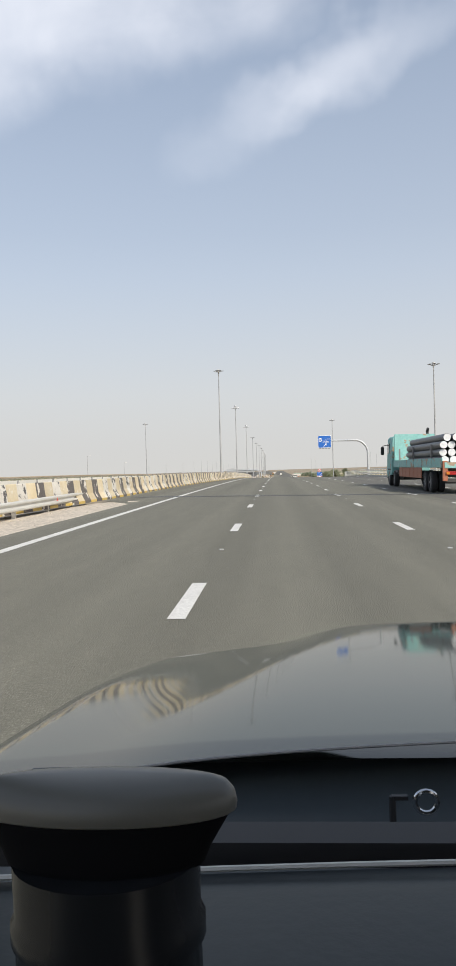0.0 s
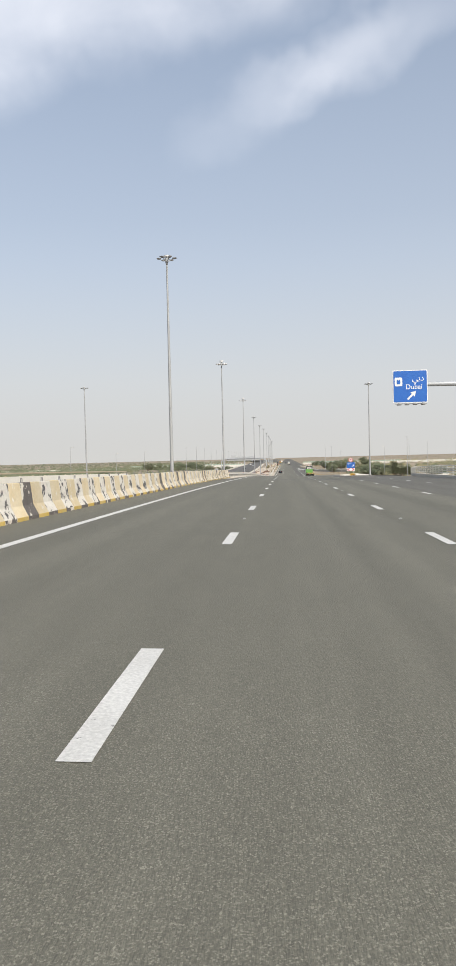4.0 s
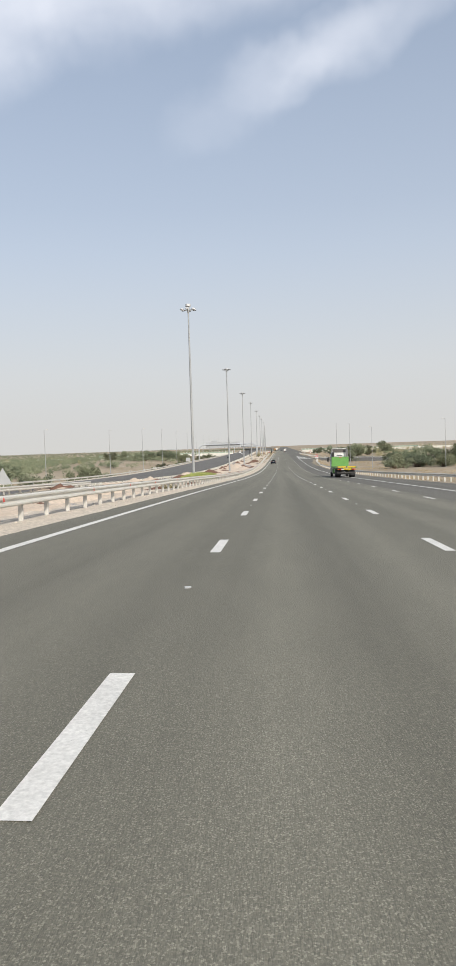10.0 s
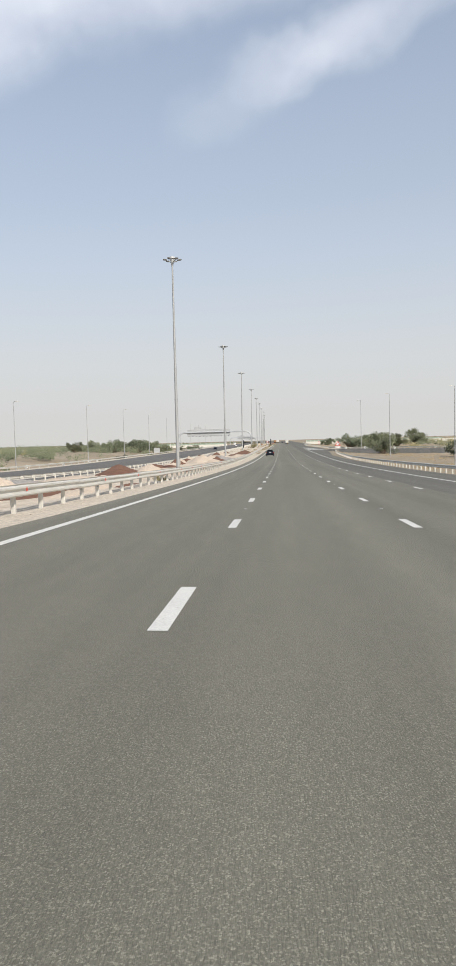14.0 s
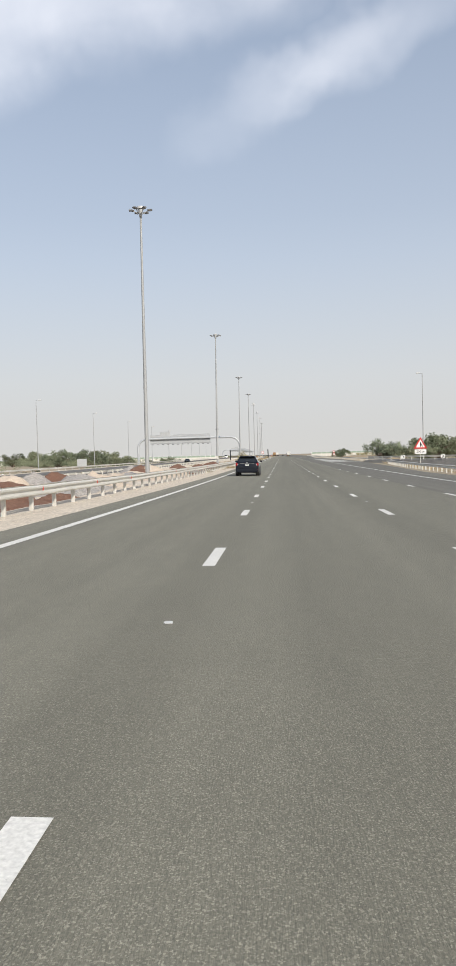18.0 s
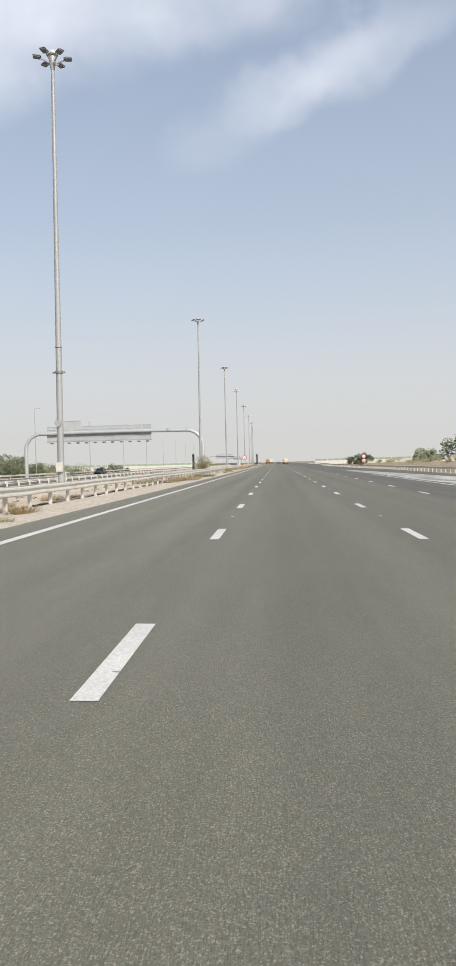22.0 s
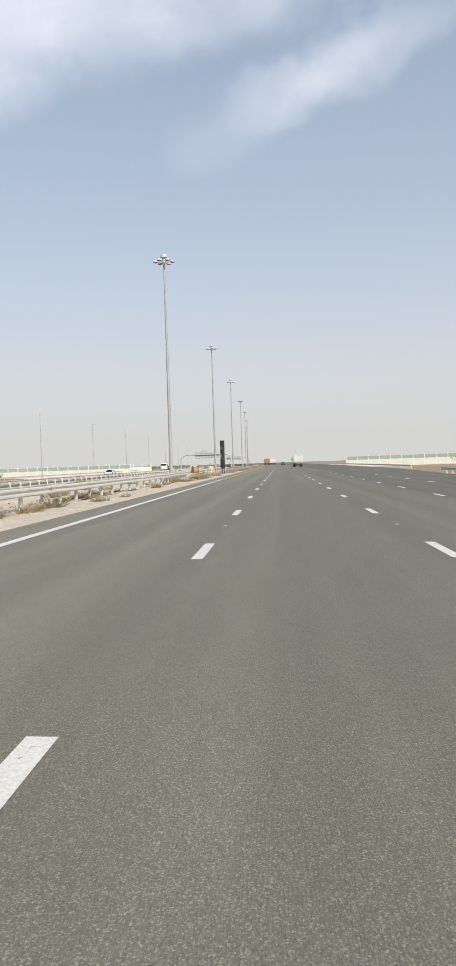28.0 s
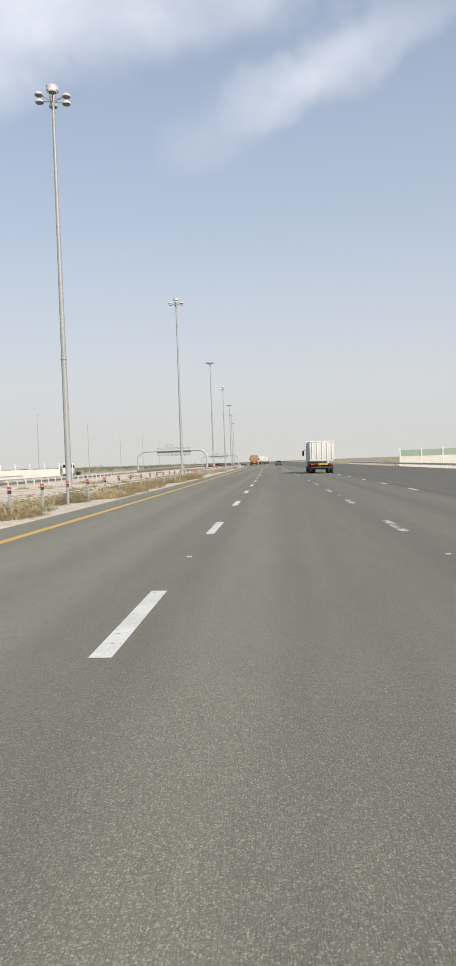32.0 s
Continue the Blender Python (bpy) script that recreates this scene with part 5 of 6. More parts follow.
# the wide scrub on the plain
rng = random.Random(5)
for name, mat, count, x0, x1, y0, y1 in (("scrub", LEAF, 4200, -420, -80, 180, 1040), ("scrub", LEAF_DARK, 2400, -330, -84, 200, 1000), ("scrub", LEAF_PALE, 160, -300, -60, 180, 1500),
                                         ("scrub", LEAF, 900, 62, 420, 330, 1000), ("scrub", LEAF_PALE, 1500, 48, 420, 320, 1300), ("scrub", LEAF_DARK, 2600, -1700, -420, 400, 2800), ("scrub", LEAF, 1300, -420, -90, 1040, 2300), ("scrub", LEAF_DARK, 3000, -4300, -500, 1000, 4700), ("scrub", LEAF_DARK, 900, -700, -100, 300, 1100), ("scrub", LEAF_DARK, 300, 300, 1300, 900, 2800)):
    s = Solid()
    for _ in range(count):
        x, y = rng.uniform(x0, x1), rng.uniform(y0, y1)
        if noise.noise((x * 0.012, y * 0.010, 7.0)) + 0.7 * noise.noise((x * 0.05, y * 0.03, 2.0)) < (-0.30 if x > 0 or y > 1040 else -0.04):
            continue
        h = rng.uniform(1.2, 4.0) * (1.5 if abs(x) > 420 else 1.0) * (1.5 if rng.random() < 0.06 else 1.0) * (1.35 if x < 0 and 560 < y < 1040 else 1.0)
        z = ground_z(x, y)
        for q in range(3):
            leaves(s, (x + rng.uniform(-1, 1) * h * 0.6, y + rng.uniform(-1, 1) * h * 0.6, z + h * rng.uniform(0.3, 0.6)), h * rng.uniform(0.38, 0.58), 46 if abs(x) < 420 else 16, 0.5 if abs(x) < 420 else 0.95, rng, 0.8)
    ob = new(name, raw_mesh(s, name, mat))
    tagged(ob, "low desert scrub scattered over the plain", "scrub", kind="stuff")

# dry grass on the banks
for x0, x1, y0, y1, count in ((17, 62, 318, 640, 2600), (26, 70, 640, 1000, 1500), (-84, -53, 200, 1000, 1300), (-19, -8, 640, 1150, 700)):
    s = Solid()
    for _ in range(count):
        y = rng.uniform(y0, y1)
        x = max(rng.uniform(x0, x1), right_edge(y) + 3.0 if x0 > 0 else -999)
        if noise.noise((x * 0.05, y * 0.03, 11.0)) < -0.1:
            continue
        if x0 > 0 and y < 480 and abs(x - slip((y - 200) / 0.92).x) < 6.5:
            continue
        h = rng.uniform(0.15, 0.5)
        leaves(s, (x, y, ground_z(x, y) + h * 0.3), h * 2.2, 9, 0.30, rng, 0.25)
    tagged(new("dry_grass", raw_mesh(s, "dry_grass", STRAW if x0 > 0 or x0 < -80 else SAGE)), "patchy dry straw-coloured grass on the bank", "grass", kind="stuff")

# dry tufts along the verge
tufts = [tuft(0.38, 0.5, STRAW, 21, 150), tuft(0.34, 0.6, LEAF_PALE, 22, 150), tuft(0.32, 0.55, SAGE, 23, 150), tuft(0.42, 0.7, STRAW, 24, 170)]
far_grass = {}
for _ in range(1100):
    y = rng.uniform(560, 1150)
    x = bend(y) + (rng.uniform(-8.6, -5.4) if rng.random() < 0.5 else rng.uniform(-19, -8))
    dens = float(np.interp(y, [560, 640, 760, 860, 890, 904, 955, 975, 1150], [0.08, 0.2, 0.35, 0.5, 0.7, 0.5, 0.5, 0.8, 0.7]))
    if rng.random() > dens or abs(x + 14.6) < 0.9 or (abs(x + 7.1) < 0.7 and abs(y - 928.8) < 1.2):
        continue
    me = tufts[rng.randrange(4) if y < 955 else rng.choice((0, 0, 3, 3, 1, 2))]
    sc = rng.uniform(0.6, 1.4)
    z = verge(x, y) - 0.03 if x - bend(y) > -7.5 else ground_z(x - bend(y), y) + (0.14 if y > 640 else 0.03)
    m = pose(x, y, z, 0, 0, rng.uniform(0, 360)) @ Matrix.Diagonal((sc, sc * rng.uniform(0.9, 1.6), sc * rng.uniform(0.7, 1.0), 1))
    if x - bend(y) < -8.4:
        far_grass.setdefault(me.materials[0].name, Solid()).add([m @ v.co for v in me.vertices], [tuple(p.vertices) for p in me.polygons])
        continue
    ob = new("grass_tuft", me)
    tagged(ob, "dry straw-coloured desert grass tuft on gravel", "grass tuft", "verge tufts")
    ob.matrix_basis = m
for key, grass in far_grass.items():
    tagged(new("median_grass", raw_mesh(grass, "median_grass", bpy.data.materials[key])), "dry desert grass tufts scattered over the median", "grass", kind="stuff")
# low dry bushes along the wire rope fence
for k in range(46):
    y = 958 + 62 * rng.random() ** 1.3
    x = rng.uniform(-7.0, -5.25)
    ob = new("dry_bush", tufts[rng.choice((0, 3, 3, 0, 1, 2))])
    tagged(ob, "low dry tan desert bush beside the wire rope fence", "bush", "fence bushes")
    sc = rng.uniform(1.0, 1.9)
    ob.matrix_basis = pose(x + bend(y), y, verge(x, y) - 0.04, 0, 0, rng.uniform(0, 360)) @ Matrix.Diagonal((sc, sc * 1.3, sc * 0.95, 1))
for y in (312, 314.5, 420, 596, 600, 604, 607, 610, 613.5, 748, 750.5):
    ob = new("grass_tuft", tufts[1 + int(y) % 2])
    tagged(ob, "dry desert grass tuft behind the guard rail", "grass tuft", "verge tufts")
    x = -7.2 - 0.3 * (y % 3)
    ob.matrix_basis = pose(x, y, verge(x, y) - 0.06, 0, 0, y * 50) @ Matrix.Scale(1.4, 4)

# fresh reeds round one mast
ob = thing("reed_patch", (-13.0, 384.5, ground_z(-13, 384.5)), "dense patch of fresh yellow-green reeds round a mast", "reeds")
s = Solid()
for _ in range(2600):
    a, r = rng.uniform(0, 2 * math.pi), math.sqrt(rng.random())
    p = Vector((r * math.cos(a) * 3.2, r * math.sin(a) * 9.0, -0.2))
    hgt = (1.35 - 0.6 * r * r) * rng.uniform(0.7, 1.1)
    tip = p + Vector((rng.uniform(-.35, .35), rng.uniform(-.35, .35), hgt + 0.2))
    w = Vector((rng.uniform(-1, 1), rng.uniform(-1, 1), 0)).normalized() * 0.03
    s.add([p - w, p + w, tip], [(0, 1, 2)])
    if rng.random() < 0.6:
        leaves(s, tip - Vector((0, 0, 0.2)), 0.2, 2, 0.22, rng)
part("reed_clump", raw_mesh(s, "reed_clump", REED), None, ob)


# ---- spoil heaps in the median ----
def heap(x, y, rx, ry, hh, mat, label, seed, lump=0.25):
    s, n = Solid(), 22
    pts = []
    for i in range(n + 1):
        for j in range(n + 1):
            u, v = i / n * 2 - 1, j / n * 2 - 1
            d = math.sqrt(u * u + v * v)
            k = max(0.0, 1 - d) ** 0.8
            w = noise.noise((u * 2.5 + seed, v * 2.5, seed * 0.7)) * 0.5 + noise.noise((u * 7 + seed, v * 7, 3.1)) * 0.3
            px, py = x + u * rx * (1 + 0.15 * w), y + v * ry * (1 + 0.1 * w)
            pts.append((px, py, ground_z(px, py) - 0.12 + hh * k * (1 + 1.2 * lump * w) + 0.18 * lump * k * noise.noise((px * 3, py * 3, seed))))
    s.add(pts, [(i * (n + 1) + j, i * (n + 1) + j + 1, (i + 1) * (n + 1) + j + 1, (i + 1) * (n + 1) + j) for i in range(n) for j in range(n)])
    ob = new("earth_mound", s.mesh("earth_mound", mat))
    ob.data.shade_smooth()
    return tagged(ob, label, "mound", "median mounds")


KINDS = [(PALE, "heap of pale sand and stones in the median"), (EARTH, "heap of red-brown earth in the median"), (RUBBLE, "heap of grey rubble in the median"), (PALE, "low spread of pale sand in the median")]
hr = random.Random(9)
y = 196.0
while y < 650:
    for x in (-9.6, -12.6, -16.5, -19.0):
        if hr.random() < 0.62:
            mat, label = KINDS[hr.choice((0, 0, 1, 1, 2, 3))]
            near = x > -11
            hx = x + hr.uniform(-1.0, 1.0)
            hy = y + hr.uniform(-5, 5)
            if 374 < hy < 396 and -17 < hx < -9:
                continue
            heap(hx, hy, hr.uniform(1.4, 2.6) * (0.8 if near else 1.1), hr.uniform(3, 9), hr.uniform(0.25, 0.55) if near else hr.uniform(0.4, 1.25), mat, label, hr.uniform(0, 50), hr.uniform(0.3, 0.7))
    y += hr.uniform(7, 11)
heap(-14.8, 519, 3.4, 7.0, 1.7, PALE, "tall heap of pale gravel in the median", 3.3, 0.3)
heap(-9.2, 238, 1.6, 30.0, 0.45, EARTH, "spread of red-brown earth behind the guard rail", 51.5, 0.7)
heap(-13.0, 246, 2.0, 16.0, 1.0, PALE, "long pile of pale stones and sand in the median", 54.5, 0.6)
heap(-13.6, 302, 2.0, 26.0, 0.75, EARTH, "long pile of dark red-brown earth in the median", 21.5, 0.7)
heap(-12.4, 262, 2.0, 14.0, 0.6, EARTH, "long pile of dark red-brown earth in the median", 31.5, 0.7)
heap(-9.3, 290, 1.3, 30.0, 0.16, PALE, "strip of white gravel behind the guard rail", 27.5, 0.4)
heap(-13.0, 541, 2.6, 16.0, 1.0, RUBBLE, "long pile of grey rubble in the median", 41.5, 0.9)
heap(-10.4, 534, 1.4, 12.0, 0.5, RUBBLE, "long pile of grey rubble in the median", 44.5, 0.9)
heap(-10.0, 352, 2.2, 16.0, 0.25, EARTH, "spread of red-brown earth behind the guard rail", 5.5, 0.6)
heap(-9.6, 512, 2.0, 14.0, 0.25, EARTH, "spread of red-brown earth behind the guard rail", 8.5, 0.6)
heap(-9.8, 618, 2.2, 18.0, 0.22, EARTH, "spread of red-brown earth behind the guard rail", 12.5, 0.6)
heap(-11.0, 570, 2.6, 20.0, 0.9, PALE, "long bank of pale sand behind the guard rail", 15.5, 0.4)

# stones
stone_me = []
for k in range(4):
    bm = bmesh.new()
    bmesh.ops.create_icosphere(bm, subdivisions=1, radius=1)
    for v in bm.verts:
        v.co *= 1 + 0.35 * noise.noise(v.co * 1.7 + Vector((k * 5, 0, 0)))
        v.co.z *= 0.65
    me = bpy.data.meshes.new("stone")
    bm.to_mesh(me)
    bm.free()
    stone_me.append(me)
s = Solid()
for _ in range(5200):
    y = rng.uniform(188, 1120) if rng.random() < 0.92 else rng.uniform(-30, 30)
    x = bend(y) + (rng.uniform(-7.4, -4.85) if rng.random() < 0.55 else rng.uniform(-20, -7))
    r = rng.uniform(0.02, 0.06) if x - bend(y) > -7.4 else rng.uniform(0.05, 0.22)
    z = verge(x, y) if x - bend(y) > -7.4 else ground_z(x, y)
    me = stone_me[rng.randrange(4)]
    s.add([(x + v.co.x * r, y + v.co.y * r, z + v.co.z * r) for v in me.vertices], [tuple(p.vertices) for p in me.polygons])
tagged(new("stones", raw_mesh(s, "stones", GRAVEL)), "loose pale stones over the verge and the median", "stones", kind="stuff")

# ---- vehicles ----
TYRE = material("tyre rubber", (0.025, 0.025, 0.026), 0.8, scale=5, grain=0.15)
RIM = material("silver wheel rim", (0.55, 0.55, 0.56), 0.35, 0.8, scale=5)
GLASS = material("dark tinted glass", (0.012, 0.014, 0.016), 0.06, scale=2, coat=0.5)
NAVY = material("very dark blue-black car paint", (0.008, 0.010, 0.016), 0.25, second=(0.010, 0.012, 0.018), scale=1, coat=0.0, spec=0.35)
PLASTIC = material("black plastic", (0.028, 0.028, 0.03), 0.55, scale=4, grain=0.1)
CHROME = material("chrome", (0.72, 0.72, 0.72), 0.18, 1.0, scale=3)
TAIL = material("red tail light", (0.34, 0.012, 0.012), 0.2, scale=4, coat=0.4)
AMBER = material("orange light", (0.6, 0.2, 0.02), 0.3, scale=4)
WHITECAB = material("white truck paint with dust", (0.66, 0.655, 0.63), 0.45, second=(0.56, 0.54, 0.5), scale=1.2, grain=0.08, grain_scale=8)
TEAL = material("worn turquoise truck paint", (0.20, 0.43, 0.41), 0.55, second=(0.27, 0.50, 0.47), scale=1.5, patches=(0.34, 0.24, 0.16), patch_scale=1.6, patch_low=0.57, patch_high=0.61, grain=0.12, grain_scale=9)
GREEN = material("bright green truck paint", (0.11, 0.29, 0.06), 0.55, second=(0.15, 0.34, 0.09), scale=1.5, grain=0.12, grain_scale=9)
ORANGE = material("faded orange-red paint", (0.36, 0.12, 0.06), 0.6, second=(0.30, 0.14, 0.09), scale=2, grain=0.12)
DECK = material("dark worn deck", (0.09, 0.085, 0.08), 0.8, second=(0.14, 0.13, 0.12), scale=2.5, grain=0.2)
PIPEGREY = material("dark grey plastic pipe", (0.12, 0.125, 0.13), 0.45, scale=2, grain=0.06)
PIPEEND = material("pale pipe end", (0.66, 0.67, 0.68), 0.6, scale=6, grain=0.08)
FRAME = material("dusty black chassis", (0.05, 0.047, 0.044), 0.75, scale=3, grain=0.2)
BEACON = material("yellow reflective strip", (0.70, 0.52, 0.02), 0.4, scale=6)


def loft(s, sections, caps=True):
    n = len(sections[0])
    faces = [(i * n + k, i * n + (k + 1) % n, (i + 1) * n + (k + 1) % n, (i + 1) * n + k) for i in range(len(sections) - 1) for k in range(n)]
    if caps:
        faces += [tuple(range(n))[::-1], tuple(range(n * (len(sections) - 1), n * len(sections)))]
    s.smooth = True
    return s.add([p for sec in sections for p in sec], faces)


def wheel(parent, x, y, r, w, side, rim=RIM, dual=False):
    """A tyre with a dished rim and hub; side is the way it faces."""
    s = Solid()
    prof = [(-w / 2, r * 0.62), (-w / 2, r * 0.90), (-w * 0.38, r * 0.985), (-w * 0.2, r), (w * 0.2, r), (w * 0.38, r * 0.985), (w / 2, r * 0.90), (w / 2, r * 0.62)]
    n = 28
    s.add([(x + px, y + pr * math.cos(2 * math.pi * k / n), r + pr * math.sin(2 * math.pi * k / n)) for k in range(n) for px, pr in prof],
          [(k * 8 + i, k * 8 + (i + 1) % 8, ((k + 1) % n) * 8 + (i + 1) % 8, ((k + 1) % n) * 8 + i) for k in range(n) for i in range(8)])
    s.smooth = True
    wh = part("wheel", s, TYRE, parent)
    q = Solid().tube([(x + side * w * 0.30, y, r), (x + side * w * 0.34, y, r)], r * 0.63, 24)
    ri = part("rim", q, rim, wh)
    sp = Solid()
    for k in range(5):
        a = 2 * math.pi * k / 5
        sp.box((x + side * w * 0.38, y + 0.34 * r * math.cos(a), r + 0.34 * r * math.sin(a)), (0.03, r * 0.16, r * 0.5), pose(0, 0, 0, math.degrees(a) - 90, 0, 0))
    sp.tube([(x + side * w * 0.3, y, r), (x + side * w * 0.46, y, r)], r * 0.16, 12)
    part("wheel_face", sp, rim, wh)
    return wh


def face_plate(c00, c10, c11, c01, u0, u1, v0, v1, off=0.008, thick=0.012):
    """A plate lying on a four-cornered face."""
    c = [Vector(p) for p in (c00, c10, c11, c01)]
    at = lambda u, v: (c[0] * (1 - u) + c[1] * u) * (1 - v) + (c[3] * (1 - u) + c[2] * u) * v
    nrm = (c[1] - c[0]).cross(c[3] - c[0]).normalized()
    p = [at(u0, v0), at(u1, v0), at(u1, v1), at(u0, v1)]
    s = Solid()
    return s.add([q + nrm * off for q in p] + [q + nrm * (off - thick) for q in p], [(0, 1, 2, 3), (7, 6, 5, 4), (0, 4, 5, 1), (1, 5, 6, 2), (2, 6, 7, 3), (3, 7, 4, 0)])


def seat_on_road(ob, x, y, lane_turn=0.0):
    ob.matrix_basis = Matrix.Translation((x, y, road_z(x, y))) @ pose(0, 0, 0, math.degrees(math.atan((level(y + 4) - level(y)) / 4)), math.degrees(math.atan(FALL)), lane_turn)
    return ob


def car(label, paint, length=4.68, width=1.93, height=1.70, category="car", name="car", suv=True):
    """A car, its tail at y = 0, facing along y."""
    ob = thing(name, (0, 0, 0), label, category)
    L, hw = length, width / 2
    belt = height * (0.68 if suv else 0.61)
    s = Solid()
    secs = []
    for y, k, zb, zt in ((0.0, 0.86, 0.42, belt - 0.20), (0.06, 0.95, 0.30, belt - 0.04), (0.30, 0.985, 0.24, belt + 0.02), (0.9, 1.0, 0.22, belt + 0.02), (L * 0.5, 1.0, 0.22, belt), (L * 0.72, 1.0, 0.22, belt - 0.02),
                         (L * 0.86, 0.98, 0.24, belt - 0.10), (L * 0.96, 0.90, 0.28, belt - 0.22), (L, 0.76, 0.40, belt - 0.38)):
        w = hw * k
        mid = (zb + zt) / 2
        ring = [(-w * 0.90, zb), (w * 0.90, zb), (w * 0.985, zb + 0.12), (w, mid), (w * 0.985, zt - 0.14), (w * 0.90, zt - 0.02), (w * 0.7, zt), (-w * 0.7, zt), (-w * 0.90, zt - 0.02), (-w * 0.985, zt - 0.14), (-w, mid), (-w * 0.985, zb + 0.12)]
        secs.append([(x, y, z) for x, z in ring])
    loft(s, secs)
    part("body", s, paint, ob)
    y0, y1, y2, y3 = (0.10, 0.62, L * 0.52, L * 0.74) if suv else (L * 0.10, L * 0.26, L * 0.52, L * 0.72)
    roof = height - 0.02
    bw, rw = hw * 0.92, hw * (0.64 if suv else 0.68)
    b = [(-bw, y0, belt - 0.02), (bw, y0, belt - 0.02), (bw, y3, belt - 0.06), (-bw, y3, belt - 0.06)]
    t = [(-rw, y1, roof - 0.05), (rw, y1, roof - 0.05), (rw, y2, roof - 0.05), (-rw, y2, roof - 0.05)]
    s = Solid().add(b + t, [(0, 1, 5, 4), (1, 2, 6, 5), (2, 3, 7, 6), (3, 0, 4, 7), (4, 5, 6, 7)])
    s.add([(x * 0.9, y + (0.06 if y == y1 else -0.08), roof) for x, y, z in t] + t, [(0, 1, 2, 3), (0, 4, 5, 1), (1, 5, 6, 2), (2, 6, 7, 3), (3, 7, 4, 0)])
    part("cabin", s, paint, ob)
    part("rear_window", face_plate(b[0], b[1], t[1], t[0], 0.07, 0.93, 0.14 if suv else 0.1, 0.93), GLASS, ob)
    for side, (p, q, r, u) in ((1, (b[1], b[2], t[2], t[1])), (-1, (b[0], b[3], t[3], t[0]))):
        off = 0.008 * side
        for u0, u1 in ((0.05, 0.30), (0.33, 0.58), (0.61, 0.90)):
            part("side_window", face_plate(p, q, r, u, u0, u1, 0.12, 0.86, off, 0.012 * side), GLASS, ob)
    part("windscreen", face_plate(b[2], b[3], t[3], t[2], 0.06, 0.94, 0.08, 0.94), GLASS, ob)
    tz = belt - 0.06
    for sx in (-1, 1):
        tl = part("tail_light", Solid().box((sx * hw * 0.86, 0.05, tz - 0.10), (hw * 0.18, 0.16, 0.26), bevel=0.05), TAIL, ob)
        part("clear_lens", Solid().box((sx * hw * 0.775, -0.035, tz - 0.13), (hw * 0.035, 0.02, 0.10), bevel=0.008), DRUM, tl, "clear lens")
        part("head_light", Solid().box((sx * hw * 0.70, L - 0.16, belt - 0.36), (hw * 0.34, 0.20, 0.16), bevel=0.05), LAMPGLASS, ob)
        mi = part("side_mirror", Solid().box((sx * (hw + 0.09), L * 0.64, belt + 0.06), (0.20, 0.14, 0.16), bevel=0.05), paint, ob)
        part("exhaust", Solid().tube([(sx * hw * 0.60, -0.03, 0.36), (sx * hw * 0.60, 0.1, 0.36)], 0.055, 14), CHROME, ob)
        part("reflector", Solid().box((sx * hw * 0.78, -0.012, 0.55), (0.16, 0.03, 0.04)), TAIL, ob)
        for fy in (0.98, L - 0.92):
            wheel(ob, sx * (hw - 0.13), fy, 0.36 if suv else 0.32, 0.24, sx)
            part("wheel_arch", Solid().tube([(sx * (hw - 0.30), fy, 0.38), (sx * (hw + 0.004), fy, 0.38)], 0.43 if suv else 0.38, 24), PLASTIC, ob, "black wheel arch lining")
    part("rear_bumper", Solid().box((0, 0.02, 0.44), (width * 0.93, 0.16, 0.26), bevel=0.06), paint, ob)
    part("diffuser", Solid().box((0, 0.03, 0.33), (width * 0.52, 0.14, 0.14), bevel=0.03), TYRE, ob)
    pl = part("number_plate", Solid().box((0, -0.028, tz - 0.14), (0.30, 0.02, 0.15), bevel=0.008), DRUM, ob, "white number plate")
    part("plate_bar", Solid().box((0, -0.042, tz - 0.12), (0.20, 0.006, 0.03)), BLACK, pl)
    part("badge", Solid().tube([(0, -0.02, tz + 0.02), (0, 0.0, tz + 0.02)], 0.06, 16), CHROME, ob)
    part("trim_strip", Solid().box((0, -0.012, tz - 0.02), (width * 0.55, 0.03, 0.025)), CHROME, ob)
    if suv:
        part("roof_spoiler", Solid().box((0, y1 - 0.06, roof - 0.035), (rw * 1.9, 0.26, 0.05), bevel=0.02), paint, ob)
        part("rear_wiper", Solid().box((0.08, y0 + 0.12, belt + 0.16), (0.50, 0.02, 0.02), pose(0, 0, 0, 0, -8, 0)), PLASTIC, ob)
    return ob


suv = car("very dark blue-black SUV with red tail lights and tinted windows", NAVY, height=1.62, name="suv")
seat_on_road(suv, -1.80, 551.6)


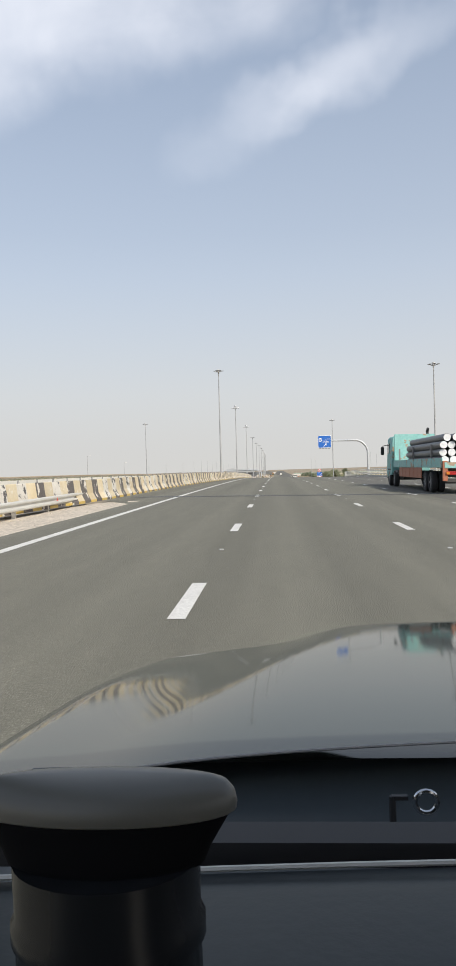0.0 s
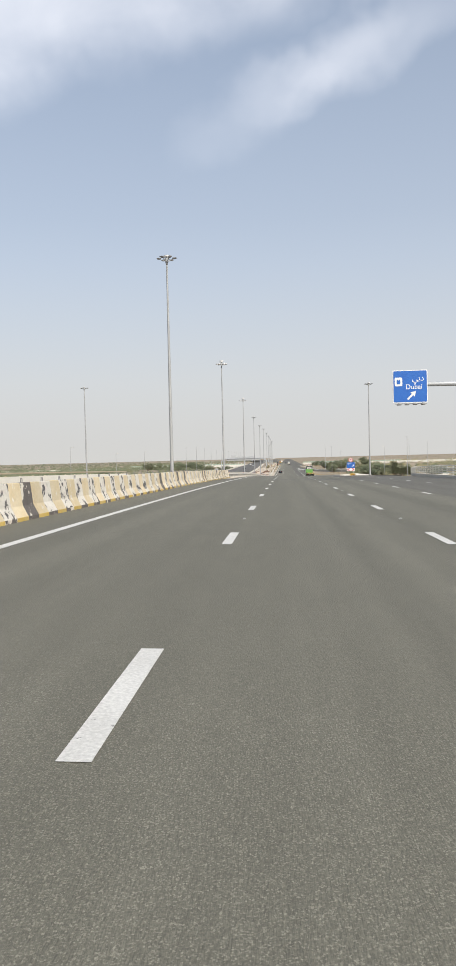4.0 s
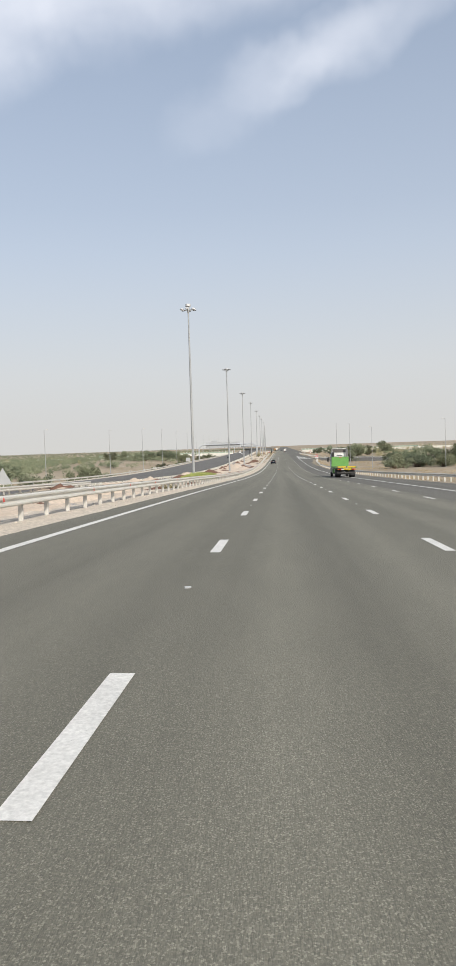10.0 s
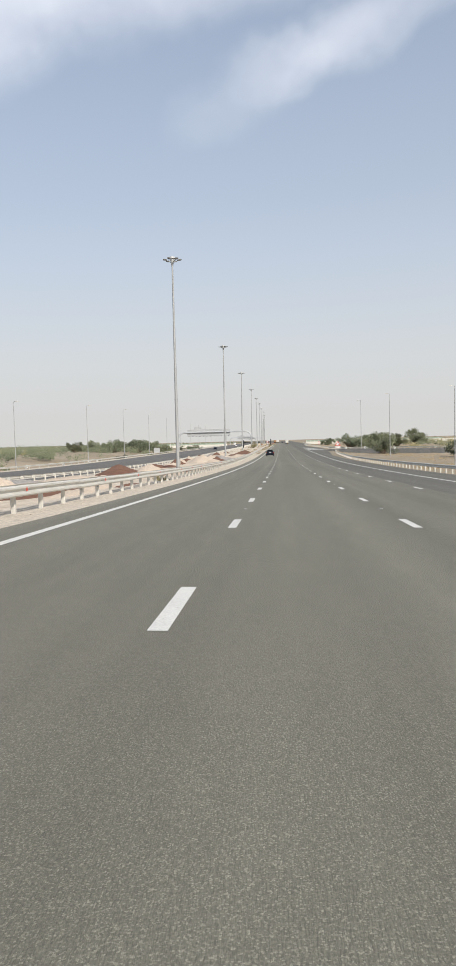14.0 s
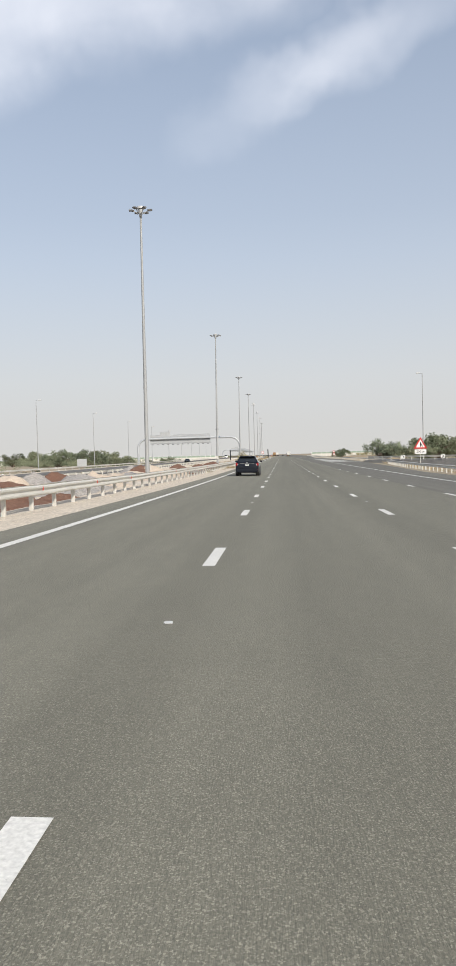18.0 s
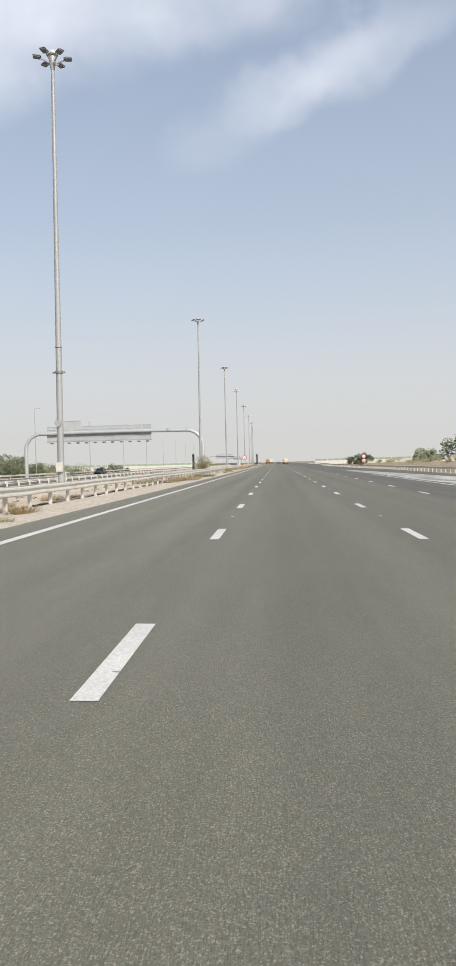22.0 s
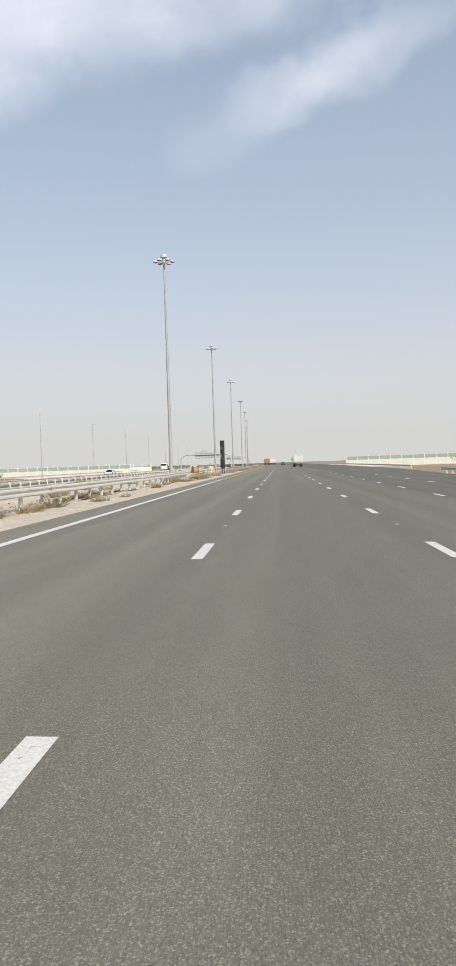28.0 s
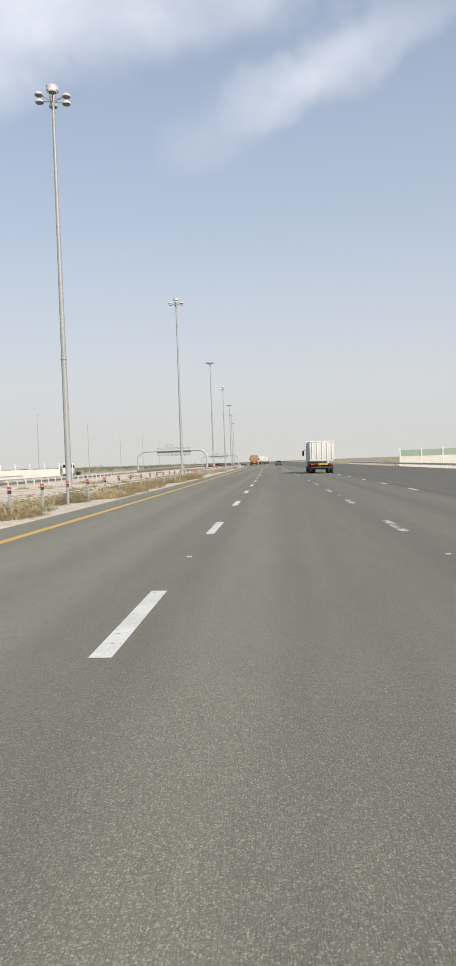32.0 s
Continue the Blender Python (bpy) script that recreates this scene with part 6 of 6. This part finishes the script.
def truck_base(name, label, length, paint, cab_len=2.2, cab_h=3.0, axles=(1.3, 2.6), front=(1.2,), width=2.5, bumper=FRAME):
    """Chassis, wheels and cab of a lorry, its tail at y = 0, facing along y."""
    ob = thing(name, (0, 0, 0), label, "truck")
    for sx in (-0.42, 0.42):
        part("chassis_rail", Solid().box((sx, length / 2 - 0.4, 0.86), (0.10, length - 1.0, 0.26)), FRAME, ob)
    for a in axles:
        for sx in (-1, 1):
            wheel(ob, sx * (width / 2 - 0.16), a, 0.50, 0.30, sx, STEEL_DARK)
            wheel(ob, sx * (width / 2 - 0.50), a, 0.50, 0.28, sx, STEEL_DARK)
        part("axle", Solid().tube([(-width / 2 + 0.2, a, 0.5), (width / 2 - 0.2, a, 0.5)], 0.09, 8), FRAME, ob)
    for a in front:
        for sx in (-1, 1):
            wheel(ob, sx * (width / 2 - 0.17), length - a, 0.50, 0.30, sx, STEEL_DARK)
        part("axle", Solid().tube([(-width / 2 + 0.2, length - a, 0.5), (width / 2 - 0.2, length - a, 0.5)], 0.09, 8), FRAME, ob)
    c0, c1, hw = length - cab_len, length, width / 2 - 0.02
    secs = []
    for y, k, zb, zt in ((c0, 0.96, 0.95, cab_h - 0.05), (c0 + 0.08, 1.0, 0.75, cab_h), (c1 - 0.55, 1.0, 0.55, cab_h), (c1 - 0.12, 0.98, 0.5, cab_h * 0.66), (c1, 0.93, 0.55, cab_h * 0.5)):
        w = hw * k
        secs.append([(x, y, z) for x, z in ((-w, zb), (w, zb), (w, zt * 0.6), (w * 0.96, zt - 0.12), (w * 0.86, zt), (-w * 0.86, zt), (-w * 0.96, zt - 0.12), (-w, zt * 0.6))])
    cab = part("cab", loft(Solid(), secs), paint, ob)
    part("windscreen", face_plate((hw * 0.9, c1 - 0.13, cab_h * 0.67), (-hw * 0.9, c1 - 0.13, cab_h * 0.67), (-hw * 0.84, c1 - 0.52, cab_h - 0.16), (hw * 0.84, c1 - 0.52, cab_h - 0.16), 0, 1, 0, 1, 0.03), GLASS, ob)
    for sx in (-1, 1):
        part("side_window", Solid().box((sx * hw * 0.992, c1 - 0.95, cab_h * 0.76), (0.05, 0.85, cab_h * 0.2), bevel=0.02), GLASS, ob)
        arm = part("mirror_arm", Solid().tube([(sx * hw, c1 - 0.35, cab_h * 0.84), (sx * (hw + 0.28), c1 - 0.2, cab_h * 0.82)], 0.025, 6), FRAME, ob)
        part("mirror", Solid().box((sx * (hw + 0.28), c1 - 0.2, cab_h * 0.72), (0.22, 0.12, 0.55), bevel=0.04), BLACK, arm)
        part("mud_guard", Solid().box((sx * (width / 2 - 0.17), length - front[0], 1.08), (0.34, 1.2, 0.08), bevel=0.03), FRAME, ob)
    part("fuel_tank", Solid().box((-width / 2 + 0.35, length - cab_len - 0.9, 0.75), (0.55, 1.0, 0.55), bevel=0.12), STEEL_DARK, ob)
    part("rear_bumper", Solid().box((0, 0.12, 0.62), (width * 0.94, 0.12, 0.16), bevel=0.02), bumper, ob)
    return ob


def tail_panel(ob, width, z, mat_strip=BEACON):
    """Tail lamps, plates and the striped strip at the back of a lorry."""
    for sx in (-1, 1):
        lampbox = part("tail_lamp", Solid().box((sx * width * 0.36, -0.03, z), (0.46, 0.08, 0.16), bevel=0.02), TAIL, ob)
        part("indicator", Solid().box((sx * width * 0.42, -0.078, z), (0.14, 0.02, 0.12)), AMBER, lampbox)
    st = part("marker_strip", Solid().box((0.1, -0.03, z + 0.02), (width * 0.40, 0.05, 0.18), bevel=0.01), mat_strip, ob, "yellow plate with black bars")
    for k in range(5):
        part("bar", Solid().box((0.1 - width * 0.16 + k * width * 0.08, -0.058, z + 0.02), (0.10, 0.008, 0.10)), BLACK, st)


# lorry with a load of pipes
W = 2.5
ob = truck_base("pipe_lorry", "worn turquoise flatbed lorry loaded with dark grey plastic pipes", 17.3, TEAL, 2.3, 3.2, axles=(2.9, 4.25), front=(1.3, 3.3))
pipe_lorry = ob
part("deck", Solid().box((0, 6.9, 1.28), (W, 13.8, 0.16), bevel=0.02), TEAL, ob)
part("headboard", Solid().box((0, 13.75, 2.3), (W, 0.10, 1.95), bevel=0.03), TEAL, ob, "rust-stained turquoise headboard")
for k in range(6):
    for sx in (-1, 1):
        part("side_panel", Solid().box((sx * (W / 2 + 0.02), 1.2 + k * 2.3, 1.42), (0.05, 2.2, 0.42), bevel=0.02), TEAL, ob)
        part("under_guard", Solid().box((sx * (W / 2 - 0.03), 5.6 + k * 1.15, 0.93), (0.05, 1.1, 0.54), bevel=0.02), ORANGE, ob)
for y in (2.6, 7.4, 11.8):
    for sx in (-1, 1):
        part("stake", Solid().box((sx * (W / 2 - 0.02), y, 1.8), (0.08, 0.10, 1.0)), STEEL_DARK, ob)
tail_panel(ob, W, 0.95)
for sx in (-1, 1):
    part("corner_post", Solid().box((sx * (W / 2 - 0.1), 0.06, 1.05), (0.22, 0.14, 0.9), bevel=0.02), ORANGE, ob)
part("striped_plate", Solid().box((0, 0.0, 1.3), (W * 0.95, 0.06, 0.26), bevel=0.01), TEAL, ob)
seat_on_road(ob, 9.55, 33.6)
load = thing("pipe_load", (0, 0, 0), "dark grey plastic pipes with pale ends stacked on a lorry", "pipes")
for row in range(4):
    for k in range(6 - (row == 3)):
        x = -1.0 + k * 0.385 + (0.19 if row == 3 else 0)
        z = 1.55 + row * 0.345
        j = random.uniform(-0.25, 0.25)
        p = part("pipe", Solid().tube([(x, 0.9 + j, z), (x, 9.6 + j, z)], 0.18, 14, caps=False), PIPEGREY, load)
        part("pipe_end", Solid().tube([(x, 0.88 + j, z), (x, 0.94 + j, z)], 0.172, 14), PIPEEND, p)
part("strap", Solid().box((0, 4.6, 2.775), (1.7, 0.06, 0.012)), ORANGE, load)
part("exhaust_stack", Solid().tube([(0.9, 14.2, 1.4), (0.9, 14.2, 3.45), (0.9, 14.0, 3.62)], 0.09, 10), BLACK, pipe_lorry)
load.matrix_basis = pipe_lorry.matrix_basis.copy()

# green flatbed lorry
ob = truck_base("flatbed_lorry", "flatbed lorry with white cab, bright green headboard and empty dark deck", 13.2, WHITECAB, 2.3, 3.35, axles=(2.2, 3.5), front=(1.4,), bumper=FRAME)
part("deck", Solid().box((0, 5.1, 1.36), (W, 10.2, 0.14), bevel=0.02), DECK, ob)
for sx in (-1, 1):
    part("deck_side", Solid().box((sx * (W / 2 + 0.015), 5.1, 1.34), (0.06, 10.2, 0.24), bevel=0.015), GREEN, ob)
    part("tool_box", Solid().box((sx * (W / 2 - 0.25), 7.2, 0.86), (0.5, 1.3, 0.62), bevel=0.04), GREEN, ob)
    part("ladder_rack", Solid().box((sx * (W / 2 - 0.1), 5.4, 0.95), (0.06, 1.3, 0.5), bevel=0.02), GREEN, ob)
    part("mud_flap", Solid().box((sx * (W / 2 - 0.35), 1.45, 0.62), (0.62, 0.03, 0.6)), BLACK, ob)
    part("hook_rail", Solid().box((sx * (W / 2 + 0.05), 5.0, 1.24), (0.03, 9.6, 0.04)), STEEL_DARK, ob)
hb = part("headboard", Solid().box((0, 10.25, 2.12), (W * 0.96, 0.10, 1.36), bevel=0.03), GREEN, ob, "bright green steel headboard")
part("number_bar", Solid().box((0.05, 10.19, 2.72), (0.34, 0.01, 0.12)), ORANGE, hb)
for k in range(5):
    part("rib", Solid().box((-1.0 + k * 0.5, 10.19, 2.10), (0.05, 0.03, 1.2)), GREEN, hb)
part("roof_fairing", loft(Solid(), [[(-1.12, y, z0), (1.12, y, z0), (1.05, y, z1), (-1.05, y, z1)] for y, z0, z1 in ((11.0, 3.36, 3.95), (11.15, 3.36, 4.0), (12.3, 3.36, 3.62), (12.6, 3.3, 3.36))]), WHITECAB, ob)
# a dark plate stands for the shade inside the hollow fairing
part("fairing_back", Solid().box((0, 10.97, 3.68), (2.0, 0.03, 0.48), bevel=0.01), DECK, ob, "dark plate painted as the shaded hollow of the roof fairing")
for sx in (-1, 1):
    part("fairing_stay", Solid().box((sx * 1.12, 10.85, 3.3), (0.10, 0.12, 1.3), bevel=0.02), STEEL_DARK, ob)
part("cab_sign", Solid().box((0, 10.87, 3.02), (1.5, 0.02, 0.30)), WHITE, ob)
part("cab_sign_bar", Solid().box((0, 10.855, 3.02), (0.8, 0.012, 0.10)), BLACK, ob)
part("exhaust_stack", Solid().tube([(0.92, 10.55, 1.3), (0.92, 10.55, 3.9), (0.92, 10.40, 4.15)], [0.10, 0.10, 0.09], 12), STEEL_DARK, ob)
part("air_intake", Solid().box((-0.95, 10.62, 3.0), (0.35, 0.35, 0.9), bevel=0.08), BLACK, ob)
tail_panel(ob, W, 1.06)
rb = part("rear_beam", Solid().box((0, 0.0, 1.36), (W, 0.10, 0.22), bevel=0.02), DECK, ob)
for sx in (-1, 1):
    part("yellow_strip", Solid().box((sx * 0.62, -0.058, 1.36), (1.05, 0.012, 0.14)), BEACON, rb)
part("number_plate", Solid().box((-0.55, -0.05, 1.06), (0.46, 0.02, 0.14)), DRUM, ob)
seat_on_road(ob, 9.45, 351.5)


def tipper(label, paint, body):
    ob = truck_base("tipper_lorry", label, 8.6, paint, 2.0, 3.0, axles=(1.5, 2.85), front=(1.3,))
    secs = [[(-1.22, y, z0), (1.22, y, z0), (1.25, y, z1), (-1.25, y, z1)] for y, z0, z1 in ((0.0, 1.35, 3.25), (0.05, 1.25, 3.3), (6.2, 1.25, 3.3), (6.35, 1.35, 3.45))]
    b = part("dump_body", loft(Solid(), secs), body, ob)
    for k in range(5):
        part("tail_rib", Solid().box((-1.0 + k * 0.5, -0.03, 2.35), (0.10, 0.08, 1.7), bevel=0.02), body, b)
        for sx in (-1, 1):
            part("side_rib", Solid().box((sx * 1.27, 0.6 + k * 1.3, 2.3), (0.08, 0.12, 1.9), bevel=0.02), body, b)
    part("rim", Solid().box((0, 0.0, 3.28), (2.55, 0.12, 0.12), bevel=0.02), body, b)
    tail_panel(ob, 2.5, 0.95)
    return ob


SANDY = material("sand-brown tipper paint", (0.34, 0.20, 0.10), 0.6, second=(0.40, 0.28, 0.17), scale=1.5, grain=0.1)
y = 1032.0
seat_on_road(tipper("dusty white tipper lorry with ribbed dump body", WHITECAB, WHITECAB), 6.4 + bend(y), y, 0.6)
for y, x, paint, body, text in ((1205.0, -1.9, SANDY, SANDY, "sand-brown tipper lorry far along the road"), (1262.0, 2.0, WHITECAB, WHITECAB, "white lorry far along the road"),
                                (1330.0, 5.6, WHITECAB, WHITECAB, "white lorry far along the road"), (1410.0, 9.3, WHITECAB, SANDY, "pale lorry far along the road")):
    seat_on_road(tipper(text, paint, body), x + bend(y), y, 1.2)
GREYCAR = material("dark grey car paint", (0.06, 0.062, 0.066), 0.3, scale=1, coat=0.6)
WHITECAR = material("white car paint", (0.70, 0.70, 0.69), 0.35, scale=1, coat=0.5)
seat_on_road(car("dark grey saloon car far along the road", GREYCAR, 4.5, 1.8, 1.45, suv=False), 5.5 + bend(1180), 1180, 1.0)


def oncoming(ob, y, lane):
    x = far_road(y) + lane
    ob.matrix_basis = pose(x, y, level(y) - 0.45 + 0.012 * lane, 0, 0, 180)


oncoming(car("white saloon car on the opposite road", WHITECAR, 4.5, 1.8, 1.45, suv=False), 988.0, 4.0)
oncoming(car("black saloon car on the opposite road", NAVY, 4.6, 1.8, 1.45, suv=False), 775.0, 2.0)
oncoming(truck_base("lorry", "white lorry cab with dark windscreen on the opposite road", 8.0, WHITECAB, 2.0, 3.0), 1130.0, -3.0)

# ---- the car that carries the camera, standing where the drive starts ----
HOOD = material("dark grey-green metallic car paint", (0.058, 0.068, 0.062), 0.06, 0.05, second=(0.056, 0.066, 0.060), scale=1.5, coat=0.0, spec=0.16)
DASH = material("soft black dashboard", (0.024, 0.031, 0.032), 0.55, second=(0.021, 0.028, 0.030), scale=3, grain=0.05, grain_scale=90, bump=0.03)
COWL = material("black scuttle plastic", (0.040, 0.050, 0.054), 0.4, second=(0.034, 0.043, 0.047), scale=6, grain=0.08, grain_scale=60)
own = thing("own_car", (1.45, 0.0, road_z(1.45, 0)), "dark grey-green car with glossy bonnet and black dashboard", "car")


def bonnet_half(y):
    return 1.03 - 0.04 * (y - 0.84) - 0.16 * max(0.0, (y - 1.45) / 0.85) ** 2


def bonnet_z(u, y):
    """Height of the bonnet: a raised middle panel with a crease, the sides falling away forwards and outwards."""
    a, d = abs(u), y - 0.84
    z = 1.067 - 0.085 * d - 0.014 * d * d - 0.048 * a ** 2.2
    z -= 0.13 * max(0.0, (y - 2.02) / 0.3) ** 2.0
    z -= 0.13 * max(0.0, (a - 0.88) / 0.12) ** 2
    raised = 1 / (1 + math.exp(-(0.70 - 0.20 * d - a) / 0.045))
    return z + 0.014 * raised - 0.020 * d * (1 - raised)


s, nx, ny = Solid(), 80, 44
gu = [-1 + 2 * i / nx for i in range(nx + 1)]
gy = [0.84 + 1.50 * j / ny for j in range(ny + 1)]
s.add([(u * bonnet_half(y), y - 0.07 * u * u, bonnet_z(u, y)) for y in gy for u in gu], [(j * (nx + 1) + i, j * (nx + 1) + i + 1, (j + 1) * (nx + 1) + i + 1, (j + 1) * (nx + 1) + i) for j in range(ny) for i in range(nx)])
s.smooth = True
part("bonnet", s, HOOD, own, "glossy dark metallic bonnet")
for sx in (-1, 1):
    part("front_wing", loft(Solid(), [[(sx * 0.80, y, 0.30), (sx * 0.945, y, 0.34), (sx * 0.95, y, 0.62), (sx * 0.935, y, zt), (sx * 0.80, y, zt - 0.06)] for y, zt in ((0.72, 0.80), (1.3, 0.77), (1.8, 0.70), (2.2, 0.56))]), HOOD, own)
    part("door", loft(Solid(), [[(sx * 0.84, y, 0.28), (sx * 0.94, y, 0.30), (sx * 0.955, y, 0.62), (sx * 0.93, y, zt), (sx * 0.86, y, zt)] for y, zt in ((-2.6, 0.92), (-1.0, 0.98), (0.70, 0.95))]), HOOD, own)
    for fy in (1.45, -1.55):
        wheel(own, sx * 0.82, fy, 0.36, 0.22, sx)
part("front_bumper", loft(Solid(), [[(-w, y, zb), (w, y, zb), (w, y, zt), (-w, y, zt)] for y, w, zb, zt in ((1.9, 0.90, 0.30, 0.64), (2.28, 0.86, 0.26, 0.62), (2.40, 0.74, 0.34, 0.58))]), HOOD, own)
part("floor_pan", Solid().box((0, -0.5, 0.34), (1.66, 4.2, 0.10)), PLASTIC, own)
s = Solid()
s.add([(x, y + 0.03 * (1 - (x / 0.8) ** 2), z) for y, z in ((0.60, 1.040), (0.66, 1.02), (0.78, 1.03), (0.86, 1.040)) for x in [-0.8 + 0.1 * i for i in range(17)]],
      [(j * 17 + i, j * 17 + i + 1, j * 17 + 18 + i, j * 17 + 17 + i) for j in range(3) for i in range(16)])
s.smooth = True
part("cowl", s, COWL, own, "black plastic scuttle under the windscreen")
part("seal", Solid().tube([(u * bonnet_half(0.84), 0.838 - 0.07 * u * u, bonnet_z(u, 0.84) + 0.001) for u in [-0.9 + 0.05 * i for i in range(37)]], 0.0016, 6), STEEL_DARK, own, "thin bright edge of the bonnet")
wp = part("wiper", Solid().tube([(-0.36, 0.70, 1.032), (-0.05, 0.715, 1.045), (0.30, 0.735, 1.055)], [0.014, 0.012, 0.008], 8), BLACK, own, "black wiper arm")
part("blade", Solid().box((-0.04, 0.725, 1.048), (0.52, 0.02, 0.02), pose(0, 0, 0, 0, -2, 2)), PLASTIC, wp)
jet = part("washer_jet", Solid().tube([(-0.362 + 0.011 * math.cos(a), 0.742, 1.052 + 0.011 * math.sin(a)) for a in [2 * math.pi * k / 16 for k in range(17)]], 0.0028, 8, caps=False), CHROME, own, "chrome ring of the washer jet")
part("jet_post", Solid().tube([(-0.395, 0.742, 1.022), (-0.395, 0.742, 1.058)], 0.0035, 8), PLASTIC, jet)
part("jet_foot", Solid().box((-0.388, 0.742, 1.057), (0.016, 0.006, 0.004)), PLASTIC, jet)
part("glass_channel", Solid().box((0, 0.60, 1.082), (1.5, 0.035, 0.02)), BLACK, own)
s = Solid()
s.add([(x, y, z - 0.02 * (x / 0.75) ** 2) for y, z in ((0.10, 0.97), (0.16, 1.08), (0.30, 1.11), (0.50, 1.106), (0.57, 1.085)) for x in [-0.75 + 0.1 * i for i in range(16)]],
      [(j * 16 + i, j * 16 + i + 1, j * 16 + 17 + i, j * 16 + 16 + i) for j in range(4) for i in range(15)])
s.smooth = True
part("dashboard", s, DASH, own)
part("dash_edge", Solid().tube([(x, 0.553, 1.098 - 0.02 * (x / 0.75) ** 2) for x in [-0.75 + 0.1 * i for i in range(16)]], 0.0022, 6), STEEL, own)
mx, my = -0.575, 0.30


def oval(z, rx, ry, dy=0.0):
    return [(mx + rx * math.cos(2 * math.pi * k / 36), my + dy + ry * math.sin(2 * math.pi * k / 36), z) for k in range(36)]


RUBBER = material("worn brown-black rubber disc", (0.15, 0.145, 0.125), 0.36, second=(0.12, 0.115, 0.10), scale=30, grain=0.06)
mount = part("phone_mount", loft(Solid(), [oval(1.095, 0.040, 0.03), oval(1.196, 0.0385, 0.03), oval(1.199, 0.0405, 0.03), oval(1.206, 0.0405, 0.03), oval(1.209, 0.0385, 0.03), oval(1.231, 0.0390, 0.03)]), material("glossy black plastic", (0.018, 0.019, 0.021), 0.25, scale=5), own, "black round phone mount")
part("mount_neck", loft(Solid(), [oval(1.2300, 0.0415, 0.020), oval(1.2360, 0.0440, 0.020), oval(1.2500, 0.0525, 0.018)]), material("dull black neck", (0.006, 0.006, 0.007), 0.9, scale=5, spec=0.1), mount)
part("mount_disc", loft(Solid(), [oval(1.2490, 0.0515, 0.017), oval(1.2505, 0.0545, 0.019), oval(1.2535, 0.0550, 0.0195), oval(1.2580, 0.0540, 0.0185), oval(1.2615, 0.0510, 0.0150), oval(1.2635, 0.0450, 0.0100), oval(1.2645, 0.0350, 0.0050), oval(1.2648, 0.0200, 0.0015)]), RUBBER, mount)
# roof, pillars and rear of the cabin, which shade the dashboard
part("roof", loft(Solid(), [[(-w, y, z), (w, y, z), (w * 0.92, y, z + 0.05), (-w * 0.92, y, z + 0.05)] for y, w, z in ((0.20, 0.60, 1.60), (0.0, 0.63, 1.64), (-1.2, 0.64, 1.66), (-2.1, 0.60, 1.58))]), HOOD, own)
for sx in (-1, 1):
    part("windscreen_pillar", Solid().tube([(sx * 0.86, 0.78, 1.02), (sx * 0.74, 0.42, 1.40), (sx * 0.62, 0.14, 1.62)], [0.045, 0.04, 0.04], 8), HOOD, own)
    part("middle_pillar", Solid().tube([(sx * 0.88, -0.75, 0.95), (sx * 0.64, -0.75, 1.64)], 0.05, 8), HOOD, own)
    part("rear_pillar", Solid().tube([(sx * 0.88, -2.45, 0.92), (sx * 0.60, -2.0, 1.60)], 0.08, 8), HOOD, own)
part("tailgate", loft(Solid(), [[(-w, y, z), (w, y, z), (w, y + 0.06, z), (-w, y + 0.06, z)] for y, w, z in ((-2.62, 0.86, 0.34), (-2.66, 0.88, 0.70), (-2.55, 0.86, 0.95), (-2.1, 0.60, 1.58))]), HOOD, own)
for sx in (-0.40, 0.40):
    part("seat", loft(Solid(), [[(sx - w, y, z), (sx + w, y, z), (sx + w, y - 0.12, z), (sx - w, y - 0.12, z)] for y, w, z in ((-0.55, 0.24, 0.42), (-0.58, 0.25, 0.7), (-0.72, 0.23, 1.05), (-0.78, 0.14, 1.22))]), PLASTIC, own)
